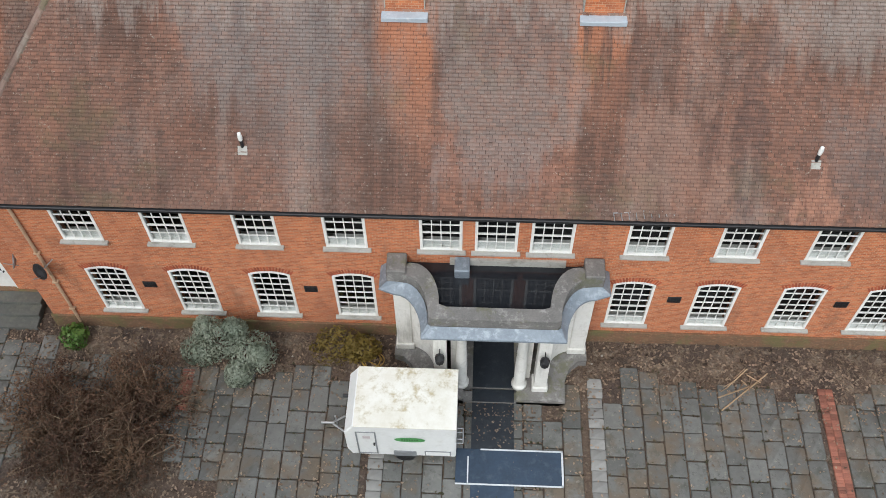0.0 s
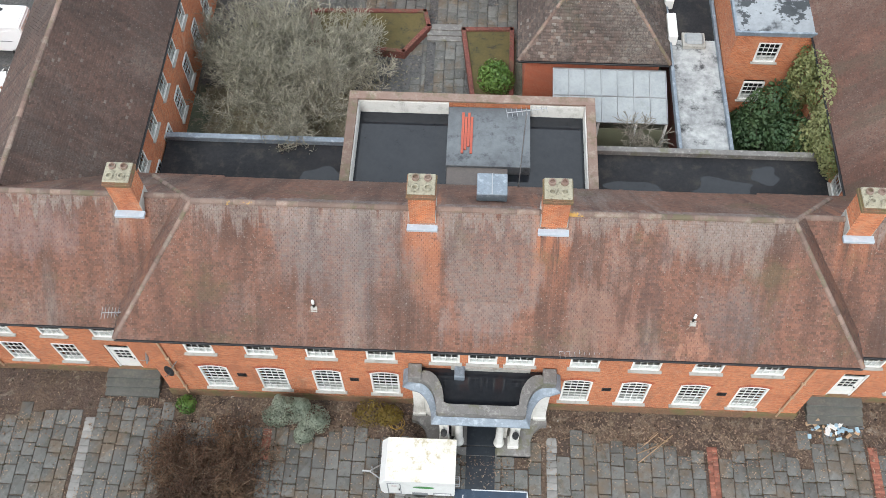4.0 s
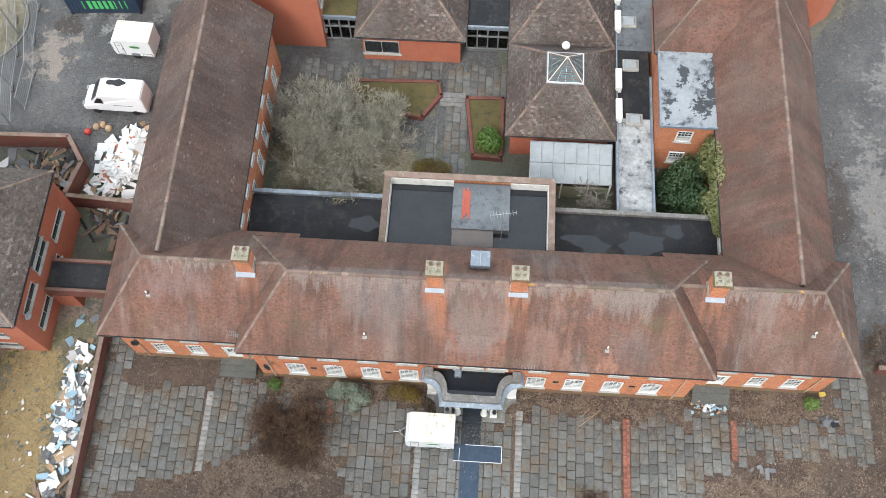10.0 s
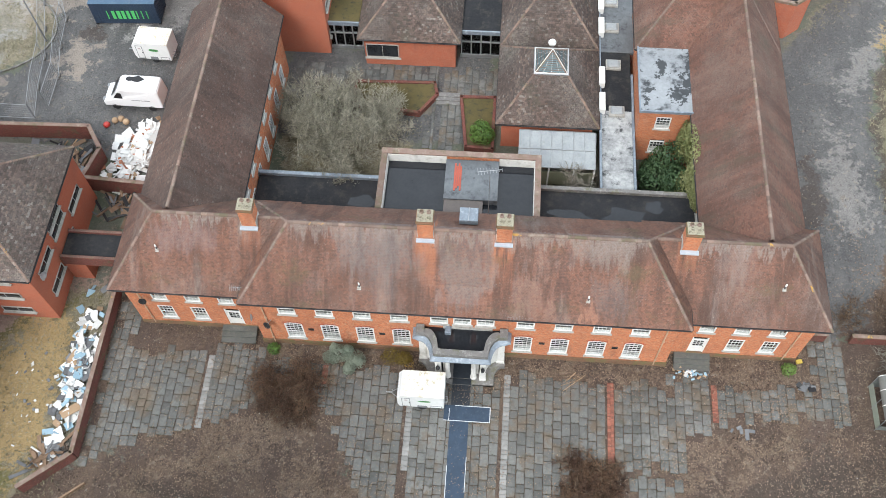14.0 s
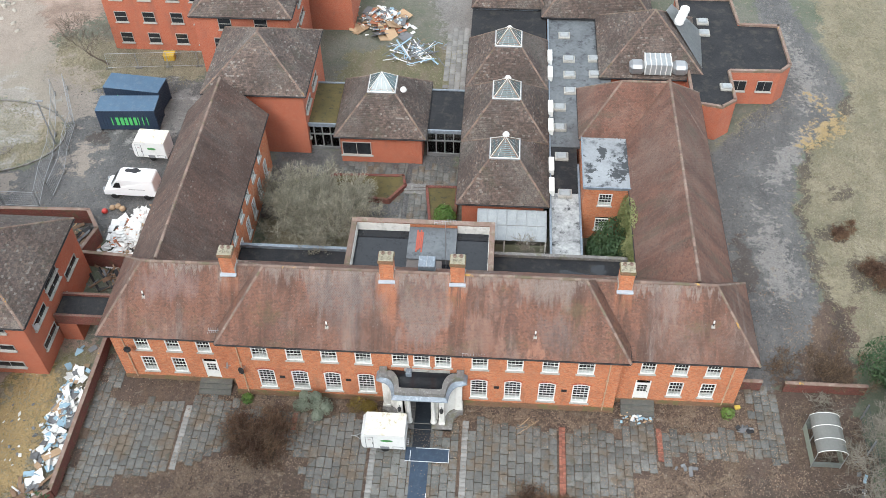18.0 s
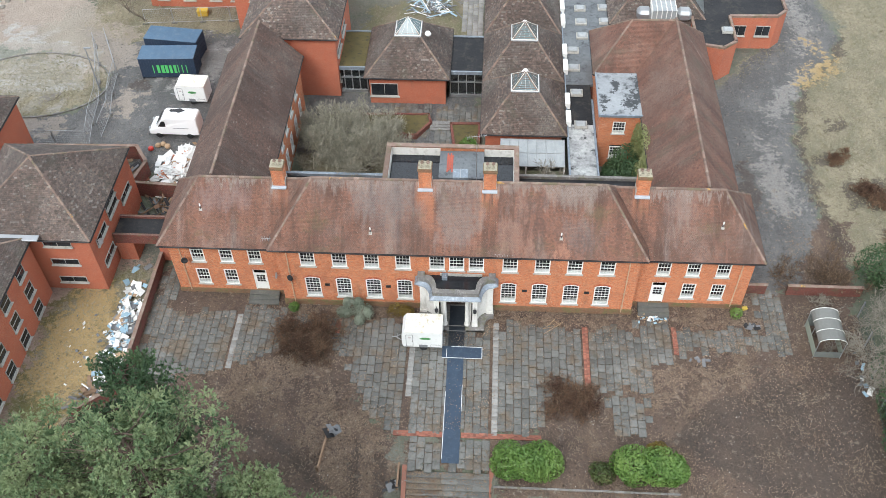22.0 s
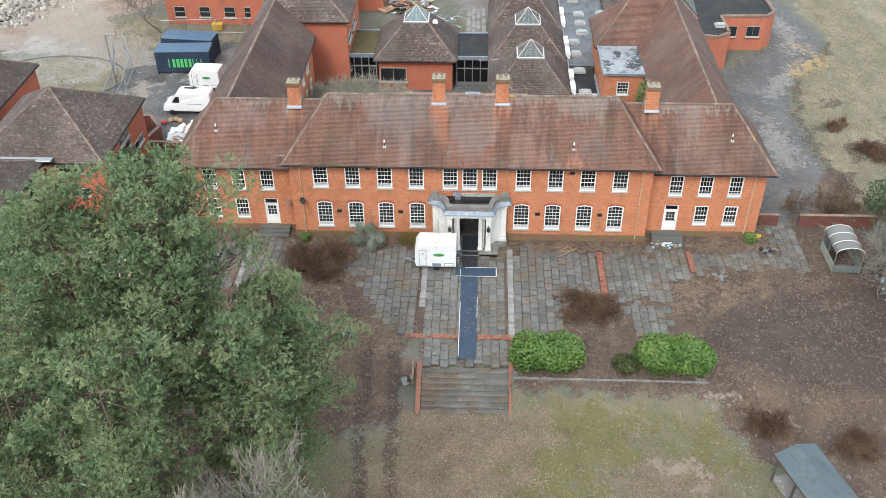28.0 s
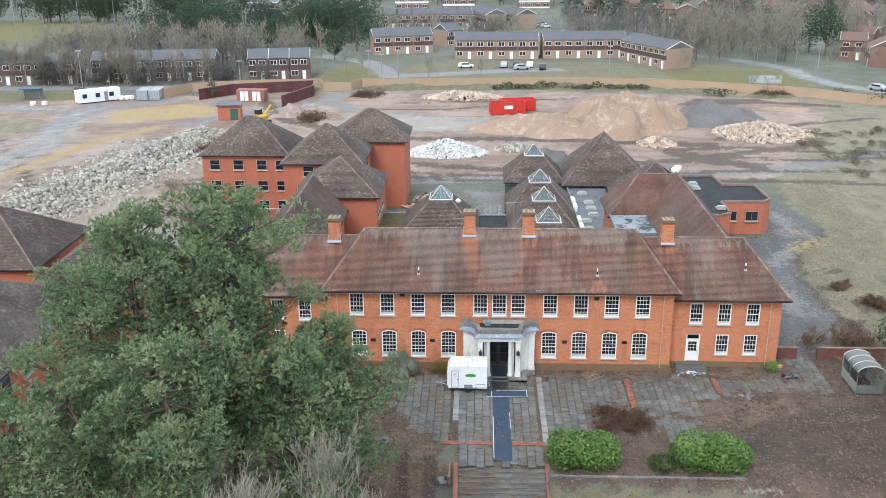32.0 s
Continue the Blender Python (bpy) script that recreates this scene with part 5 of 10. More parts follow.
# ---- side doors ----
STEP = surface("damp_stone_step", (0.115, 0.115, 0.105), (0.075, 0.078, 0.07), 0.8, 0.9, 9, (0.16, 0.15, 0.12), 0.5)
for s in (-1, 1):
    d = thing("side_door", "white panelled door with glazed top under a transom light", "door", pose(s * 16.87, 1.2, 0.47), "side doors")
    b = B()
    box(b, -0.6, -0.5, -0.05, 0.08, 0, 2.62, 0.01), box(b, 0.5, 0.6, -0.05, 0.08, 0, 2.62, 0.01), box(b, -0.6, 0.6, -0.05, 0.08, 2.54, 2.62, 0.01), box(b, -0.5, 0.5, -0.03, 0.08, 2.02, 2.12)
    part("door_frame", b, WHITE, d)
    b = B()
    box(b, -0.5, 0.5, 0, 0.05, 0, 0.95), box(b, -0.5, -0.36, 0, 0.05, 0.95, 2.02), box(b, 0.36, 0.5, 0, 0.05, 0.95, 2.02), box(b, -0.36, 0.36, 0, 0.05, 1.85, 2.02)
    leaf = part("door_leaf", b, WHITE, d, "white door leaf")
    b = B()
    for k in (-0.12, 0.12):
        box(b, k - 0.012, k + 0.012, 0, 0.04, 0.95, 1.85)
    for z in (1.25, 1.55):
        box(b, -0.36, 0.36, 0, 0.04, z - 0.012, z + 0.012)
    part("glazing_bar", b, WHITE, leaf)
    b = B()
    box(b, -0.36, 0.36, 0.02, 0.03, 0.95, 1.85), box(b, -0.5, 0.5, 0.02, 0.03, 2.12, 2.54)
    part("door_glass", b, GLASS, leaf)
    b = B()
    cyl(b, (0.42, -0.06, 1.0), (0.42, 0, 1.0), 0.03)
    part("door_handle", b, BLACK, leaf)
    st = thing("door_steps", "grey stone doorsteps strewn with litter", "steps", pose(s * 16.7, 0, 0), "doorsteps")
    for k in range(3):
        b = box(B(), -1.3, 1.3, -0.2 + 0.4 * k, 1.08, 0.15 * k - 0.05, 0.15 * (k + 1), 0.012)
        part("step", b, STEP, st)

# ---- drainpipes, dishes, vents ----
def drainpipe(x, y, z0, z1, lean=0.0):
    p = thing("drainpipe", "cream cast-iron drainpipe with a hopper head on brickwork", "drainpipe", pose(x, y, z0), "drainpipes")
    b = cyl(B(), (0, -0.07, 0), (lean, -0.07, z1 - z0 - 0.35), 0.05, n=10)
    part("pipe", b, PIPE, p)
    b = B()
    lathe(b, [(0.06, 0), (0.14, 0.2), (0.15, 0.32), (0.12, 0.33)], 8, (lean, -0.09, z1 - z0 - 0.38))
    part("hopper", b, PIPE, p)
    for z in (0.8, 2.4, 4.0):
        if z < z1 - z0 - 0.5:
            part("bracket", box(B(), -0.09 + lean * z / (z1 - z0), 0.09 + lean * z / (z1 - z0), -0.13, 0, z, z + 0.06), PIPE, p)


for x, y, z1 in ((-13.9, 0.1, 7.1), (13.9, 0.1, 7.1), (-23.2, 1.1, 6.3), (23.2, 1.1, 6.3)):
    drainpipe(x, y, 0.3, z1)
for x in (-2.9, 3.0):
    h = thing("hopper_head", "small cream rainwater hopper under the eaves", "drainpipe", pose(x, -0.02, 6.75), "drainpipes")
    part("hopper", lathe(B(), [(0.05, 0), (0.11, 0.14), (0.12, 0.24), (0.1, 0.25)], 8), PIPE, h)


def dish(x, y, z, rz, label, mat):
    d = thing("satellite_dish", label, "satellite dish", pose(x, y, z, 0, 0, rz))
    b = B()
    lathe(b, [(0.02, 0.0), (0.16, 0.03), (0.29, 0.1), (0.28, 0.115), (0.15, 0.05), (0.02, 0.025)], 18)
    bmesh.ops.transform(b, matrix=pose(0, -0.45, 0, 70), verts=b.verts)
    part("reflector", b, mat, d, smooth=True)
    b = cyl(B(), (0, 0, 0), (0, -0.42, 0), 0.02)
    cyl(b, (0, -0.48, -0.28), (0, -0.85, 0.02), 0.012)
    part("arm", b, GREY_METAL, d)


dish(-13.6, 0.1, 3.9, -25, "dark satellite dish on the brick facade", BLACK)
dish(-14.75, 0.7, 3.1, -70, "grey satellite dish at the corner of the block", GREY_METAL)
dish(-22.9, 1.1, 4.6, 10, "dark satellite dish beside a wing window", BLACK)


def slope_at(y, wing=False):
    return 6.5 + (y - 0.45) * 4.3 / 3.95 if wing else 7.4 + (y + 0.46) * 4.35 / 4.06


for x, y, wing in ((-6.9, 0.7, 0), (8.25, 0.7, 0), (-21.0, 2.6, 1), (21.1, 2.4, 1)):
    v = thing("roof_vent", "white-capped soil vent pipe through the tiled roof", "vent pipe", pose(x, y, slope_at(y, wing)), "roof vents")
    part("pipe", cyl(B(), (0, 0, -0.2), (0, 0, 0.34), 0.05, n=10), BLACK, v)
    part("cap", lathe(B(), [(0.055, 0), (0.065, 0.12), (0.05, 0.26), (0.02, 0.28)], 10, (0, 0, 0.3)), WHITE, v, "white pipe end")
    part("flashing", box(B(), -0.13, 0.13, -0.2, 0.04, -0.01, 0.05, 0.01, Matrix.Rotation(radians(47), 4, "X")), STONE, v)


def aerial(x, y, z, h, rz, label, boom=1.6):
    a = thing("tv_aerial", label, "aerial", pose(x, y, z, 0, 0, rz), "aerials")
    part("mast", cyl(B(), (0, 0, 0), (0, 0, h), 0.022, n=6), GREY_METAL, a)
    b = cyl(B(), (-boom / 2, 0, h - 0.05), (boom / 2, 0, h - 0.05), 0.016, n=6)
    for k in range(9):
        x0 = -boom / 2 + boom * k / 8
        cyl(b, (x0, -0.28 + 0.015 * k, h - 0.05), (x0, 0.28 - 0.015 * k, h - 0.05), 0.01, n=5)
    part("array", b, GREY_METAL, a)


aerial(1.35, 7.6, 7.0, 6.0, 10, "tall television aerial on a mast behind the ridge")
aerial(3.85, -0.3, 7.35, 0.28, 4, "fallen television aerial lying on the eaves")
aerial(-15.3, 0.6, 6.6, 1.1, 5, "television aerial at the junction of two roofs", 1.1)

# ---- floor coverings and trailer ----
MAT = surface("blue_carpet", (0.03, 0.054, 0.09), (0.021, 0.037, 0.062), 0.7, 1.2, 10, (0.075, 0.10, 0.13), 0.5)
MAT_DARK = surface("wet_dark_carpet", (0.012, 0.016, 0.022), (0.02, 0.025, 0.032), 0.35, 1.5, 9, (0.05, 0.055, 0.06), 0.5)
EDGE = surface("white_tape", (0.62, 0.64, 0.66), (0.5, 0.52, 0.54), 0.6)
r = thing("carpet_runner", "long blue carpet runner taped along the path", "carpet", pose(0.12, -10, 0))
part("cloth", box(B(), -0.67, 0.66, -4.75, 4.85, 0.045, 0.062, 0.005), MAT, r)
part("tape", box(B(), -0.69, -0.64, -4.4, 1.6, 0.06, 0.068), EDGE, r, "white edge tape")
part("tape", box(B(), 0.63, 0.67, -0.2, 2.3, 0.06, 0.068), EDGE, r, "white edge tape")
r = thing("cross_mat", "blue rectangular mat with white taped edges", "carpet", pose(0.64, -4.55, 0))
part("cloth", box(B(), -1.66, 1.65, -0.6, 0.56, 0.066, 0.085, 0.005), MAT, r)
for x0, x1, y0, y1 in ((-1.66, 1.65, -0.61, -0.56), (-0.9, 1.65, 0.52, 0.57), (1.6, 1.66, -0.6, 0.56), (-1.3, -1.26, -0.58, 0.3)):
    part("tape", box(B(), x0, x1, y0, y1, 0.083, 0.09), EDGE, r)
r = thing("entrance_mat", "dark wet carpet leading into the porch", "carpet", pose(0.1, -2, 0))
part("cloth", box(B(), -0.66, 0.68, -2.02, -0.4, 0.046, 0.064, 0.005), MAT_DARK, r)
part("cloth", box(B(), -0.66, 0.68, -0.42, 0.02, 0.17, 0.19, 0.005), MAT_DARK, r)
part("cloth", box(B(), -0.66, 0.68, 0.0, 2.1, 0.335, 0.355, 0.005), MAT_DARK, r)


def wheel(parent, x, y, r, w, axis="y"):
    t = part("tyre", lathe(B(), [(r * 0.55, -w / 2), (r * 0.92, -w / 2), (r, -w * 0.3), (r, w * 0.3), (r * 0.92, w / 2), (r * 0.55, w / 2)], 20), BLACK, parent, at=pose(x, y, r, 90))
    part("rim", lathe(B(), [(r * 0.56, -w * 0.35), (r * 0.5, -w * 0.42), (r * 0.15, -w * 0.3), (r * 0.12, w * 0.4), (r * 0.56, w * 0.4)], 14), GREY_METAL, t)


GRP = surface("dirty_white_panel", (0.72, 0.71, 0.66), (0.60, 0.57, 0.49), 0.5, 0.8, 4, (0.36, 0.29, 0.15), 0.8, relief=0.05)
PANEL = surface("white_panel", (0.78, 0.79, 0.78), (0.70, 0.71, 0.70), 0.4, 0.8, 8, (0.5, 0.49, 0.45), 0.3, relief=0.05)
GREEN = surface("green_badge", (0.09, 0.33, 0.10), (0.07, 0.26, 0.08), 0.5)
GREYP = surface("grey_trim", (0.24, 0.25, 0.26), (0.18, 0.19, 0.2), 0.5)


def trailer(m, label):
    t = thing("welfare_trailer", label, "trailer", m, "site trailers")
    L, W, z0, z1 = 3.3, 1.95, 0.42, 2.4
    b = B()
    pr = [(-L / 2 + 0.12, z0), (L / 2, z0), (L / 2, z1), (-L / 2 + 0.28, z1), (-L / 2, z1 - 0.45), (-L / 2, z0 + 0.35)]
    f, k = [b.verts.new((x, -W / 2, z)) for x, z in pr], [b.verts.new((x, W / 2, z)) for x, z in pr]
    for i in range(len(pr)):
        b.faces.new((f[i], k[i], k[(i + 1) % len(pr)], f[(i + 1) % len(pr)]))
    b.faces.new(f), b.faces.new(k[::-1])
    bmesh.ops.bevel(b, geom=list(b.edges), offset=0.03, segments=2, affect="EDGES")
    bmesh.ops.recalc_face_normals(b, faces=b.faces)
    body = part("body", b, PANEL, t, "white trailer body")
    b = box(B(), -L / 2 + 0.3, L / 2 + 0.01, -W / 2 - 0.01, W / 2 + 0.01, z1 - 0.02, z1 + 0.03, 0.012)
    part("roof", b, GRP, t, "white roof stained yellow-brown by dirt")
    y = -W / 2 - 0.012
    b = B()
    for x0, x1, c0, c1 in ((-1.32, -1.28, 0.55, 2.05), (-0.76, -0.72, 0.55, 2.05), (-1.32, -0.72, 0.53, 0.56), (-1.32, -0.72, 2.03, 2.06)):
        box(b, x0, x1, y - 0.01, y + 0.02, c0, c1)
    dd = part("door", b, GREYP, t, "door outlined by grey seals")
    part("door_handle", box(B(), -0.82, -0.77, y - 0.05, y, 1.2, 1.32), BLACK, dd)
    part("notice", box(B(), -1.12, -0.9, y - 0.006, y + 0.004, 1.62, 1.78), surface("notice_grey", (0.55, 0.5, 0.5), (0.5, 0.42, 0.42)), dd)
    b = B()
    cx, cz = 0.28, 1.62
    ring = [b.verts.new((cx + 0.46 * math.copysign(abs(math.cos(a)) ** 0.8, math.cos(a)), y - 0.008, cz + 0.15 * math.sin(a))) for a in np.linspace(0, 2 * math.pi, 28, endpoint=False)]
    b.faces.new(ring)
    part("badge", b, GREEN, t, "green oval badge")
    b = B()
    for k in range(7):
        box(b, cx - 0.25 + k * 0.075, cx - 0.21 + k * 0.075, y - 0.014, y - 0.006, cz - 0.04, cz + 0.05)
    part("lettering", b, surface("badge_dark", (0.04, 0.12, 0.04), (0.05, 0.14, 0.05)), t)
    b = box(B(), 0.7, 1.5, y - 0.01, y + 0.02, 0.5, 0.82)
    part("locker", b, GREYP, t)
    part("locker_face", box(B(), 0.74, 1.46, y - 0.016, y, 0.54, 0.78), PANEL, t)
    part("wheel_arch", box(B(), -0.25, 0.45, y - 0.015, y + 0.02, 0.42, 0.78, 0.02), GREYP, t)
    for yy in (-W / 2 + 0.08, W / 2 - 0.08):
        wheel(t, 0.1, yy, 0.3, 0.18)
    b = B()
    for yy in (-0.5, 0.5):
        cyl(b, (-L / 2 + 0.15, yy, 0.45), (-L / 2 - 0.62, 0, 0.45), 0.035, n=6)
    cyl(b, (-L / 2 - 0.55, 0, 0.47), (-L / 2 - 0.95, 0, 0.47), 0.045, n=8), cyl(b, (-L / 2 - 0.5, 0.1, 0.05), (-L / 2 - 0.5, 0.1, 0.75), 0.03, n=8)
    part("drawbar", b, GREY_METAL, t, "galvanised drawbar and jockey post")
    b = cyl(B(), (-L / 2 + 0.02, 0.25, 1.9), (-L / 2 - 0.16, 0.25, 1.9), 0.06, n=10)
    part("flue", b, BLACK, t)
    b = B()
    for zz in (0.5, 0.8):
        cyl(b, (L / 2, -0.55, zz), (L / 2 + 0.2, -0.55, zz), 0.02, n=6), cyl(b, (L / 2, -0.2, zz), (L / 2 + 0.2, -0.2, zz), 0.02, n=6), cyl(b, (L / 2 + 0.2, -0.55, zz), (L / 2 + 0.2, -0.2, zz), 0.02, n=6)
    part("step_frame", b, GREY_METAL, t)
    return t


trailer(pose(-2.66, -3.45, 0), "white site welfare trailer with a stained roof, parked by the porch")
trailer(pose(-29.1, 27.3, 0, 0, 0, -3), "white site welfare trailer parked in the rear yard")


# ---- rear flat roofs of the main building ----
low = thing("rear_flat_roofs", "single-storey brick additions with ponded flat roofs behind the hall", "extension", pose(0, 0, 0))
b = B()
box(b, -16.95, -6.7, 7.44, 13.3, 0, 2.5)
box(b, 4.9, 16.8, 7.44, 12.2, 0, 3.9)
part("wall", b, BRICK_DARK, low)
for x0, x1, y1, z in ((-16.95, -6.7, 13.5, 2.95), (4.9, 16.8, 12.45, 4.35)):
    part("roof_felt", box(B(), x0, x1, 7.44, y1 - 0.3, z - 0.5, z - 0.32), FELT, low, "wet black roof felt with moss")
    pr_ = np.random.default_rng(int(abs(x1) * 10))
    for k in range(7 if x0 > 0 else 3):
        cx, cy, rx, ry = pr_.uniform(x0 + 1.6, x1 - 1.6), pr_.uniform(8.2, y1 - 1.2), pr_.uniform(0.6, 1.7), pr_.uniform(0.4, 1.0)
        ph = pr_.uniform(0, 6.28, 3)
        ring = [(cx + rx * (1 + 0.2 * math.sin(2 * t + ph[0]) + 0.14 * math.sin(5 * t + ph[1])) * math.cos(t), min(max(cy + ry * (1 + 0.2 * math.sin(3 * t + ph[2])) * math.sin(t), 7.5), y1 - 0.4)) for t in np.linspace(0, 2 * math.pi, 30, endpoint=False)]
        part("puddle", prism(B(), ring, z - 0.33, z - 0.312 + 0.002 * k), POND, low, "standing rainwater")
    part("parapet", box(B(), x0, x1, y1 - 0.32, y1, z - 0.9, z, 0.02), COPING if x0 > 0 else LEAD, low, "coped parapet edge")
b = B()
box(b, -6.75, 4.95, 13.0, 13.3, 0, 6.78), box(b, -6.75, -6.45, 7.4, 13.0, 0, 6.78), box(b, 4.65, 4.95, 7.4, 13.0, 0, 6.78)
part("hall_wall", b, BRICK, low)
b = B()
box(b, -6.85, 5.05, 12.92, 13.4, 6.78, 6.9, 0.015), box(b, -6.85, -6.4, 7.4, 12.92, 6.78, 6.9, 0.015), box(b, 4.6, 5.05, 7.4, 12.92, 6.78, 6.9, 0.015)
part("coping", b, RIDGE, low, "brown coping stones")
part("roof_felt", box(B(), -6.45, 4.65, 7.4, 13.0, 5.5, 5.9), POND, low, "black roof under water")
b = B()
box(b, -6.44, -2.0, 12.9, 12.995, 5.9, 6.7), box(b, 1.95, 4.64, 12.9, 12.995, 5.9, 6.7), box(b, -6.445, -6.36, 7.6, 12.9, 5.9, 6.7), box(b, 4.56, 4.645, 7.6, 12.9, 5.9, 6.7)
part("upstand", b, STUCCO, low, "white-painted parapet upstand")
part("raised_roof", box(B(), -2.0, 1.95, 9.4, 12.9, 5.9, 6.52, 0.02), FELT_GREY, low, "raised grey felt roof with wet patches")
part("raised_roof", box(B(), -1.95, 0.9, 7.45, 9.4, 5.9, 6.4, 0.02), surface("dull_felt", (0.13, 0.11, 0.10), (0.09, 0.08, 0.075), 0.8), low)
h = thing("roof_hatch", "lead-covered roof hatch behind the ridge", "roof hatch", pose(0.1, 5.5, 9.6))
part("box", box(B(), -0.62, 0.62, -0.55, 0.5, 0, 1.25, 0.03), LEAD, h)
part("seam", box(B(), -0.02, 0.02, -0.54, 0.49, 1.24, 1.28), GREY_METAL, h)
pk = thing("plank_stack", "bundle of orange-painted planks lying on the flat roof", "planks", pose(-1.05, 11.3, 6.52))
ORANGE = surface("orange_plank", (0.42, 0.10, 0.06), (0.33, 0.07, 0.045), 0.7)
for k in range(4):
    part("plank", box(B(), -0.28 + k * 0.14, -0.16 + k * 0.14, -1.2 + 0.2 * (k % 3), 1.2 - 0.25 * (k % 2), 0.0, 0.06), ORANGE, pk)

# ---- pavilions with roof lanterns ----
SIMPLE = sash_parts(1.9, 1.3, 2, 1, slim=True)


def lantern(parent, x, y, z, half=1.28, rise=1.45):
    b = box(B(), x - half - 0.1, x + half + 0.1, y - half - 0.1, y + half + 0.1, z - 0.35, z + 0.08, 0.02)
    k = part("lantern_kerb", b, GREY_METAL, parent, "pale metal skylight kerb")
    b = B()
    ap = b.verts.new((x, y, z + rise))
    co = [b.verts.new((x + sx * half, y + sy * half, z + 0.08)) for sx, sy in ((-1, -1), (1, -1), (1, 1), (-1, 1))]
    for i in range(4):
        b.faces.new((co[i], co[(i + 1) % 4], ap))
    part("lantern_glass", b, SKYGLASS, k, "blue-grey pyramid skylight")
    b = B()
    A = Vector((x, y, z + rise + 0.02))
    C = [Vector((x + sx * half, y + sy * half, z + 0.09)) for sx, sy in ((-1, -1), (1, -1), (1, 1), (-1, 1))]
    for i in range(4):
        cyl(b, C[i], A, 0.028, n=5)
        cyl(b, C[i], C[(i + 1) % 4], 0.04, n=5)
        for f in (0.25, 0.5, 0.75):
            p = C[i].lerp(C[(i + 1) % 4], f)
            top = p.lerp(A, 1 - 2 * abs(f - 0.5) if f != 0.5 else 1.0)
            cyl(b, p, p.lerp(A, 0.5) if f != 0.5 else A, 0.007, n=4)
    part("glazing_bar", b, STUCCO, k)


def pavilion(x, y, half, zw, zl, label, lantern_half=1.28, mat=TILE_GREY):
    p = thing("pavilion", label, "building", pose(0, 0, 0), "pavilions with roof lanterns")
    b = box(B(), x - half + 0.45, x + half - 0.45, y - half + 0.45, y + half - 0.45, -0.1, zw)
    part("wall", b, BRICK_NEW, p, "plain orange-red brick wall")
    rise = zl - zw
    full = rise * half / (half - lantern_half) if lantern_half else rise
    hip_roof(p, x - half, x + half, y - half, y + half, zw, zw + full - 0.02, "x", half, half, mat, wide=0.26, gauge=0.17)
    if lantern_half:
        lantern(p, x, y, zl - 0.02, lantern_half)
    return p


for y in (22.75, 30.95, 39.15):
    p = pavilion(5.64, y, 4.12, 3.55, 6.6, "square brick pavilion with a tiled pyramid roof and glass lantern")
    part("vent_cowl", lathe(B(), [(0.3, 0), (0.33, 0.15), (0.22, 0.34), (0.05, 0.42)], 14, (5.7, y + 2.3, 6.1)), WHITE, p, "white mushroom vent cowl")
    for k in (-1.5, 1.2):
        part("air_handler", box(B(), 9.75, 10.25, y + k - 0.9, y + k + 0.9, 3.2, 3.9, 0.04), WHITE, p, "white air-handling duct")
pavilion(5.64, 53.1, 4.12, 3.55, 6.6, "square brick pavilion standing at the far end of the row")
p = pavilion(-6.3, 31.3, 4.4, 3.55, 6.6, "square brick pavilion facing the courtyard, with a glass lantern")
put_window(p, SIMPLE, pose(-8.7, 27.29, 0.95) @ Matrix.Diagonal((1.5, 1, 1.25, 1)), "wide dark window in a pale frame")
part("vent_cowl", lathe(B(), [(0.3, 0), (0.33, 0.15), (0.22, 0.34), (0.05, 0.42)], 14, (-4.3, 31.0, 6.1)), WHITE, p)
pavilion(15.2, 53.4, 6.0, 3.6, 9.7, "large brick hall with a steep tiled pyramid roof", 0.0)
p = pavilion(20.4, 42.6, 5.4, 3.6, 8.2, "brick hall with a pyramid roof and large glazed dormers", 0.0)
k = part("roof_glazing", box(B(), 19.4, 22.0, 37.0, 39.0, 4.3, 5.5), POLY, p, "glazed rooflight with white bars")
for gb in range(6):
    part("glazing_bar", box(B(), 19.38 + gb * 0.512, 19.46 + gb * 0.512, 36.96, 39.0, 4.3, 5.54), WHITE, k)
for x in (17.9, 22.2):
    part("vent_hood", box(B(), x, x + 1.5, 37.1, 38.6, 4.0, 5.2, 0.3), GREY_METAL, p, "curved grey metal vent hood")
b = B()
v = [b.verts.new(q) for q in ((21.6, 43.4, 7.6), (25.4, 38.6, 4.0), (25.9, 45.0, 4.1), (22.4, 45.2, 7.2))]
b.faces.new(v)
bmesh.ops.solidify(b, geom=list(b.faces), thickness=0.08)
part("roof_glazing", b, POLY, p, "pale glazed roof slope")
for q in range(4):
    part("roof_fan", lathe(B(), [(0.5, 0), (0.5, 0.35), (0.4, 0.45), (0.1, 0.46)], 14, (22.9 + 0.3 * q, 42.3 + 0.0 * q + q * 0.85, 6.9 - 0.1 * q)), WHITE, p)

flat = thing("link_roofs", "flat-roofed corridors linking the brick pavilions", "extension", pose(0, 0, 0))
part("concrete_roof", box(B(), 9.95, 12.45, 12.6, 20.8, 3.0, 3.2, 0.03), PALE_CONCRETE, flat, "rain-streaked pale corridor roof")
part("concrete_roof", box(B(), 9.95, 12.45, 20.8, 27.0, 3.0, 3.19, 0.03), FELT, flat, "dark felt corridor roof")
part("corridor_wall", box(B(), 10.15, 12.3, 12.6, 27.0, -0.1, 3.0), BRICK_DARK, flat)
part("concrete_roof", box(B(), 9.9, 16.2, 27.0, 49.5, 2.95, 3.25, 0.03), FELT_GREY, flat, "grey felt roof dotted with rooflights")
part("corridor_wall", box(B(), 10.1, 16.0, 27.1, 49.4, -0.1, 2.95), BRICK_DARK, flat)
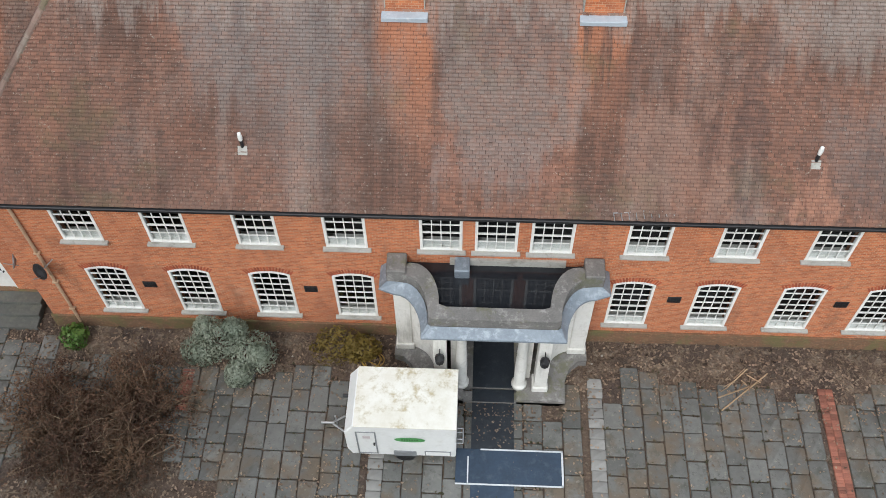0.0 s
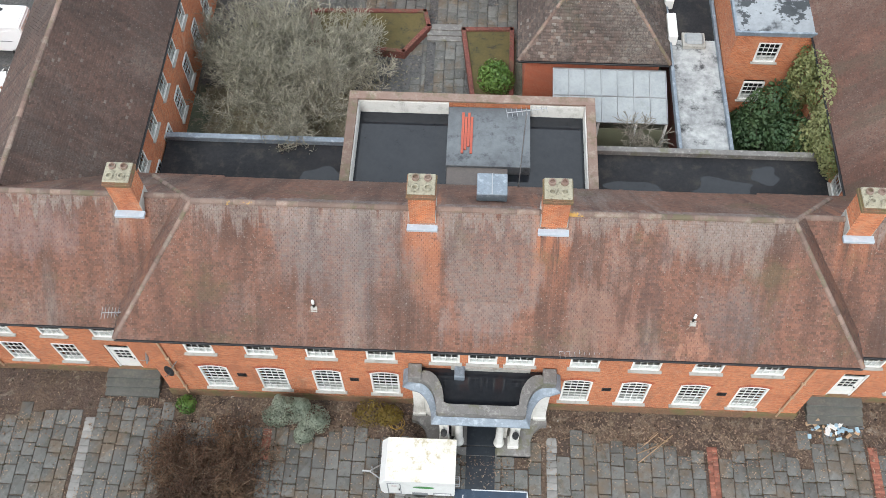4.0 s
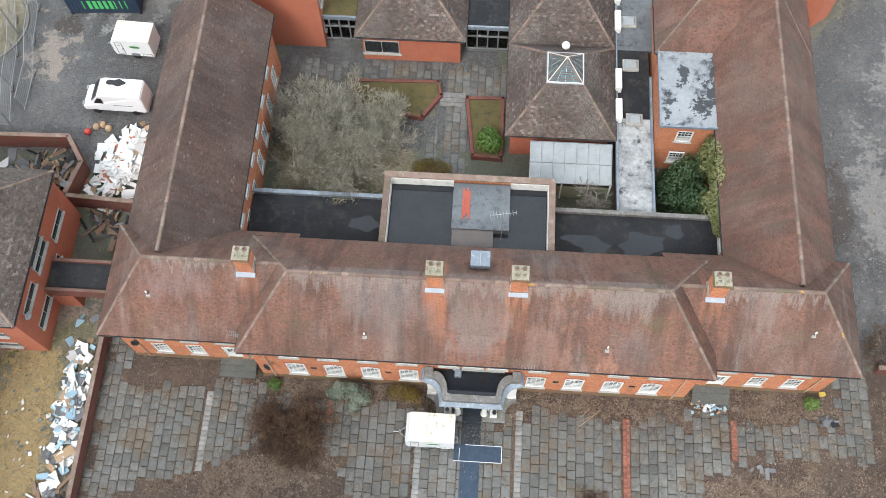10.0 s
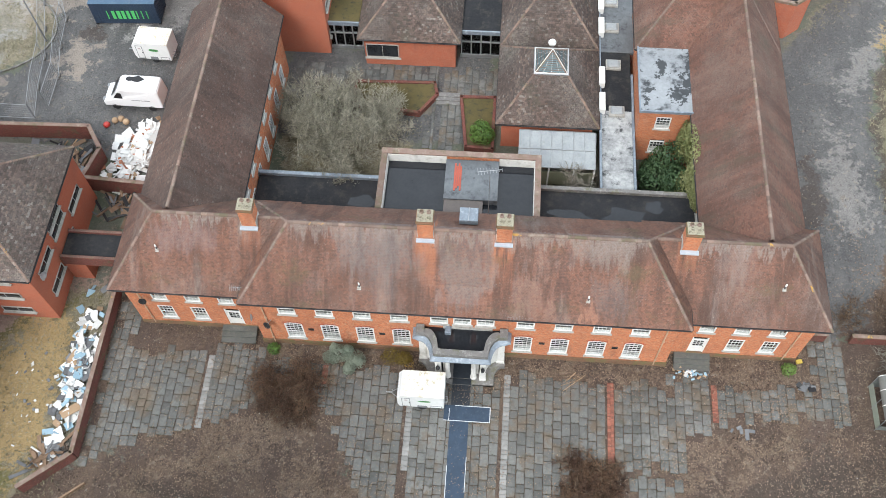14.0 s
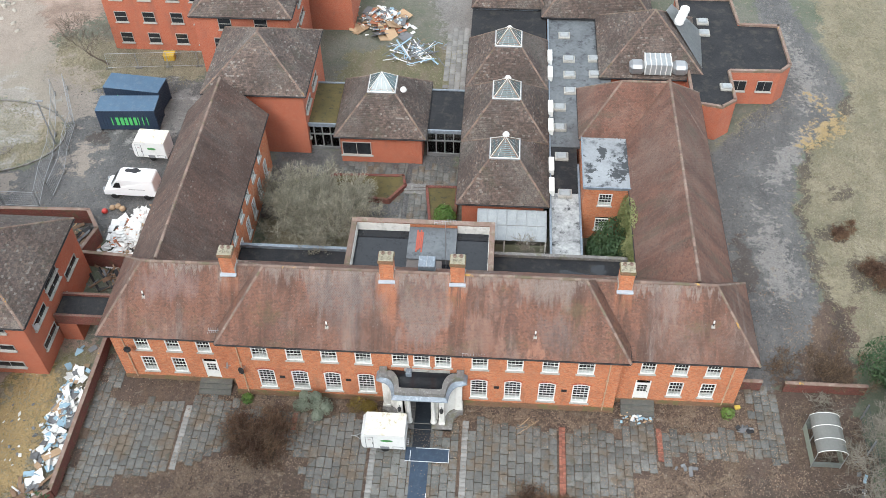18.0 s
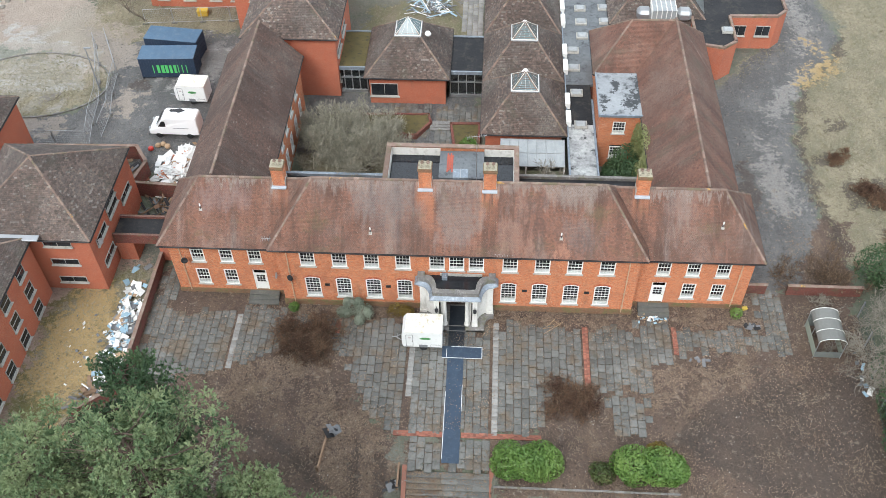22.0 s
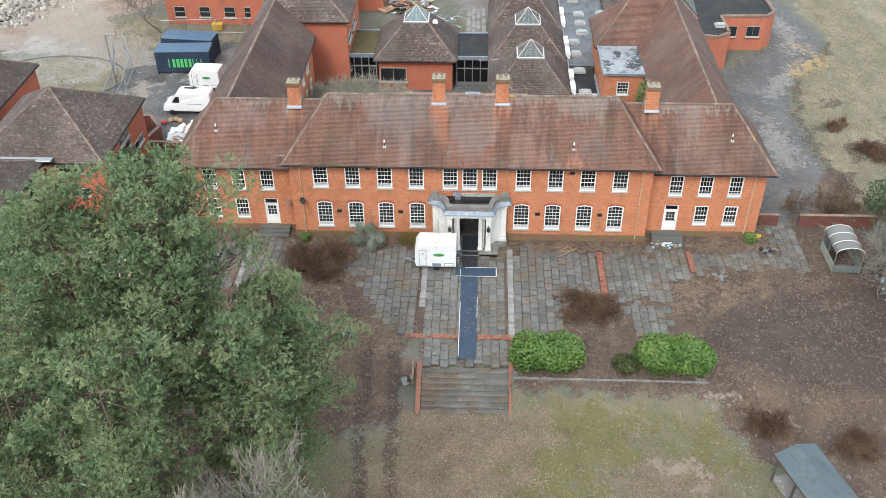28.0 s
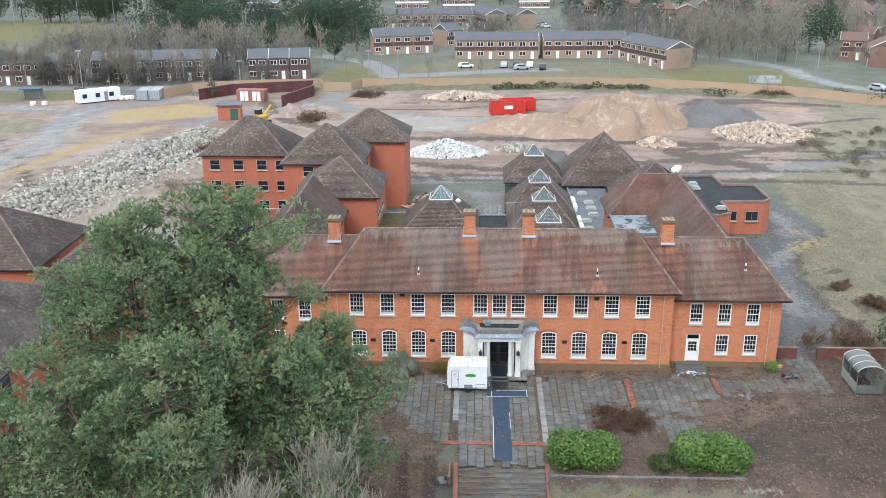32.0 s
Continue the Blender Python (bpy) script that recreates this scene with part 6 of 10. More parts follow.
part("kerb", box(B(), 9.8, 9.98, 12.6, 49.5, 3.0, 3.45, 0.02), LEAD, flat)
part("kerb", box(B(), 12.42, 12.6, 12.6, 24.5, 3.0, 3.45, 0.02), LEAD, flat)
for x, y in ((11.2, 20.6), (11.0, 25.5), (10.9, 29.6), (10.9, 32.6), (12.0, 35.2), (14.6, 35.4), (12.0, 37.8), (14.6, 38.0), (12.0, 40.4), (14.6, 40.6), (11.6, 44.5)):
    r = thing("rooflight", "white-framed domed rooflight on the flat roof", "rooflight", pose(x, y, 3.22), "flat roof rooflights")
    part("kerb", box(B(), -0.62, 0.62, -0.5, 0.5, 0, 0.25, 0.02), STONE, r)
    part("dome", box(B(), -0.52, 0.52, -0.4, 0.4, 0.2, 0.42, 0.12), POLY, r)
for x0, x1, y0, y1, m, nm in ((-14.0, -10.6, 29.0, 35.2, MOSS, "mossy flat roof between brick walls"), (-2.0, 1.6, 28.6, 34.6, FELT, "dark flat roof between pavilions"), (1.6, 9.7, 43.3, 49.0, FELT, "dark flat roof between pavilions")):
    part("link_roof", box(B(), x0, x1, y0, y1, 3.1, 3.3), m, flat, nm)
    part("link_edge", box(B(), x0, x1, y0 - 0.15, y0, 3.0, 3.45, 0.02), LEAD, flat)
    part("link_edge", box(B(), x0, x1, y1, y1 + 0.15, 3.0, 3.45, 0.02), LEAD, flat)
    # Near-black walls: the shade inside the links is put into their colour.
    part("link_wall", box(B(), x0, x1, y0 + 0.3, y1, -0.1, 3.1), INTERIOR_SHADE, flat)
    if y0 < 40:
        b = B()
        for k in range(5):
            xx = x0 + 0.1 + (x1 - x0 - 0.2) * k / 4
            box(b, xx - 0.05, xx + 0.05, y0 - 0.02, y0 + 0.1, 0, 3.0)
        box(b, x0, x1, y0 - 0.02, y0 + 0.1, 1.9, 2.0), box(b, x0, x1, y0 - 0.02, y0 + 0.1, 0, 0.35)
        part("mullion", b, GREY_METAL, flat, "pale mullioned glazing")
        part("link_glass", box(B(), x0, x1, y0 + 0.11, y0 + 0.12, 0.3, 3.0), GLASS, flat)

ver = thing("glazed_veranda", "lean-to veranda with clouded glazed roof panels", "veranda", pose(6.5, 16.8, 0))
for k in range(7):
    x0, x1 = -3.05 + k * 0.87, -3.05 + (k + 1) * 0.87
    for (y0, z0), (y1, z1) in (((-1.5, 2.62), (0.05, 2.9)), ((0.05, 2.9), (1.65, 3.2))):
        b = B()
        b.faces.new([b.verts.new(q) for q in ((x0 + 0.03, y0, z0), (x1 - 0.03, y0, z0), (x1 - 0.03, y1, z1), (x0 + 0.03, y1, z1))])
        part("roof_panel", b, POLY, ver)
for k in range(8):
    x0 = -3.05 + k * 0.87
    part("rafter", cyl(B(), (x0, -1.5, 2.64), (x0, 1.65, 3.22), 0.035, n=5), GREY_METAL, ver, "white glazing rafter")
for y, z in ((-1.5, 2.62), (0.05, 2.91), (1.65, 3.21)):
    part("purlin", cyl(B(), (-3.05, y, z), (3.05, y, z), 0.04, n=5), GREY_METAL, ver)
for k in (-3.0, -0.6, 1.4, 3.0):
    part("post", box(B(), k - 0.06, k + 0.06, -1.5, -1.38, 0, 2.6), WHITE, ver)
part("screen", box(B(), -3.0, 3.0, -1.46, -1.42, 0.2, 2.0), surface("green_screen_glass", (0.24, 0.25, 0.17), (0.18, 0.19, 0.13), 0.3), ver)

# two-storey flat-roofed block on the east wing
fb = thing("flat_roof_block", "two-storey brick block with a peeling felt roof", "extension", pose(0, 0, 0))
w = wall_front(B(), 12.65, 16.9, -0.1, 6.4, 18.4, 0.3, [(13.9, 15.1, 4.3, 5.7), (13.9, 15.1, 1.2, 2.8)])
box(w, 12.65, 12.95, 18.7, 24.6, -0.1, 6.4), box(w, 12.95, 16.9, 24.3, 24.6, -0.1, 6.4)
part("wall", w, BRICK, fb)
# Solid filling behind the windows; its near-black colour stands for room shade.
part("inner_floor", box(B(), 12.95, 16.8, 19.5, 24.3, 0, 6.2), INTERIOR_SHADE, fb)
for z in (1.2, 4.3):
    put_window(fb, WING_LOW, pose(14.5, 18.4, z - 0.05) @ Matrix.Diagonal((1.05, 1, 0.75, 1)))
PEELING = surface("peeling_felt", (0.31, 0.33, 0.345), (0.2, 0.215, 0.23), 0.6, 0.26, 4, (0.03, 0.034, 0.04), 1.0)
add_patch(PEELING, (0.03, 0.034, 0.038), 0.55, 0.52, 0.545, 0.95)
part("roof_felt", box(B(), 12.5, 16.6, 18.25, 24.7, 6.4, 6.55, 0.02), PEELING, fb, "pale roof felt with black peeled patches")
part("roof_edge", box(B(), 12.45, 16.65, 18.2, 18.32, 6.36, 6.62), LEAD, fb)
part("roof_edge", box(B(), 12.45, 12.57, 18.32, 24.75, 6.36, 6.62), LEAD, fb)

# black-roofed block to the north-east
blk = thing("annexe", "single-storey red brick annexe with canted corners and a black felt roof", "building", pose(0, 0, 0))
OUT = [(23.8, 33.0), (26.6, 32.4), (28.1, 33.6), (28.1, 38.2), (33.2, 38.3), (34.4, 39.5), (34.3, 46.3), (30.2, 46.4), (29.9, 51.0), (23.8, 51.0)]
part("wall", prism(B(), OUT, -0.1, 4.0), BRICK_NEW, blk)
part("roof_felt", prism(B(), [(x + (0.12 if x < 25 else -0.2), y + (0.2 if y < 40 else -0.2)) for x, y in OUT], 3.99, 4.03), FELT, blk, "black felt roof with a puddle")
for (x0, y0), (x1, y1) in zip(OUT, OUT[1:] + OUT[:1]):
    d = Vector((x1 - x0, y1 - y0, 0))
    a = math.atan2(d.y, d.x)
    part("parapet", box(B(), -0.05, d.length + 0.05, -0.05, 0.25, 4.0, 4.28, 0.02, Matrix.Translation((x0, y0, 0)) @ Matrix.Rotation(a, 4, "Z")), RIDGE, blk)
for x in (29.3, 31.9):
    put_window(blk, SIMPLE, pose(x, 38.14, 1.7) @ Matrix.Diagonal((0.8, 1, 1, 1)), "white-framed dark window")
for x, y in ((26.2, 44.6), (26.3, 46.6), (27.4, 35.6)):
    r = thing("rooflight", "white-framed domed rooflight on black felt", "rooflight", pose(x, y, 4.02), "annexe rooflights")
    part("kerb", box(B(), -0.62, 0.62, -0.5, 0.5, 0, 0.25, 0.02), STONE, r)
    part("dome", box(B(), -0.52, 0.52, -0.4, 0.4, 0.2, 0.42, 0.12), POLY, r)

# ---- tall blocks to the north-west and west ----
TALL = sash_parts(1.35, 1.35, 1, 2, slim=True)
STRIP_W = sash_parts(2.4, 0.75, 2, 1, slim=True)


def block(x0, x1, y0, y1, ze, za, label, south=(), east=(), m=Matrix(), group="hipped brick blocks", tiles=(0.26, 0.17), east_kit=None):
    """A plain brick block under a pyramid roof; south, east: (along, sill) of its windows."""
    p = thing("brick_block", label, "building", m, group)
    g = 0.35
    part("wall", box(B(), x0 + g, x1 - g, y0 + g, y1 - g, -1.0, ze), BRICK_NEW, p, "plain orange-red brick wall")
    w, d = x1 - x0, y1 - y0
    if w >= d:
        hip_roof(p, x0, x1, y0, y1, ze, za, "x", d / 2, d / 2, TILE_GREY, *tiles)
    else:
        hip_roof(p, x0, x1, y0, y1, ze, za, "y", w / 2, w / 2, TILE_GREY, *tiles)
    for kit, spots, mm in ((TALL, south, lambda a, z: pose(a, y0 + g - 0.06, z)), (east_kit or STRIP_W, east, lambda a, z: pose(x1 - g + 0.06, a, z, 0, 0, 90))):
        for a, z in spots:
            wdw = put_window(p, kit, mm(a, z), "pale-framed dark window")
    return p


block(-23.2, -13.2, 28.0, 38.6, 7.4, 11.0, "two-storey brick block with a steep brown tiled pyramid roof", (), [(30, 1.5), (30, 4.6), (33.5, 4.6)])
block(-26.7, -16.2, 38.4, 48.6, 8.7, 12.8, "three-storey brick block with a pyramid roof", [(-23.2, 7.0), (-19.5, 7.0), (-24, 4.6)], [(41, 5), (44, 5), (41, 2), (44, 7)])
block(-38.6, -26.6, 44.0, 54.5, 8.4, 12.6, "three-storey brick block with broken windows", [(x, z) for z in (0.9, 3.6, 6.4) for x in (-36.6, -33.5, -30.4, -27.9)])
block(-22.4, -11.6, 48.7, 58.6, 9.2, 12.8, "tall blank brick block with a hipped roof")
pA = block(-41.8, -30.3, 0.6, 12.2, 6.6, 10.6, "three-storey brick wing with a brown tiled pyramid roof", (), [(3.2, 4.4), (3.2, 1.8), (6.4, 4.4), (6.4, 5.4), (6.4, 1.8), (9.4, 3.2)])
for x, z in ((-38.3, 5.5), (-36.9, 3.2), (-35.6, 0.9)):
    put_window(pA, STRIP_W, pose(-33.4, 0.89, z))
pB = block(-50.0, -35.2, -20.0, 0.8, 6.8, 10.8, "three-storey brick block with rows of pale-framed windows", (), [(y, z) for z in (0.4, 2.7, 5.0) for y in (-2.2, -5.4, -8.6, -11.8, -15.0)], Matrix.Translation((0, 0, 0)), east_kit=TALL)
block(-58, -43, 6, 19, 6.6, 11, "brick block with a brown tiled roof beside the yard")
dish(-30.62, 2.0, 5.3, 70, "grey satellite dish on the corner of the brick wing", GREY_METAL)
lead = thing("lead_gutter", "pale lead valley gutter between two roofs", "gutter", pose(-37, 0.4, 7.0))
part("sheet", box(B(), -3.0, 2.6, -0.35, 0.3, 0, 0.12, 0.03), GREY_METAL, lead)
lk = thing("link_bridge", "flat-roofed covered passage joining two buildings", "passage", pose(-27.3, 5.7, 0))
part("roof_felt", box(B(), -3.2, 3.0, -1.0, 1.0, 2.9, 3.05), FELT, lk)
part("parapet", box(B(), -3.2, 3.0, -1.25, -1.0, 2.2, 3.3, 0.02), BRICK_DARK, lk)
part("parapet", box(B(), -3.2, 3.0, 1.0, 1.25, 2.2, 3.3, 0.02), BRICK_DARK, lk)
part("pier", box(B(), 0.6, 3.0, -1.2, 1.2, -0.1, 2.2), BRICK_NEW, lk)
part("pier", box(B(), -3.2, -1.6, -1.2, 1.2, -0.1, 2.2), BRICK_NEW, lk)


# ---- free-standing walls ----
def wall_run(name, pts2, h, thick, label, mat=BRICK_DARK, cap=RIDGE, z0=-0.1):
    t = thing(name, label, "wall", pose(0, 0, 0))
    for (x0, y0), (x1, y1) in zip(pts2, pts2[1:]):
        d = Vector((x1 - x0, y1 - y0, 0))
        m = Matrix.Translation((x0, y0, 0)) @ Matrix.Rotation(math.atan2(d.y, d.x), 4, "Z")
        part("wall", box(B(), 0, d.length, -thick / 2, thick / 2, z0, h, m=m), mat, t)
        part("coping", box(B(), -0.06, d.length + 0.06, -thick / 2 - 0.04, thick / 2 + 0.04, h, h + 0.07, 0.015, m), cap, t)
    return t


wall_run("garden_wall", [(-26.6, 4.4), (-26.5, -9.6), (-29.6, -12.2)], 1.15, 0.24, "long dark brick garden wall beside the terrace")
wall_run("yard_wall", [(-47, 17.4), (-32.4, 17.8), (-30.9, 15.6), (-31.6, 12.7), (-26.0, 12.4)], 1.7, 0.26, "dark red brick yard wall with a raked corner")
wall_run("garden_wall", [(24.4, 2.9), (26.5, 2.9)], 1.05, 0.24, "short stained brick wall by the path")
wall_run("garden_wall", [(28.3, 2.9), (34.6, 2.9)], 1.05, 0.24, "stained brick wall behind the shelter")

SHELTER_POLY = surface("dirty_clear_sheet", (0.17, 0.185, 0.175), (0.11, 0.125, 0.12), 0.4, 1.0, 6, (0.26, 0.28, 0.26), 0.4)
# ---- shelter ----
sh = thing("smoking_shelter", "small metal shelter with a barrel-vaulted clear roof", "shelter", pose(30.3, -2.2, 0) @ Matrix.Diagonal((0.86, 1.0, 1.0, 1.0)))
for x in (-1.25, 1.25):
    for y in (-1.6, 0, 1.6):
        part("post", cyl(B(), (x, y, 0), (x, y, 1.95), 0.035, n=6), GREY_METAL, sh, "pale tube post")
for y in (-1.6, -0.55, 0.55, 1.6):
    v, q = tubes([[((-1.3 * math.cos(a), y, 1.95 + 0.62 * math.sin(a)), 0.028) for a in np.linspace(0, math.pi, 13)]], 6)
    quads_mesh("roof_hoop", v, q, WHITE, sh)
b = B()
pr = [(-1.28 * math.cos(a), 1.94 + 0.6 * math.sin(a)) for a in np.linspace(0, math.pi, 11)]
for p, q in zip(pr, pr[1:]):
    b.faces.new([b.verts.new(c) for c in ((p[0], -1.6, p[1]), (q[0], -1.6, q[1]), (q[0], 1.6, q[1]), (p[0], 1.6, p[1]))])
part("roof_sheet", b, surface("smoked_sheet", (0.12, 0.122, 0.112), (0.16, 0.162, 0.15), 0.4), sh, "smoked barrel-vault sheet")
for x in (-1.25, 1.25):
    part("side_panel", box(B(), x - 0.01, x + 0.01, -1.55, 1.55, 0.15, 1.0), surface("frosted_panel", (0.33, 0.37, 0.31), (0.27, 0.31, 0.25), 0.4), sh)
part("end_panel", box(B(), -1.2, 1.2, -1.62, -1.6, 0.12, 0.85), SHELTER_POLY, sh)
part("end_panel", box(B(), -1.2, 1.2, 1.6, 1.62, 0.12, 1.8), SHELTER_POLY, sh)

# ---- low shed roof in the garden ----
POST = surface("dark_stained_post", (0.10, 0.085, 0.075), (0.07, 0.06, 0.052), 0.85)
ob = thing("garden_shelter", "open garden shelter with a grey felt roof on timber posts", "shelter", pose(22.2, -26.3, -1.4, 0, 0, 18))
SHED_FELT = surface("grey_green_felt", (0.20, 0.255, 0.28), (0.15, 0.195, 0.22), 0.75, 0.7, 5, (0.10, 0.12, 0.12), 0.5)
for s in (-1, 1):
    b = B()
    b.faces.new([b.verts.new(c) for c in ((0, -3.3, 2.75), (s * 1.5, -3.3, 2.3), (s * 1.5, 3.3, 2.3), (0, 3.3, 2.75))][:: s])
    bmesh.ops.solidify(b, geom=list(b.faces), thickness=0.06)
    part("roof_slope", b, SHED_FELT, ob, "grey felt roof slope")
    part("fascia", box(B(), *sorted((s * 1.49, s * 1.53)), -3.3, 3.3, 2.16, 2.3, 0.005), POST, ob)
for x in (-1.38, 1.38):
    for y in (-3.0, -1.0, 1.0, 3.0):
        part("post", box(B(), x - 0.06, x + 0.06, y - 0.06, y + 0.06, 0, 2.32), POST, ob)
part("floor_slab", box(B(), -1.3, 1.5, -3.2, 3.2, -0.1, 0.05, 0.02), COPING, ob)
part("bench", box(B(), 0.7, 1.2, -2.6, 2.4, 0.38, 0.46, 0.01), POST, ob)
for y in (-2.4, 0, 2.2):
    part("bench_leg", box(B(), 0.75, 1.15, y - 0.05, y + 0.05, 0.05, 0.38), POST, ob)
dr = thing("dark_bin", "black plastic bin lying by the garden shelter", "bin", pose(20.9, -27.0, -1.1, 0, 90, 60))
part("shell", lathe(B(), [(0.2, -0.35), (0.24, -0.3), (0.28, 0.35), (0.25, 0.36), (0.2, -0.25)], 14), BLACK, dr)


# ---- terrace paving ----
SLAB = surface("paving_slab", (0.15, 0.148, 0.138), (0.088, 0.09, 0.084), 0.75, 0.22, 4, (0.145, 0.115, 0.08), 0.75, each=0.24)
SLAB_JOIN = surface("paving_slab_rest", (0.15, 0.148, 0.138), (0.088, 0.09, 0.084), 0.75, 0.22, 4, (0.145, 0.115, 0.08), 0.75, island=0.24)
for m in (SLAB, SLAB_JOIN):
    add_patch(m, (0.12, 0.09, 0.062), 0.5, 0.5, 0.62, 0.75)
    add_patch(m, (0.055, 0.058, 0.045), 1.7, 0.53, 0.66, 0.6)
    add_patch(m, (0.25, 0.235, 0.2), 6.0, 0.58, 0.68, 0.6)
    add_patch(m, (0.05, 0.048, 0.043), 9.0, 0.56, 0.66, 0.6)
STRIP = surface("pale_paver", (0.26, 0.255, 0.24), (0.20, 0.195, 0.185), 0.8, 0.8, 7, island=0.2)
PAVER = surface("red_paving_brick", (0.28, 0.105, 0.068), (0.20, 0.078, 0.055), 0.85, 1.0, 9, (0.13, 0.075, 0.055), 0.6, each=0.35)
skip = [(-18.68, -18.22), (-3.73, -3.27), (3.17, 3.63), (10.56, 11.08), (18.05, 18.42)]


def slab_rows(poly, seed, pitch=0.62):
    """Slabs laid in columns along y with broken joints: rows of x0, x1, y0, y1."""
    r = np.random.default_rng(seed)
    p = np.array(poly)
    x, out = p[:, 0].min(), []
    while x < p[:, 0].max():
        w = pitch
        for a, b in skip:
            if x < b and x + w > a:
                if a - x > 0.25:
                    w = a - x
                else:
                    x, w = b, pitch
        y = p[:, 1].min() - r.random() * 0.9
        while y < p[:, 1].max():
            h = r.choice([0.62, 0.92, 0.92, 0.75])
            out.append((x, x + w, y, y + h))
            y += h
        x += w
    out = np.array(out)
    mid = np.stack([(out[:, 0] + out[:, 1]) / 2, (out[:, 2] + out[:, 3]) / 2], 1)
    d = outside_by(poly, mid)
    return out[(d < 0.05) & ((d < -0.5) | (r.random(len(d)) < 0.75))]


terrace = thing("terrace_pavement", "worn grey stone terrace paving with mossy joints", "paving", pose(0, 0, 0), kind="structure")
cells = np.concatenate([slab_rows(TERRACE, 3), slab_rows(UPPER, 4), slab_rows(ISLAND, 5)])
midx, midy = cells[:, :2].mean(1), cells[:, 2:].mean(1)
near_cell = (midx > -7.5) & (midx < 8.6) & (midy > -8.2)
g = 0.019


def slab_verts(c, dz, r, cut=0.035):
    """A worn slab: an eight-cornered outline with rounded-off corners and a soft upper edge."""
    x0, x1, y0, y1 = c[0] + g, c[1] - g, c[2] + g, c[3] - g
    k = min(cut, (x1 - x0) * 0.2, (y1 - y0) * 0.2) * r.uniform(0.5, 1.2, 4)
    ring = [(x0 + k[0], y0), (x1 - k[1], y0), (x1, y0 + k[1]), (x1, y1 - k[2]), (x1 - k[2], y1), (x0 + k[3], y1), (x0, y1 - k[3]), (x0, y0 + k[0])]
    j = r.normal(0, 0.008, (8, 2))
    top = [(x + a, y + b) for (x, y), (a, b) in zip(ring, j)]
    mx, my, tz = (x0 + x1) / 2, (y0 + y1) / 2, 0.04 + dz
    inner = [(x + 0.022 * np.sign(mx - x), y + 0.022 * np.sign(my - y)) for x, y in top]
    tilt = r.normal(0, 0.012, 2)
    return [(x, y, -0.06) for x, y in top] + [(x, y, tz - 0.016) for x, y in top] + [(x, y, tz + tilt[0] * (x - mx) + tilt[1] * (y - my)) for x, y in inner]


SQ = [(16, 17, 18, 19), (16, 19, 20, 23), (20, 21, 22, 23)] + [(a + i, a + (i + 1) % 8, a + 8 + (i + 1) % 8, a + 8 + i) for a in (0, 8) for i in range(8)]
sr = np.random.default_rng(11)
rest_v, rest_q = [], []
slab_meshes = {}
for c, nearby in zip(cells, near_cell):
    dz = sr.normal(0, 0.006)
    if nearby:
        key = (round(c[1] - c[0], 2), round(c[3] - c[2], 2), int(sr.integers(3)))
        if key not in slab_meshes:
            me = bpy.data.meshes.new("paving_slab")
            me.from_pydata(slab_verts((-key[0] / 2, key[0] / 2, -key[1] / 2, key[1] / 2), 0, sr), [], SQ)
            me.materials.append(SLAB)
            slab_meshes[key] = me
        o = new("paving_slab", slab_meshes[key])
        o.location, o.parent = ((c[0] + c[1]) / 2, (c[2] + c[3]) / 2, dz), terrace
    else:
        n0 = len(rest_v)
        rest_v += slab_verts(c, dz, sr)
        rest_q += [tuple(n0 + i for i in q) for q in SQ]
o = quads_mesh("paving_slabs", rest_v, rest_q, SLAB_JOIN, terrace)
o["kind"] = "stuff"
rest_v, rest_q = [], []
for x, y0, y1 in ((-18.45, -1.3, -6.6), (-3.5, -1.6, -8.6), (3.4, -1.4, -11.9)):
    y = y0
    while y > y1:
        n0 = len(rest_v)
        rest_v += slab_verts((x - 0.255, x + 0.255, y - 0.36, y + 0.02), sr.normal(0.004, 0.004), sr, 0.03)
        rest_q += [tuple(n0 + i for i in q) for q in SQ]
        y -= 0.35
o = quads_mesh("pale_pavers", rest_v, rest_q, STRIP, terrace)
o["kind"] = "stuff"
for poly, seed, mat, nm, lab in (([(-16.4, 22.2), (-4.8, 22.2), (-4.6, 14.0), (-1.4, 14.0), (-1.2, 22.2), (1.4, 22.2), (1.4, 27.0), (-16.4, 27.0)], 6, SLAB_JOIN, "courtyard_pavement", "dark worn slabs paving the courtyard"), ([(-1.2, 35.6), (1.5, 35.6), (1.5, 50), (-0.8, 50)], 7, STRIP, "rear_pavement", "pale slab path beside the pavilions")):
    rest_v, rest_q = [], []
    for c in slab_rows(poly, seed):
        n0 = len(rest_v)
        rest_v += slab_verts(c, sr.normal(-0.01, 0.006), sr)
        rest_q += [tuple(n0 + i for i in q) for q in SQ]
    o = quads_mesh(nm, rest_v, rest_q, mat)
    tagged(o, lab, "paving", kind="structure")
BR = bpy.data.meshes.new("brick")
BR.from_pydata(slab_verts((-0.138, 0.138, -0.08, 0.08), 0.006, sr, 0.01), [], SQ)
BR.materials.append(PAVER)


def brick_strip(x0, x1, y0, y1, label, turn=False, z=0.0):
    t = thing("brick_strip", label, "paving", pose((x0 + x1) / 2, (y0 + y1) / 2, z), "red brick strips")
    nx_, ny_ = max(1, round((x1 - x0) / (0.11 if turn else 0.225))), max(1, round((y1 - y0) / (0.225 if turn else 0.11)))
    for i in range(nx_):
        for j in range(ny_):
            o = new("brick", BR)
            o.parent = t
            o.location = ((i + 0.5) * (x1 - x0) / nx_ - (x1 - x0) / 2, (j + 0.5) * (y1 - y0) / ny_ - (y1 - y0) / 2, sr.normal(0, 0.004))
            if turn:
                o.rotation_euler = (0, 0, math.pi / 2)


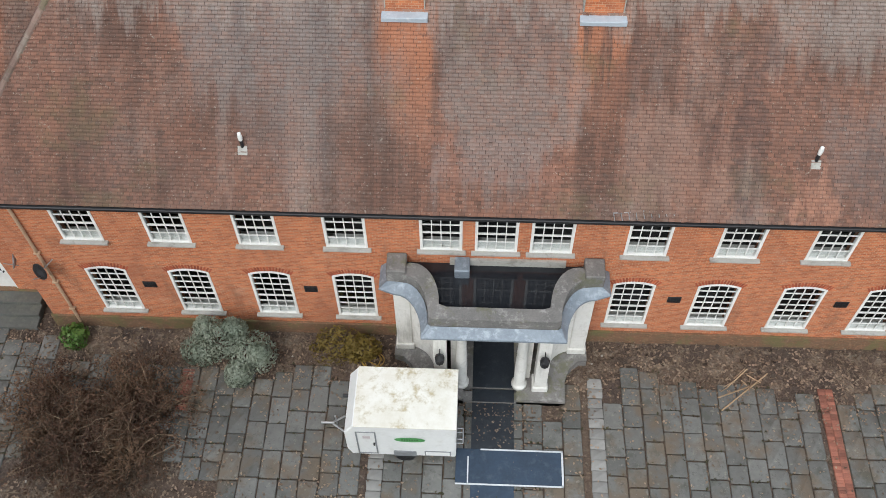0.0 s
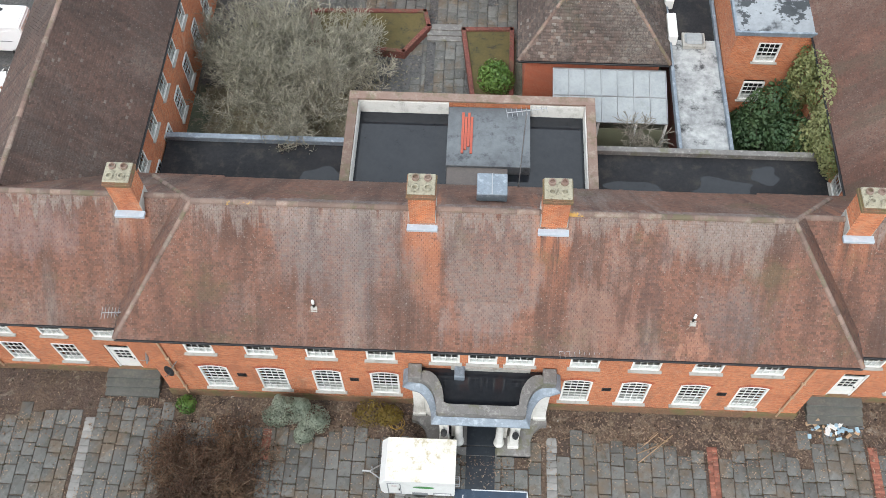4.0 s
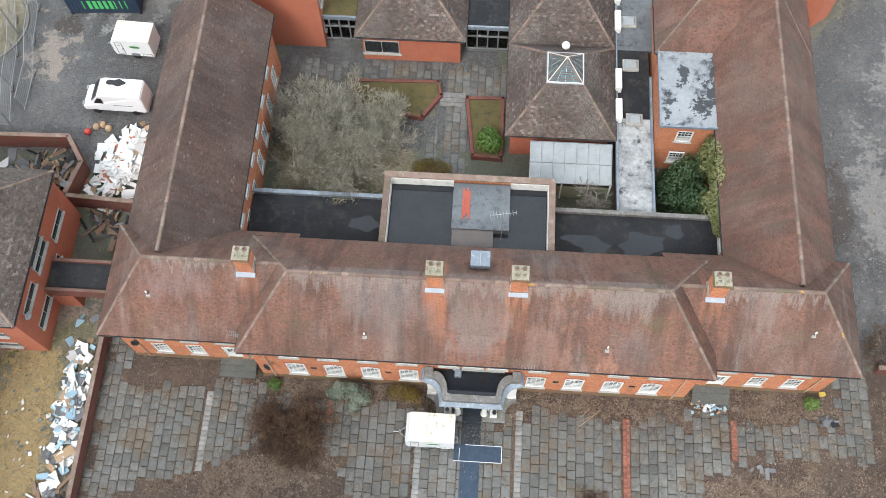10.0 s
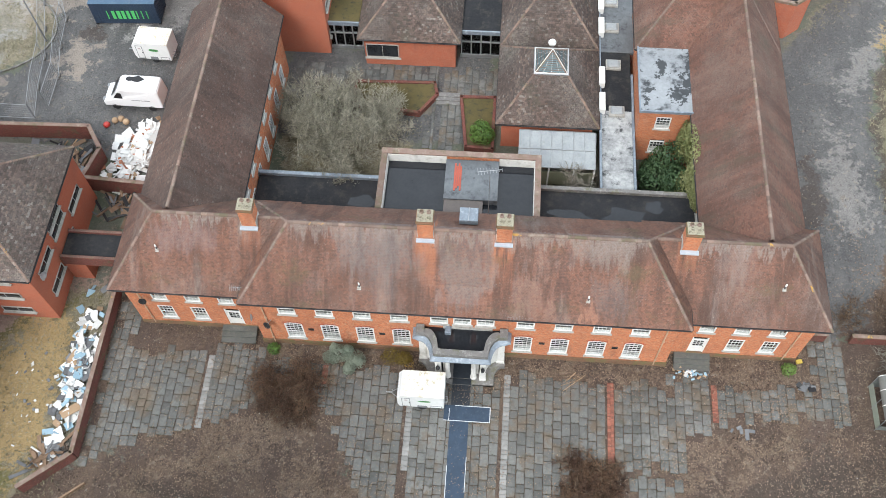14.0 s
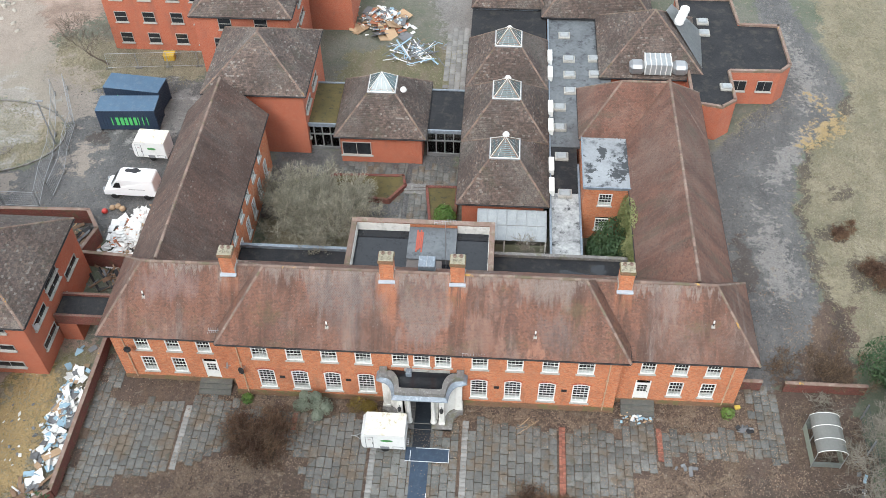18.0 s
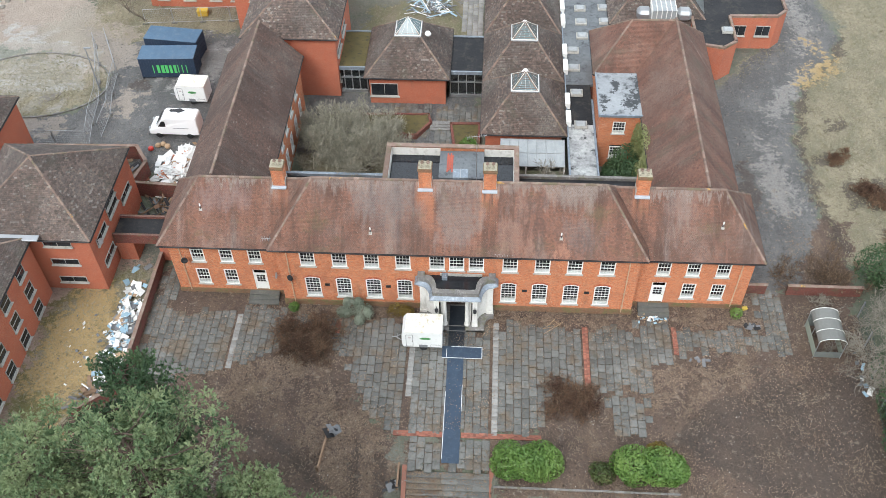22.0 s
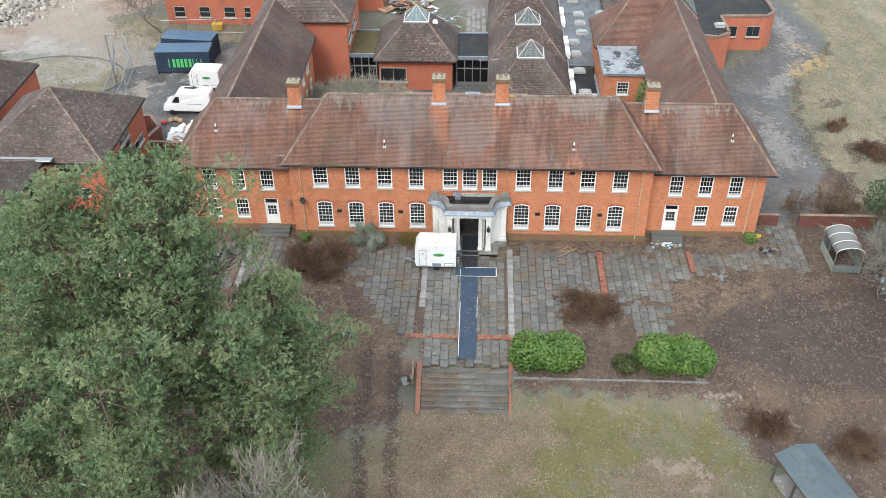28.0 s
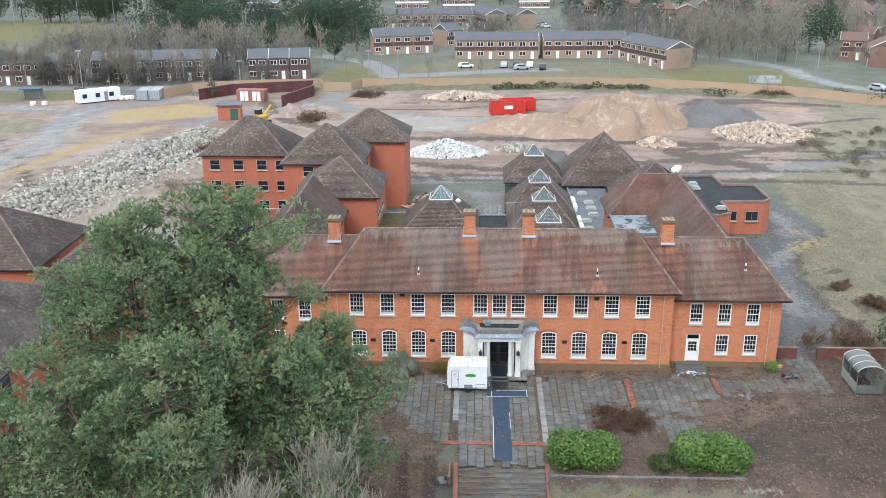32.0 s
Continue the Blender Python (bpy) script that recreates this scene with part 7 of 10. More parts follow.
brick_strip(10.58, 11.06, -7.5, -1.5, "red brick strip set into the grey paving")
brick_strip(18.06, 18.4, -4.0, -1.2, "short red brick strip set into the paving")
brick_strip(-10.1, -9.75, -3.0, -1.5, "short red brick strip beside the shrub bed")
brick_strip(-4.4, -0.6, -12.5, -12.05, "red brick band across the path")
brick_strip(0.85, 7.0, -12.5, -12.05, "red brick band across the terrace edge")

# ---- garden steps ----
st = thing("garden_steps", "broad worn stone steps with leaf litter, leading down to the lawn", "steps", pose(0, -15.4, 0))
rise, run = 1.38 / 8, 0.4
for k in range(8):
    z = -rise * (k + 1)
    part("riser", box(B(), -3.05, 3.05, -run * (k + 1) - 0.02, -run * k, z - 0.3, z - 0.03), COPING, st)
    xs = np.linspace(-3.1, 3.1, 6) + np.r_[0, sr.normal(0, 0.12, 4), 0]
    for x0, x1 in zip(xs, xs[1:]):
        part("tread", box(B(), x0 + 0.01, x1 - 0.01, -run * (k + 1) - 0.06, -run * k, z - 0.03, z + 0.02 + sr.normal(0, 0.006), 0.012), SLAB, st)
for s, x0 in ((-1, -3.45), (1, 3.1)):
    b = B()
    v = [b.verts.new(p) for p in ((x0, 0.4, -0.5), (x0 + 0.34, 0.4, -0.5), (x0 + 0.34, 0.4, 0.05), (x0, 0.4, 0.05), (x0, -3.5, -1.9), (x0 + 0.34, -3.5, -1.9), (x0 + 0.34, -3.5, -1.3), (x0, -3.5, -1.3))]
    for q in ((0, 1, 2, 3), (7, 6, 5, 4), (3, 2, 6, 7), (0, 3, 7, 4), (1, 5, 6, 2)):
        b.faces.new([v[i] for i in q])
    part("string_edge", b, surface("worn_red_edge", (0.26, 0.10, 0.065), (0.18, 0.085, 0.06), 0.85, 0.9, 10, (0.10, 0.075, 0.06), 0.6), st, "worn red brick edging")
lv = np.column_stack([sr.uniform(-3.0, 3.0, 1500), np.zeros(1500), np.zeros(1500)])
kk = sr.integers(0, 8, 1500)
lv[:, 0] = np.where(sr.random(1500) < 0.55, -3.0 + np.abs(sr.normal(0, 1.2, 1500)), lv[:, 0]).clip(-3, 3)
lv[:, 1], lv[:, 2] = -run * (kk + sr.uniform(0.05, 0.9, 1500)), -rise * (kk + 1) + 0.035
step_leaves = (lv, kk)
kb = thing("bed_edging", "low stone edging along the hedge bed", "edging", pose(10, -16.5, 0))
for k in range(14):
    part("edging_stone", box(B(), -6.6 + k * 0.98, -5.65 + k * 0.98, -0.08, 0.06, -0.35, 0.08 + sr.normal(0, 0.01), 0.015), COPING, kb)
for x, y, l, rz, lab in ((-9.6, -14.0, 3.4, 84, "weathered timber edging board"), (-3.75, -15.2, 3.0, 90, "weathered timber edging board along the steps"), (-26.4, -12.2, 2.6, 40, "weathered timber sleeper edging")):
    t = thing("timber_edging", lab, "timber", pose(x, y, float(ground_z(x, y)), 0, 0, rz), "timber edgings")
    part("board", box(B(), -l / 2, l / 2, -0.07, 0.07, -0.15, 0.28, 0.015), TIMBER, t)
    part("post", box(B(), -l / 2 - 0.06, -l / 2 + 0.08, -0.09, 0.09, -0.2, 0.42, 0.01), TIMBER, t)


# ---- plants ----
def grow(r, start, heading, length, radius, depth, spread=0.6, up=0.25, kids=3, out=None, sag=0.0):
    """A branching set of polylines."""
    out = [] if out is None else out
    p, d = np.array(start, float), np.array(heading, float)
    d /= np.linalg.norm(d)
    path = [(p.copy(), radius)]
    n = 4
    for k in range(n):
        d = d + r.normal(0, 0.16, 3) + (0, 0, up * 0.3 - sag)
        d /= np.linalg.norm(d)
        p = p + d * length / n
        path.append((p.copy(), radius * (1 - 0.5 * (k + 1) / n)))
        if depth > 0 and k >= 1:
            for _ in range(kids if k == n - 1 else max(1, kids - 2)):
                h = d + r.normal(0, spread, 3)
                grow(r, p, h, length * r.uniform(0.55, 0.8), radius * (1 - 0.5 * (k + 1) / n) * 0.7, depth - 1, spread, up, kids, out, sag)
    out.append(path)
    return out


BARK = surface("grey_bark", (0.17, 0.14, 0.11), (0.11, 0.09, 0.07), 0.9, 2.0, 14, (0.26, 0.23, 0.19), 0.4)
TWIG = surface("dead_brown_twig", (0.175, 0.115, 0.07), (0.085, 0.055, 0.036), 0.9, 1.2, 9, (0.36, 0.27, 0.18), 0.5, island=0.55)
PALE_TWIG = surface("pale_bare_twig", (0.31, 0.28, 0.23), (0.21, 0.19, 0.155), 0.9, 1.0, 8, island=0.3)
PINE_BARK = surface("pine_bark", (0.13, 0.09, 0.065), (0.085, 0.065, 0.05), 0.9, 1.4, 10)


def leaf_mat(name, a, b_col, light, rough=0.55):
    m, nt, b = nodes_of(name, rough)
    rnd = nt.nodes.new("ShaderNodeNewGeometry").outputs["Random Per Island"]
    c = mix(nt, rnd, a, b_col)
    c = mix(nt, math_node(nt, "MULTIPLY", noise_fac(nt, coords(nt), 0.55, 4, 0.6, 0.4, 0.65), 0.6), c, light)
    link(nt, c, b.inputs["Base Color"])
    thru, both = nt.nodes.new("ShaderNodeBsdfTranslucent"), nt.nodes.new("ShaderNodeMixShader")
    link(nt, c, thru.inputs["Color"])
    both.inputs[0].default_value = 0.38
    link(nt, b.outputs[0], both.inputs[1])
    link(nt, thru.outputs[0], both.inputs[2])
    link(nt, both.outputs[0], nt.nodes["Material Output"].inputs[0])
    return m


DEAD = leaf_mat("dead_brown_leaf", (0.165, 0.09, 0.06), (0.055, 0.033, 0.025), (0.30, 0.19, 0.115), 0.9)
LAUREL = leaf_mat("laurel_leaf", (0.15, 0.26, 0.06), (0.085, 0.175, 0.04), (0.25, 0.37, 0.10), 0.45)
PINE = leaf_mat("pine_needle", (0.215, 0.30, 0.148), (0.092, 0.152, 0.076), (0.345, 0.38, 0.20), 0.8)
SILVER = leaf_mat("silver_leaf", (0.30, 0.34, 0.27), (0.18, 0.22, 0.16), (0.42, 0.45, 0.36), 0.7)
YELLOW = leaf_mat("yellowing_leaf", (0.22, 0.15, 0.03), (0.13, 0.10, 0.03), (0.30, 0.22, 0.05), 0.7)
EVERGREEN = leaf_mat("mid_evergreen_leaf", (0.07, 0.13, 0.055), (0.04, 0.085, 0.04), (0.11, 0.17, 0.07), 0.6)
IVY = leaf_mat("ivy_leaf", (0.07, 0.10, 0.025), (0.04, 0.07, 0.018), (0.20, 0.21, 0.08), 0.55)


def leaves(centres, normals, size, r, ratio=0.55):
    """Folded leaf blades at the given places."""
    k = len(centres)
    t = r.normal(size=(k, 3))
    t -= (t * normals).sum(1, keepdims=True) * normals
    t /= np.linalg.norm(t, axis=1, keepdims=True) + 1e-9
    s = np.cross(normals, t)
    L = (size * r.uniform(0.7, 1.3, k))[:, None]
    a, b = centres - t * L * 0.5, centres + t * L * 0.5
    m1, m2 = centres + s * L * ratio * 0.5 + normals * L * 0.12, centres - s * L * ratio * 0.5 + normals * L * 0.12
    v = np.stack([a, m1, b, m2], 1).reshape(-1, 3)
    return v, np.arange(4 * k).reshape(-1, 4)


def blob_points(r, count, centre, radii, rough=0.35, bumps=9):
    """Points through the outer part of a lumpy mass, with outward normals."""
    d = r.normal(size=(count, 3))
    d /= np.linalg.norm(d, axis=1, keepdims=True)
    c = r.normal(size=(bumps, 3))
    c /= np.linalg.norm(c, axis=1, keepdims=True)
    lump = 1 + rough * (np.max(d @ c.T, 1) - 0.75)
    depth = 1 - 0.45 * r.random(count) ** 2
    p = d * np.array(radii) * (lump * depth)[:, None]
    n = d / np.array(radii)
    n += r.normal(0, 0.5, n.shape) * np.linalg.norm(n, axis=1, keepdims=True)
    n /= np.linalg.norm(n, axis=1, keepdims=True)
    return p + centre, n


def shrub(name, label, lobes, size, count, mat, at, seed, category="shrub", group=""):
    """A leafy shrub: a few stems and leaf masses; lobes: (centre, radii)."""
    r = np.random.default_rng(seed)
    t = thing(name, label, category, at, group)
    paths = []
    for c, rad in lobes:
        for _ in range(4):
            e = np.array(c) + r.normal(0, 0.4, 3) * rad
            paths.append([((c[0] * 0.5, c[1] * 0.5, 0), 0.03), (np.array(c) * (0.6, 0.6, 0.5), 0.022), (e, 0.008)])
    v, q = tubes(paths)
    quads_mesh("stem_mass", v, q, BARK, t)["kind"] = "stuff"
    vs, ns = [], []
    for c, rad in lobes:
        p, n = blob_points(r, count, np.array(c), rad, 0.6)
        ok = p[:, 2] > 0.02
        vs.append(p[ok]), ns.append(n[ok])
    v, q = leaves(np.concatenate(vs), np.concatenate(ns), size, r)
    quads_mesh("foliage", v, q, mat, t)["kind"] = "stuff"
    return t


nv = sr.normal(0, 0.35, (1500, 3)) + (0, 0, 1)
sv, sq = leaves(step_leaves[0], nv / np.linalg.norm(nv, axis=1, keepdims=True), 0.12, sr, 0.6)
quads_mesh("step_litter", sv + (0, -15.4, 0), sq, leaf_mat("step_leaf", (0.22, 0.14, 0.09), (0.11, 0.07, 0.05), (0.36, 0.27, 0.19), 0.8))
tagged(bpy.data.objects["step_litter"], "brown dead leaves lying on the garden steps", "leaf litter", kind="stuff")
shrub("laurel_hedge", "rounded bright green laurel bush on the terrace edge", [((-1.2, 0, 1.2), (1.5, 1.35, 1.5)), ((1.1, 0.1, 1.1), (1.55, 1.35, 1.4)), ((0, -0.2, 1.25), (1.5, 1.3, 1.45))], 0.2, 3600, LAUREL, pose(5.85, -14.9, -0.1), 21, "bush", "laurel bushes")
shrub("laurel_hedge", "spreading green laurel bush with a lower dull side", [((-0.6, 0, 1.2), (1.6, 1.4, 1.45)), ((1.5, 0, 1.1), (1.5, 1.4, 1.4)), ((2.6, -0.2, 0.95), (1.0, 1.1, 1.15))], 0.2, 3600, LAUREL, pose(14.1, -14.9, -0.1), 22, "bush", "laurel bushes")
shrub("low_shrub", "dull green low shrub beside the laurel", [((0, 0, 0.4), (0.95, 0.9, 0.6))], 0.16, 1500, IVY, pose(11.4, -15.2, -0.05), 23, "bush")
shrub("wispy_shrub", "wispy green and orange shrub behind the hedge", [((0, 0, 0.6), (0.8, 0.6, 0.7))], 0.16, 900, YELLOW, pose(15.6, -13.2, 0), 24, "bush")
shrub("silver_shrub", "silvery grey-green shrub against the facade", [((-0.5, 0, 1.1), (0.75, 0.6, 1.05)), ((0.55, -0.3, 0.8), (0.85, 0.6, 0.85)), ((-1.2, -0.1, 0.45), (0.6, 0.5, 0.5)), ((0.2, -0.9, 0.45), (0.4, 0.5, 0.5)), ((0.1, 0.1, 1.6), (0.4, 0.35, 0.5)), ((-0.9, 0.2, 1.5), (0.3, 0.3, 0.5)), ((0.9, -0.5, 1.1), (0.35, 0.3, 0.5))], 0.1, 1500, SILVER, pose(-8.35, -0.95, 0), 25)
shrub("yellow_shrub", "straggly yellowing shrub by the porch", [((0, 0, 0.5), (0.95, 0.6, 0.65)), ((0.9, 0, 0.35), (0.6, 0.5, 0.45))], 0.12, 900, YELLOW, pose(-5.1, -0.75, 0), 26)
shrub("small_evergreen", "small green shrub at the corner of the block", [((0, 0, 0.35), (0.45, 0.4, 0.45))], 0.16, 420, LAUREL, pose(-13.9, -0.6, 0), 27)
shrub("small_evergreen", "small green shrub at the end of the wing", [((0, 0, 0.45), (0.5, 0.45, 0.55))], 0.16, 500, LAUREL, pose(23.6, 0.2, 0), 28)
shrub("courtyard_laurel", "glossy green laurel in the courtyard planter", [((0, 0, 0.7), (1.0, 1.0, 0.8))], 0.2, 1500, LAUREL, pose(0.4, 19.6, 0.3), 29)
shrub("yellow_shrub", "golden low shrub in the courtyard", [((0, 0, 0.4), (1.5, 0.8, 0.5))], 0.14, 1500, YELLOW, pose(-4.0, 17.2, 0), 30)
shrub("court_thicket", "dense green thicket filling the narrow court", [((0, 0, 1.6), (1.7, 2.0, 1.8)), ((0.9, -1.2, 2.7), (1.2, 1.3, 1.7)), ((0.6, 1.4, 2.2), (1.4, 1.3, 1.8)), ((-0.6, 1.0, 1.0), (1.2, 1.2, 1.1))], 0.24, 1500, EVERGREEN, pose(14.7, 15.4, 0), 31)
shrub("wall_ivy", "pale flowering ivy climbing over the wing's eaves", [((0, -2.0, 5.2), (0.5, 2.0, 1.2)), ((0.1, 0.8, 5.6), (0.55, 2.2, 1.3)), ((-0.2, 2.6, 4.2), (0.6, 1.2, 2.0)), ((-0.3, -1.0, 3.0), (0.5, 1.5, 2.2))], 0.2, 2200, leaf_mat("pale_ivy_leaf", (0.30, 0.32, 0.13), (0.15, 0.19, 0.07), (0.40, 0.40, 0.20), 0.6), pose(16.5, 14.6, 0), 32, "climber")


def twig_heap(label, at, radius, height, count, seed, mat=TWIG, name="bare_bush", litter=True):
    """An uprooted bush: crooked branches thrown out of several butts, with shrivelled leaf clumps among them."""
    r = np.random.default_rng(seed)
    t = thing(name, label, "bush", at, "bare bushes")
    big, fine, tips = [], [], []
    butts = [np.array([*r.uniform(-0.62, 0.62, 2) * radius, 0.05]) for _ in range(7)]
    for i in range(count):
        a, e = r.uniform(0, 2 * np.pi), r.uniform(0.1, 1.3)
        base = butts[i % 7] + r.normal(0, 0.12, 3) * (1, 1, 0.3)
        d = np.array([math.cos(a) * math.cos(e), math.sin(a) * math.cos(e), math.sin(e)])
        ln = radius * r.uniform(0.25, 0.62)
        rad = r.uniform(0.022, 0.05)
        p, pth = base, [(base, rad)]
        for k in range(4):
            d = d + r.normal(0, 0.3, 3) - (0, 0, 0.1 * k)
            d /= np.linalg.norm(d)
            p = p + d * ln / 4 * (1, 1, height / radius + 0.35)
            p[2] = np.clip(p[2], 0.03, height * 1.25)
            rad *= 0.75
            pth.append((p.copy(), max(rad, 0.012)))
            if k >= 1:
                for _ in range(2):
                    q = d + r.normal(0, 0.6, 3)
                    q /= np.linalg.norm(q)
                    e1 = p + q * ln * 0.16
                    e2 = e1 + (q + r.normal(0, 0.4, 3)) * ln * 0.14
                    e1[2], e2[2] = max(e1[2], 0.02), max(e2[2], 0.02)
                    fine.append([(p.copy(), max(rad * 0.7, 0.012)), (e1, 0.011), (e2, 0.008)])
                    tips.append(e1 if r.random() < 0.5 else e2)
        big.append(pth)
    for k in range(0, len(big), max(1, len(big) // 14)):
        v, q = tubes([[(p, w * 1.5) for p, w in big[k]]], 6)
        quads_mesh("branch", v, q, mat, t)
    v, q = tubes(big, 5)
    quads_mesh("branch_tangle", v, q, mat, t)["kind"] = "stuff"
    v, q = tubes(fine, 3)
    quads_mesh("twig_mass", v, q, mat, t)["kind"] = "stuff"
    if litter:
        c = np.array(tips)[r.integers(0, len(tips), count * 80)] * (0.96, 0.96, 0.9) + r.normal(0, 0.1, (count * 80, 3))
        c[:, 2] = np.maximum(c[:, 2], 0.02)
        n = r.normal(size=c.shape)
        v, q = leaves(c, n / np.linalg.norm(n, axis=1, keepdims=True), 0.12, r, 0.4)
        quads_mesh("dead_foliage", v, q, DEAD, t)["kind"] = "stuff"
    return t


twig_heap("large dead brown bush uprooted on the paving", pose(-12.5, -4.3, 0), 3.3, 1.35, 300, 41)
twig_heap("uprooted brown bush with tangled roots on the terrace edge", pose(9.5, -9.4, 0), 2.6, 0.9, 170, 42)
twig_heap("heap of cut brown branches on the bare soil", pose(20.7, -18.7, -1.3), 1.9, 0.8, 150, 43)
twig_heap("heap of cut branches beside the garden shelter", pose(26.0, -21.5, -1.35), 2.4, 0.35, 90, 45)
twig_heap("brown bush heap on the rough grass", pose(38.2, 15.5, 0), 2.0, 0.6, 110, 46)
twig_heap("dark heap of cut scrub on the rough grass", pose(40.5, 9.0, 0), 2.2, 0.6, 90, 50)
twig_heap("low heap of dead stalks on the rough grass", pose(37.0, 20.5, 0), 1.4, 0.3, 50, 98)
twig_heap("bare shrub by the east wall", pose(31.0, 1.4, 0), 1.6, 0.9, 70, 47, PALE_TWIG, litter=False)


def bare_tree(label, at, height, seed, mat=PALE_TWIG, stems=1, depth=4, name="bare_tree", kids=3, spread=0.55, radius=0.13, least=0.012, limb=BARK, up=0.3, reach=0.0):
    r = np.random.default_rng(seed)
    t = thing(name, label, "tree", at, "bare trees")
    paths = []
    for k in range(stems):
        h = np.array([r.normal(0, 0.25), r.normal(0, 0.25), 1.0]) if stems == 1 else np.array([r.normal(0, 0.6), r.normal(0, 0.6), 1.0])
        grow(r, (r.normal(0, 0.15 * stems), r.normal(0, 0.15 * stems), -0.1), h, height * 0.42, radius, depth, spread, up, kids, paths)
    if stems == 1:
        k = height / max(p[2] for path in paths for p, _ in path)
        paths = [[(p * k, w) for p, w in path] for path in paths]
        if reach:
            ends = np.array([path[-1][0] for path in paths])
            lean = np.append(ends[:, :2].mean(0) / ends[:, 2].mean(), 0)
            wide = np.percentile(np.hypot(*(ends[:, :2] - np.outer(ends[:, 2], lean[:2])).T), 92)
            paths = [[((p - lean * p[2]) * (reach / wide, reach / wide, 1), w) for p, w in path] for path in paths]
    thick = [p for p in paths if p[0][1] > radius * 0.45]
    thin = [p for p in paths if p[0][1] <= radius * 0.45]
    v, q = tubes(thick, 6)
    ob = quads_mesh("trunk" if stems == 1 else "stem_mass", v, q, limb, t)
    if stems > 1:
        ob["kind"] = "stuff"
    if thin:
        thin = [[(p, max(w, least)) for p, w in (pth[0], pth[2], pth[4])] for pth in thin]
        v, q = tubes(thin, 3)
        quads_mesh("twig_mass", v, q, mat, t)["kind"] = "stuff"
    return t


GREY_TWIG = surface("grey_bare_twig", (0.36, 0.335, 0.27), (0.25, 0.235, 0.18), 0.9, 0.9, 8, (0.20, 0.20, 0.09), 0.4, island=0.4)
for k, (x, y, h, sd, n) in enumerate(((-13.2, 17.6, 4.3, 51, 7), (-9.6, 17.4, 4.9, 52, 8), (-7.4, 19.6, 4.2, 53, 6), (-14.6, 20.4, 3.8, 54, 6), (-11.2, 15.4, 3.9, 55, 6), (-11.4, 20.2, 4.4, 64, 7))):
    bare_tree("bare pale many-stemmed shrub in the courtyard", pose(x, y, 0), h, sd, GREY_TWIG, n, 4, "bare_shrub", 3, 0.65, 0.06, 0.013, GREY_TWIG)
bare_tree("slender leafless tree in front of the veranda", pose(7.2, 14.1, 0), 4.5, 56, PALE_TWIG, 1, 4, kids=3, radius=0.05, least=0.016)
bare_tree("tall leafless tree at the edge of the lawn", pose(-10.2, -37.0, -1.4), 17.8, 57, PALE_TWIG, 1, 6, kids=2, spread=0.6, radius=0.22, least=0.015, limb=PALE_TWIG, up=0.22, reach=5.0)
bare_tree("tall leafless tree in front of the pines", pose(-13.4, -42.4, -1.4), 16.8, 58, PALE_TWIG, 1, 6, kids=2, spread=0.62, radius=0.22, least=0.015, limb=PALE_TWIG, up=0.22, reach=4.4)
bare_tree("leafless tree beside the pines", pose(-17.5, -38.0, -1.4), 7.0, 59, PALE_TWIG, 2, 4, kids=3)
bare_tree("leafless spreading tree by the east boundary", pose(36.2, -3.4, 0), 8.4, 60, PALE_TWIG, 3, 5, kids=3, spread=0.75)
bare_tree("leafless tree by the east drive", pose(38.5, 1.0, 0), 7.0, 61, PALE_TWIG, 2, 5, kids=3)
for k, (x, y) in enumerate(((28.9, 4.3), (30.2, 4.9), (31.4, 4.4), (32.7, 5.0), (33.6, 3.9))):
    bare_tree("low bare brown shrub behind the garden wall", pose(x, y, 0), 2.2, 160 + k, TWIG, 5, 3, "bare_shrub", 3, 0.7, 0.03)
for k, (x, y, h, w) in enumerate(((36.6, 4.8, 1.9, 2.3), (38.8, 2.0, 2.2, 2.4), (34.9, -6.2, 1.7, 1.9), (34.6, -9.2, 1.8, 1.9), (34.3, -12.2, 1.7, 1.9), (34.1, -15.2, 1.8, 1.9), (33.9, -18.2, 1.7, 1.9), (33.7, -21.4, 1.6, 1.9))):
    shrub("boundary_evergreen", "dense dark evergreen bush beyond the boundary fence", [((0, 0, h), (w, w, h)), ((0.6, -1.0, h * 0.8), (w * 0.8, w * 0.7, h * 0.8))], 0.24, 1700, EVERGREEN, pose(x, y, float(ground_z(x, y))), 170 + k, "bush", "boundary evergreens")
bare_tree("leafless tree on the grass by the rear yard", pose(-38.2, 41.5, 0), 6.5, 62, BARK, 1, 4, kids=3)
bare_tree("low leafless shrub on the dug bank", pose(-17.5, -17.5, -0.5), 3.4, 63, PALE_TWIG, 4, 3, "bare_shrub", 3, 0.7, 0.05)


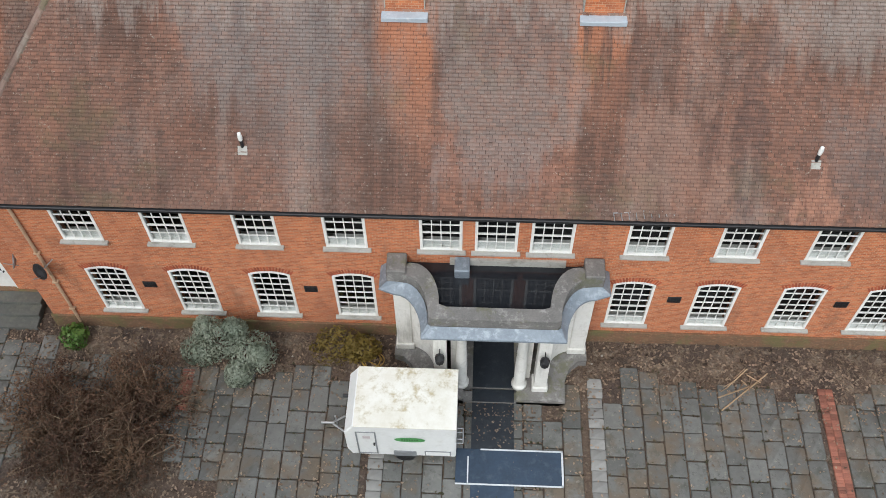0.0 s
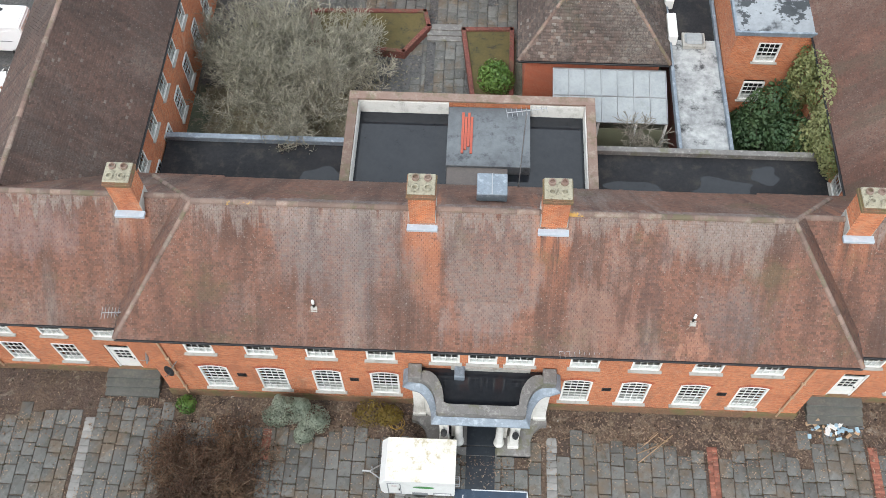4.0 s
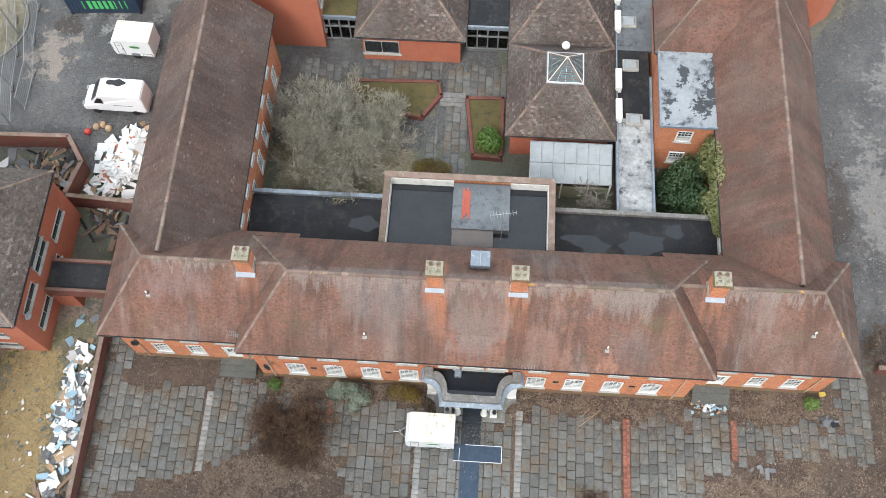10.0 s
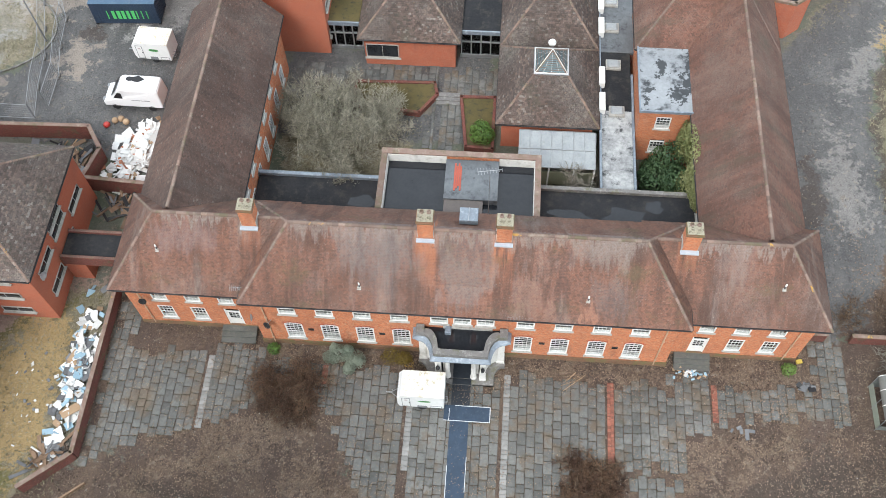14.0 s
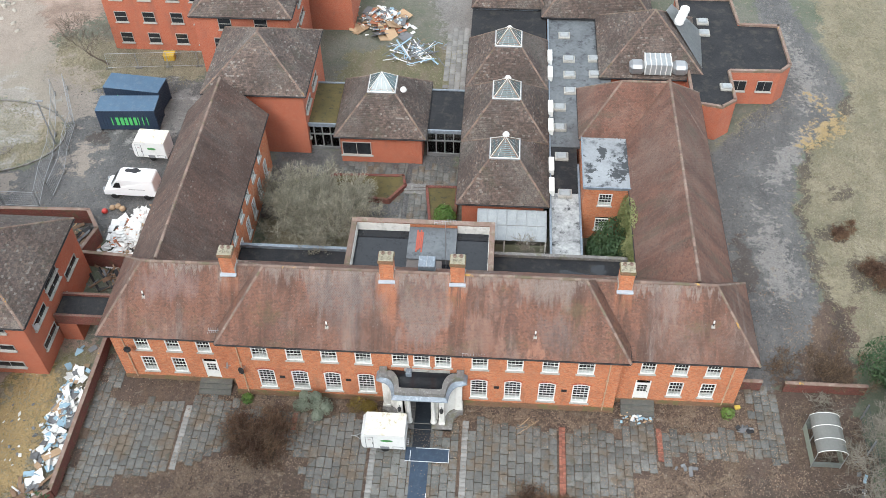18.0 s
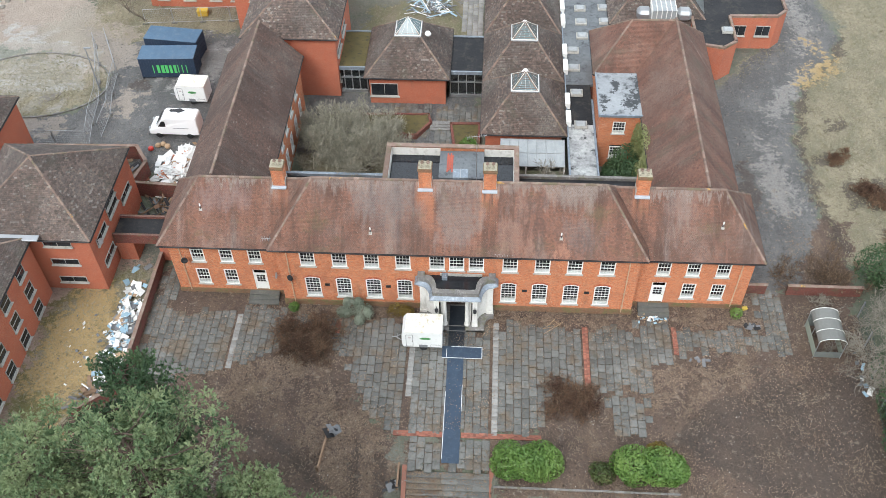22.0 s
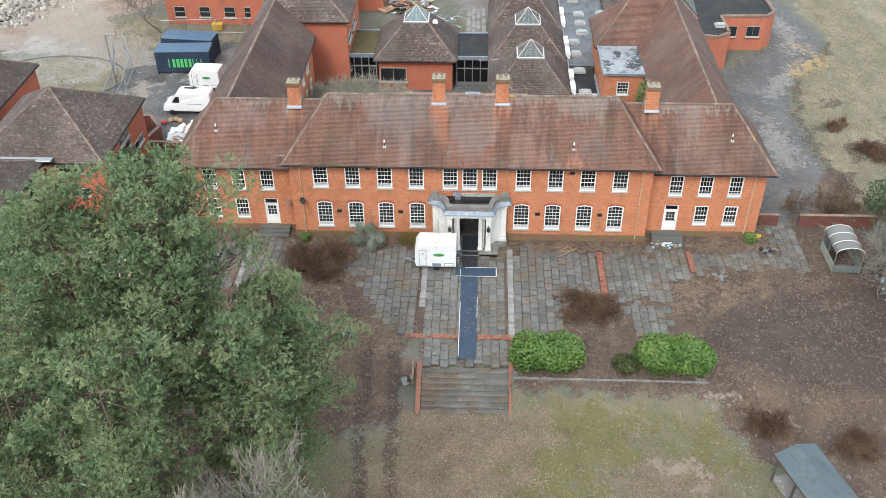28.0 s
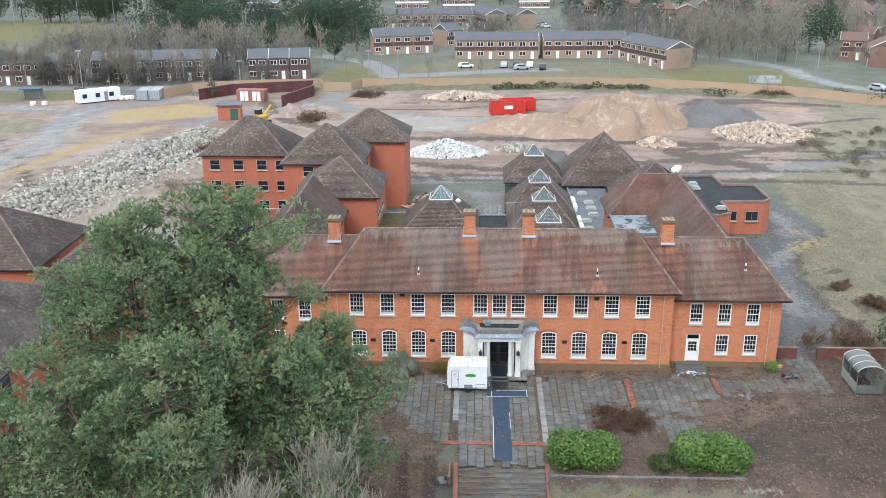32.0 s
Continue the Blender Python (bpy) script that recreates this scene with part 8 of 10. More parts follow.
def pine(label, at, height, crown, low, seed, pads=95, tufts=95, mat=PINE):
    """A pine: a tapered trunk, forking limbs, and short needle tufts in rounded pads along the limbs' ends. crown: its widest radius; low: where it starts."""
    r = np.random.default_rng(seed)
    t = thing("pine_tree", label, "tree", at, "pine trees")
    lean = r.normal(0, 0.02, 2)
    spine = [(np.array([lean[0] * z + 0.15 * math.sin(z * 0.4), lean[1] * z, z]), 0.3 * (1 - 0.9 * z / height)) for z in np.linspace(-0.2, height * 0.97, 9)]
    v, q = tubes([spine], 10)
    quads_mesh("trunk", v, q, PINE_BARK, t)
    limbs, vs, qs, n0 = [], [], [], 0
    bias = r.uniform(0, 6.28)
    for k in range(pads):
        f = (k + 0.5) / pads
        z = low + (height - low) * f ** 0.82
        a = k * 2.39996 + r.normal(0, 0.35)
        taper = math.sin(math.pi * (0.17 + 0.73 * (1 - f))) ** 0.5 * (1.0 if f < 0.93 else 0.75)
        whorl = 0.78 + 0.36 * math.sin(z * 1.5 + 2 * a + bias)
        reach = crown * max(taper, 0.16) * r.uniform(0.35, 1.1) * (whorl if f < 0.75 else 0.5 * whorl + 0.42)
        root = np.array([lean[0] * z, lean[1] * z, z - 0.3 * reach])
        tip = np.array([math.cos(a) * reach, math.sin(a) * reach, z + r.normal(0, 0.35)])
        mid = (root + tip) / 2 + (0, 0, -0.1 * reach)
        limbs.append([(root, 0.07), (mid, 0.04), (tip, 0.012)])
        size = r.uniform(0.65, 1.25) * (0.75 if f > 0.85 else 1.0)
        for b3 in range(3):
            c0 = tip + r.normal(0, 0.55, 3) * (size, size, 0.35 * size)
            limbs.append([(mid, 0.028), (c0, 0.01)])
            n1 = tufts // 3
            c, cn = blob_points(r, n1, c0, (0.72 * size, 0.72 * size, 0.5 * size), 0.5, 5)
            for b4 in range(5):
                out = cn * 1.1 + r.normal(0, 0.5, cn.shape) + (0, 0, 0.35)
                out /= np.linalg.norm(out, axis=1, keepdims=True)
                side = np.cross(out, r.normal(size=out.shape))
                side /= np.linalg.norm(side, axis=1, keepdims=True) + 1e-9
                ln = r.uniform(0.12, 0.25, (n1, 1))
                wd = ln * 0.17
                quad = np.stack([c - side * wd * 0.6, c + side * wd * 0.6, c + out * ln + side * wd, c + out * ln - side * wd], 1)
                vs.append(quad.reshape(-1, 3))
                qs.append(np.arange(4 * n1).reshape(-1, 4) + n0)
                n0 += 4 * n1
    v, q = tubes(limbs, 5)
    quads_mesh("limb_mass", v, q, PINE_BARK, t)["kind"] = "stuff"
    quads_mesh("needle_mass", np.concatenate(vs), np.concatenate(qs), mat, t)["kind"] = "stuff"


DEEP_PINE = leaf_mat("deep_green_needle", (0.075, 0.135, 0.065), (0.04, 0.08, 0.04), (0.11, 0.17, 0.075), 0.7)
pine("tall green pine with an open, uneven crown", pose(-15.4, -26.6, -1.4), 24.8, 4.7, 10.0, 71, 125)
pine("tall green pine beside another", pose(-20.0, -27.4, -1.4), 24.0, 3.8, 9.0, 72, 105)
pine("shorter green pine at the group's edge", pose(-10.2, -25.2, -1.4), 17.0, 3.1, 4.0, 73, 80)
pine("green pine in front of the tall ones", pose(-11.6, -29.6, -1.4), 17.6, 3.4, 4.0, 79, 80)
pine("green pine near the garden wall", pose(-24.2, -25.2, -1.4), 20.0, 3.8, 6.0, 74, 85)
pine("green pine at the front of the group", pose(-16.6, -33.6, -1.4), 19.6, 4.2, 5.0, 75, 100)
pine("broad green pine in the garden corner", pose(-22.2, -33.0, -1.4), 17.6, 4.3, 3.0, 76, 95)
pine("low green pine in the garden corner", pose(-28.2, -30.5, -1.4), 14.5, 4.2, 2.0, 77, 85)
pine("dark dense evergreen behind the pines", pose(-17.6, -20.9, -1.4), 21.6, 3.3, 6.0, 78, 80, 105, DEEP_PINE)


# ---- vehicles and site gear ----
VAN_WHITE = surface("van_paint", (0.80, 0.81, 0.82), (0.76, 0.77, 0.78), 0.3, 0.6, 5, relief=0.0)
van = thing("panel_van", "white high-roofed panel van with a soot-stained roof", "van", pose(-29.6, 21.9, 0, 0, 0, -1))
pr = [(-2.55, 0.45), (2.5, 0.45), (2.55, 0.9), (2.45, 2.35), (2.3, 2.48), (-0.7, 2.5), (-1.05, 2.36), (-1.75, 1.45), (-2.35, 1.2), (-2.58, 0.95)]
b = B()
f, k = [b.verts.new((x, -0.97, z)) for x, z in pr], [b.verts.new((x, 0.97, z)) for x, z in pr]
for v in f + k:
    if v.co.z > 1.4:
        v.co.y *= 0.9
for i in range(len(pr)):
    b.faces.new((f[i], k[i], k[(i + 1) % len(pr)], f[(i + 1) % len(pr)]))
b.faces.new(f), b.faces.new(k[::-1])
bmesh.ops.recalc_face_normals(b, faces=b.faces)
bmesh.ops.bevel(b, geom=list(b.edges), offset=0.07, segments=2, affect="EDGES")
part("body", b, VAN_WHITE, van)
b = B()
b.faces.new([b.verts.new(p) for p in ((-1.1, -0.82, 2.3), (-1.1, 0.82, 2.3), (-1.74, 0.86, 1.52), (-1.74, -0.86, 1.52))])
bmesh.ops.translate(b, vec=(-0.05, 0, 0.05), verts=b.verts)
part("windscreen", b, BLACK, van, "dark windscreen")
for y in (-0.93, 0.93):
    b = B()
    b.faces.new([b.verts.new((x, y * (1.01 if z < 1.6 else 0.965), z)) for x, z in ((-1.55, 1.45), (-0.75, 1.45), (-0.75, 2.1), (-1.1, 2.1))])
    part("side_window", b, BLACK, van)
part("bumper", box(B(), -2.66, -2.5, -0.9, 0.9, 0.4, 0.75, 0.05), GREYP, van)
part("bumper", box(B(), 2.5, 2.62, -0.9, 0.9, 0.4, 0.6, 0.03), GREYP, van)
b = B()
b.faces.new([b.verts.new((0.3 + 0.8 * math.cos(a), 0.42 + 0.3 * math.sin(a) * (1 + 0.25 * math.cos(5 * a)), 2.508)) for a in np.linspace(0, 2 * math.pi, 24, endpoint=False)])
part("roof_stain", b, BLACK, van, "black scorched patch on the roof")
part("side_rail", box(B(), 0.0, 1.6, -0.985, -0.965, 1.32, 1.36), GREYP, van)
for y in (-0.72, 0.72):
    part("head_lamp", box(B(), -2.6, -2.42, y - 0.16, y + 0.16, 0.95, 1.2, 0.04), POLY, van)
for x in (-1.65, 1.55):
    for y in (-0.86, 0.86):
        wheel(van, x, y, 0.34, 0.22)
NAVY = surface("navy_container", (0.02, 0.035, 0.065), (0.03, 0.05, 0.085), 0.5, 0.7, 6, (0.07, 0.09, 0.11), 0.3)
NAVY_TOP = surface("faded_container_roof", (0.06, 0.12, 0.19), (0.045, 0.09, 0.15), 0.5, 0.8, 5, (0.12, 0.16, 0.2), 0.5)
LIME = surface("lime_lettering", (0.10, 0.52, 0.16), (0.08, 0.44, 0.12), 0.5)
for m, lab in ((pose(-32.7, 31.9, 0, 0, 0, 3), "dark blue site container with a pale roof and green marks"), (pose(-32.9, 35.2, 0, 0, 0, -6), "dark blue site container parked behind another")):
    c = thing("site_container", lab, "container", m, "site containers")
    part("shell", box(B(), -3.0, 3.0, -1.2, 1.2, 0.12, 2.55), NAVY, c)
    for i in range(20):
        x = -2.9 + i * 0.3
        for y in (-1.21, 1.19):
            part("rib", box(B(), x, x + 0.14, y - 0.02, y + 0.04, 0.25, 2.4), NAVY, c)
    for i in range(8):
        y = -1.1 + i * 0.3
        for x in (-3.02, 3.0):
            part("rib", box(B(), x - 0.02, x + 0.04, y, y + 0.14, 0.25, 2.4), NAVY, c)
    part("roof", box(B(), -3.03, 3.03, -1.22, 1.22, 2.53, 2.6, 0.02), NAVY_TOP, c, "faded blue roof")
    for i in range(9):
        wd = (0.1, 0.3, 0.34, 0.3, 0.28, 0.3, 0.1, 0.1, 0.1)[i]
        x = -1.6 + i * 0.45
        part("mark", box(B(), x, x + wd, -1.262, -1.245, 0.75, 1.75), LIME, c)
    for x in (-2.9, 2.9):
        for y in (-1.1, 1.1):
            part("corner_foot", box(B(), x - 0.12, x + 0.12, y - 0.12, y + 0.12, 0, 0.14), BLACK, c)


def fence_panel(x0, y0, x1, y1, label="galvanised mesh fence panel on a block foot"):
    d = math.hypot(x1 - x0, y1 - y0)
    t = thing("fence_panel", label, "fence", pose(x0, y0, 0, 0, 0, math.degrees(math.atan2(y1 - y0, x1 - x0))), "site fence panels")
    b = B()
    for p, q in (((0, 0, 0.1), (0, 0, 2)), ((d, 0, 0.1), (d, 0, 2)), ((0, 0, 2), (d, 0, 2)), ((0, 0, 0.2), (d, 0, 0.2))):
        cyl(b, p, q, 0.03, n=5)
    part("tube_frame", b, GREY_METAL, t)
    b = B()
    for k in range(1, 16):
        cyl(b, (d * k / 16, 0, 0.2), (d * k / 16, 0, 2), 0.006, n=3)
    for k in range(1, 6):
        cyl(b, (0, 0, 0.2 + 0.3 * k), (d, 0, 0.2 + 0.3 * k), 0.006, n=3)
    part("mesh_infill", b, GREY_METAL, t)
    part("foot", box(B(), -0.35, 0.35, -0.12, 0.12, 0, 0.14, 0.02), COPING, t)


run = [(-42.5, 36), (-41.2, 32.8), (-40.2, 29.6), (-39.3, 26.3), (-38.9, 22.9), (-38.2, 19.6)]
for (x0, y0), (x1, y1) in zip(run, run[1:]):
    fence_panel(x0, y0, x1, y1)
run = [(-41.5, 37), (-38.6, 31.0), (-38.2, 27.6), (-37.4, 24.2), (-37.3, 20.8)]
for (x0, y0), (x1, y1) in zip(run, run[1:]):
    fence_panel(x0, y0, x1, y1)
for x0 in (-41.5, -45):
    fence_panel(x0, 19.4, x0 + 3.4, 19.4)
for k in range(4):
    fence_panel(-38 + k * 3.3, 40.6 + 0.3 * k, -34.8 + k * 3.3, 40.9 + 0.3 * k)
lp = thing("lamp_post", "grey lamp post by the site fence", "lamp post", pose(-39.7, 28.2, 0))
part("column", cyl(B(), (0, 0, 0), (0, 0, 5.6), 0.09, 0.05), GREYP, lp)
part("head", box(B(), -0.15, 0.6, -0.12, 0.12, 5.55, 5.7, 0.04), GREYP, lp)
kb = thing("island_kerb", "kerb round the grass island in the yard", "kerb", pose(0, 0, 0))
b = B()
ring = [(-47.2 + 8.1 * math.cos(a), 29.1 + 5.6 * math.sin(a)) for a in np.linspace(0, 2 * math.pi, 40)]
for (x0, y0), (x1, y1) in zip(ring, ring[1:]):
    d = math.hypot(x1 - x0, y1 - y0)
    box(b, 0, d, -0.07, 0.07, -0.1, 0.12, m=Matrix.Translation((x0, y0, 0)) @ Matrix.Rotation(math.atan2(y1 - y0, x1 - x0), 4, "Z"))
part("kerb_stone", b, COPING, kb)
bp = thing("boundary_fence", "dark mesh boundary fence beside the conifers", "fence", pose(0, 0, 0))
for k in range(9):
    x0, y0 = 33.9 - 0.2 * k, 0.6 - 3.1 * k
    z0 = float(ground_z(x0, y0))
    part("post", box(B(), x0 - 0.05, x0 + 0.05, y0 - 0.05, y0 + 0.05, z0 - 0.1, z0 + 2.0), GREYP, bp)
    b = B()
    for i in range(12):
        cyl(b, (x0 - 0.2 * i / 12, y0 - 3.1 * i / 12, z0 + 0.05), (x0 - 0.2 * i / 12, y0 - 3.1 * i / 12, z0 + 1.9), 0.012, n=3)
    for z in (0.1, 1.0, 1.9):
        cyl(b, (x0, y0, z0 + z), (x0 - 0.2, y0 - 3.1, z0 + z), 0.02, n=4)
    part("mesh_panel", b, surface("green_mesh", (0.05, 0.08, 0.075), (0.04, 0.06, 0.06), 0.6), bp)


# ---- rubbish ----
JUNK = {"white": surface("white_board", (0.72, 0.72, 0.70), (0.6, 0.6, 0.58), 0.6, each=0.15), "blue": surface("pale_blue_board", (0.30, 0.44, 0.52), (0.24, 0.36, 0.45), 0.5, each=0.2),
        "rust": surface("terracotta_board", (0.42, 0.17, 0.09), (0.34, 0.13, 0.07), 0.7, each=0.2), "wood": TIMBER, "grey": surface("grey_panel", (0.17, 0.175, 0.18), (0.11, 0.112, 0.118), 0.6, each=0.2), "dark": BLACK,
        "tan": surface("cardboard", (0.40, 0.28, 0.17), (0.34, 0.23, 0.14), 0.8, each=0.2)}


def heap(name, label, at, count, spread, height, size, colours, seed, long=1.0, category="rubbish heap", piece="board"):
    """A tip of loose boards and beams, each a part of its own."""
    r = np.random.default_rng(seed)
    t = thing(name, label, category, at)
    meshes = {}
    for k in range(count):
        x, y = r.normal(0, 0.42, 2).clip(-1, 1) * spread
        z = height * max(0.0, 1 - math.hypot(x / spread[0], y / spread[1])) * r.uniform(0.3, 1.0) + 0.05
        col = colours[int(r.integers(len(colours)))]
        key = (col, int(r.integers(7)))
        if key not in meshes:
            s = size * float(r.lognormal(-0.1, 0.45))
            w, d = s * r.uniform(0.6, 1.2) * long, s * r.uniform(0.35, 0.8) / long
            meshes[key] = mesh_of(box(B(), -w / 2, w / 2, -d / 2, d / 2, -0.02, 0.025, 0.006), piece, JUNK[col])
        o = new(piece, meshes[key])
        o.parent = t
        o.matrix_basis = pose(x, y, z, r.normal(0, 20), r.normal(0, 20), r.uniform(0, 360))
    return t


heap("board_heap", "tip of broken white and terracotta boards in the yard", pose(-28.2, 16.2, 0, 0, 0, 62), 270, (3.9, 2.4), 0.9, 0.85, ["white"] * 12 + ["rust"] * 2 + ["tan"], 81)
heap("rubbish_heap", "white and blue rubbish tipped along the garden wall", pose(-28.2, -3.0, 0, 0, 0, 90), 210, (6.6, 1.25), 0.55, 0.66, ["white"] * 8 + ["blue"] * 4 + ["grey", "grey", "tan"], 82)
heap("timber_heap", "heap of broken timbers at the foot of the wall", pose(-28.6, -9.6, 0, 0, 0, 30), 40, (1.9, 1.1), 0.4, 0.75, ["wood", "grey", "white"], 83, 2.2, piece="beam")
heap("timber_heap", "heap of charred beams behind the yard wall", pose(-34.2, 14.6, 0), 130, (3.0, 2.4), 0.8, 0.8, ["wood", "wood", "dark", "tan", "grey"], 84, 2.2, piece="beam")
heap("timber_heap", "stack of old boards beside the yard wall", pose(-28.4, 11.0, 0, 0, 0, -8), 44, (2.4, 1.4), 0.4, 0.8, ["wood", "wood", "dark", "grey"], 85, 2.4, piece="beam")
heap("rubbish_heap", "scattered boards on the yellowed ground behind the wall", pose(-37.0, 15.2, 0), 26, (3.4, 1.4), 0.2, 0.8, ["tan", "white", "grey"], 86)
heap("rubbish_heap", "large tip of mixed demolition rubbish", pose(-8.8, 50.6, 0), 230, (3.6, 3.0), 1.5, 0.8, ["white", "white", "tan", "tan", "rust", "blue", "grey"], 87)
heap("pipe_heap", "tangle of pale metal strips on the grass", pose(-4.8, 45.2, 0), 150, (3.4, 2.4), 0.25, 0.42, ["grey", "white", "blue"], 88, 3.0, piece="strip")
heap("litter", "litter and rubble on the doorsteps", pose(16.6, -0.5, 0), 46, (1.6, 0.7), 0.2, 0.24, ["white", "grey", "tan", "blue"], 89, category="litter")
heap("stick_pile", "few pale sticks lying on the paving", pose(8.1, -1.4, 0.03), 13, (0.9, 0.5), 0.06, 0.11, ["wood", "tan"], 90, 6.0, "sticks", "stick")
heap("tarpaulin_scraps", "torn black sheeting on the dug soil", pose(-9.0, -12.3, 0), 7, (0.6, 0.4), 0.15, 0.7, ["dark", "grey"], 91, category="sheeting", piece="sheet")
heap("tarpaulin_scraps", "torn black sheeting beside the steps", pose(-3.7, -16.6, -0.5), 9, (0.8, 0.6), 0.3, 0.8, ["dark", "grey"], 92, category="sheeting", piece="sheet")
heap("litter", "scattered white litter on the wall strip", pose(-31.5, -5.0, 0), 24, (2.6, 4.2), 0.03, 0.3, ["white", "grey"], 93, category="litter")
heap("broken_slabs", "broken stone slabs lying on the soil", pose(20.2, -4.6, 0.03), 7, (1.2, 0.4), 0.05, 0.42, ["grey"], 94, category="stones", piece="slab")
heap("rubbish_heap", "blue plastic scraps by the boundary fence", pose(32.7, -5.5, 0), 14, (0.4, 2.4), 0.15, 0.4, ["blue", "white", "grey"], 95)
for x, y, c, lab in ((-31.1, 19.6, "tan", "yellow sack beside the van"), (-30.6, 19.8, "tan", "yellow sack beside the van"), (-30.1, 19.5, "tan", "yellow sack beside the van"), (-31.7, 19.1, "rust", "red plastic drum on the asphalt")):
    s = thing("sack" if c == "tan" else "drum", lab, "sack" if c == "tan" else "drum", pose(x, y, 0))
    part("bag" if c == "tan" else "shell", lathe(B(), [(0.12, 0), (0.26, 0.06), (0.3, 0.2), (0.22, 0.36), (0.06, 0.42)], 10), JUNK[c] if c == "tan" else surface("red_plastic", (0.5, 0.05, 0.04), (0.42, 0.04, 0.03), 0.4), s)
bx = thing("plastic_crate", "small yellow plastic crate on the leafy bed", "crate", pose(24.5, 1.0, 0, 0, 0, 12))
part("shell", box(B(), -0.2, 0.2, -0.14, 0.14, 0, 0.2, 0.03), surface("yellow_crate", (0.55, 0.40, 0.06), (0.48, 0.34, 0.05), 0.5), bx)
part("rim", box(B(), -0.22, 0.22, -0.16, 0.16, 0.18, 0.22, 0.01), surface("yellow_rim", (0.5, 0.36, 0.05), (0.45, 0.31, 0.05), 0.5), bx)
heap("sheeting", "crumpled dark blue sheeting at the end of the bed", pose(25.0, -0.9, 0.03), 9, (0.9, 0.3), 0.1, 0.5, ["dark", "grey"], 96, category="sheeting", piece="sheet")
hs = thing("hose_coil", "coiled yellow hose on the bed by the porch", "hose", pose(-3.9, -1.0, 0.03))
b = B()
pth = [(0.32 * (1 - 0.25 * math.sin(a * 0.37)) * math.cos(a), 0.3 * math.sin(a), 0.02 + 0.004 * a) for a in np.linspace(0, 22, 90)] + [(0.4 - 0.03 * k, -0.3 - 0.06 * k, 0.02) for k in range(12)]
for p, q in zip(pth, pth[1:]):
    cyl(b, p, q, 0.018, n=5, caps=False)
part("hose", b, surface("yellow_hose", (0.42, 0.27, 0.05), (0.34, 0.2, 0.04), 0.5), hs)

gb = thing("grit_bin", "yellow plastic grit bin beside the brick block", "bin", pose(-31.7, 42.7, 0, 0, 0, 4))
part("tub", box(B(), -0.6, 0.6, -0.4, 0.4, 0, 0.7, 0.05), surface("yellow_plastic", (0.55, 0.36, 0.03), (0.48, 0.30, 0.03), 0.5), gb)
part("lid", box(B(), -0.64, 0.64, -0.44, 0.44, 0.7, 0.82, 0.04), surface("yellow_lid", (0.60, 0.42, 0.05), (0.52, 0.35, 0.04), 0.5), gb)

# courtyard planters and steps
for poly, lab in (([(-10.9, 24.9), (-4.0, 25.1), (-3.7, 23.9), (-5.1, 21.8), (-10.7, 22.4)], "low brick planter in the courtyard"), ([(-1.6, 23.7), (1.3, 23.8), (1.3, 18.4), (-0.9, 18.5)], "brick planter with a laurel")):
    t = thing("planter", lab, "planter", pose(0, 0, 0), "courtyard planters")
    for (x0, y0), (x1, y1) in zip(poly, poly[1:] + poly[:1]):
        d = math.hypot(x1 - x0, y1 - y0)
        part("kerb_wall", box(B(), -0.1, d + 0.1, -0.13, 0.13, -0.1, 0.55, 0.015, Matrix.Translation((x0, y0, 0)) @ Matrix.Rotation(math.atan2(y1 - y0, x1 - x0), 4, "Z")), BRICK_DARK, t)
    part("soil", prism(B(), poly[::-1], -0.1, 0.42), MOSS, t)
t = thing("courtyard_steps", "shallow stone steps in the courtyard", "steps", pose(-2.8, 23.4, 0))
for k in range(3):
    part("step", box(B(), -1.0, 1.1, -0.3 + 0.35 * k, 0.05 + 0.35 * k + 0.1, -0.1, 0.1 * (k + 1), 0.01), COPING, t)

# ---- leaf litter and chips ----
lr = np.random.default_rng(99)
CLUMP = np.clip(np.sin(pts[:, 0] * 0.55 + 1.7 * np.sin(pts[:, 1] * 0.37)) * np.sin(pts[:, 1] * 0.6 + 1.2 * np.sin(pts[:, 0] * 0.41)) + 0.2, 0, 1)
w = np.clip(LEAF * 1.6 + SOIL * 0.6 * (0.08 + CLUMP) + GRASS * 0.35, 0, 2) * near_mask * (pts[:, 1] < 14) * np.where(outside_by(TERRACE, pts) < -0.3, 0.08, 1.0)
pick = lr.choice(len(pts), 75000, p=w / w.sum())
pp = pts[pick] + lr.uniform(-0.5, 0.5, (75000, 2))
pz = ground_z(pp[:, 0], pp[:, 1]) + 0.025
nn = lr.normal(0, 0.35, (75000, 3)) + (0, 0, 1)
nn /= np.linalg.norm(nn, axis=1, keepdims=True)
v, q = leaves(np.column_stack([pp, pz]), nn, 0.115, lr, 0.6)
o = quads_mesh("leaf_litter", v, q, leaf_mat("dead_leaf", (0.37, 0.26, 0.185), (0.07, 0.045, 0.033), (0.44, 0.335, 0.24), 0.8))
tagged(o, "brown dead leaves and chips strewn over soil and lawn", "leaf litter", kind="stuff")


def strew(name, label, weight, count, length, ratio, mat, seed, rise=0.35, category="debris"):
    """Loose bits scattered over the ground by weight."""
    r = np.random.default_rng(seed)
    p = pts[r.choice(len(pts), count, p=weight / weight.sum())] + r.uniform(-0.5, 0.5, (count, 2))
    n = r.normal(0, rise, (count, 3)) + (0, 0, 1)
    v, q = leaves(np.column_stack([p, ground_z(p[:, 0], p[:, 1]) + 0.03]), n / np.linalg.norm(n, axis=1, keepdims=True), length, r, ratio)
    tagged(quads_mesh(name, v, q, mat), label, category, kind="stuff")


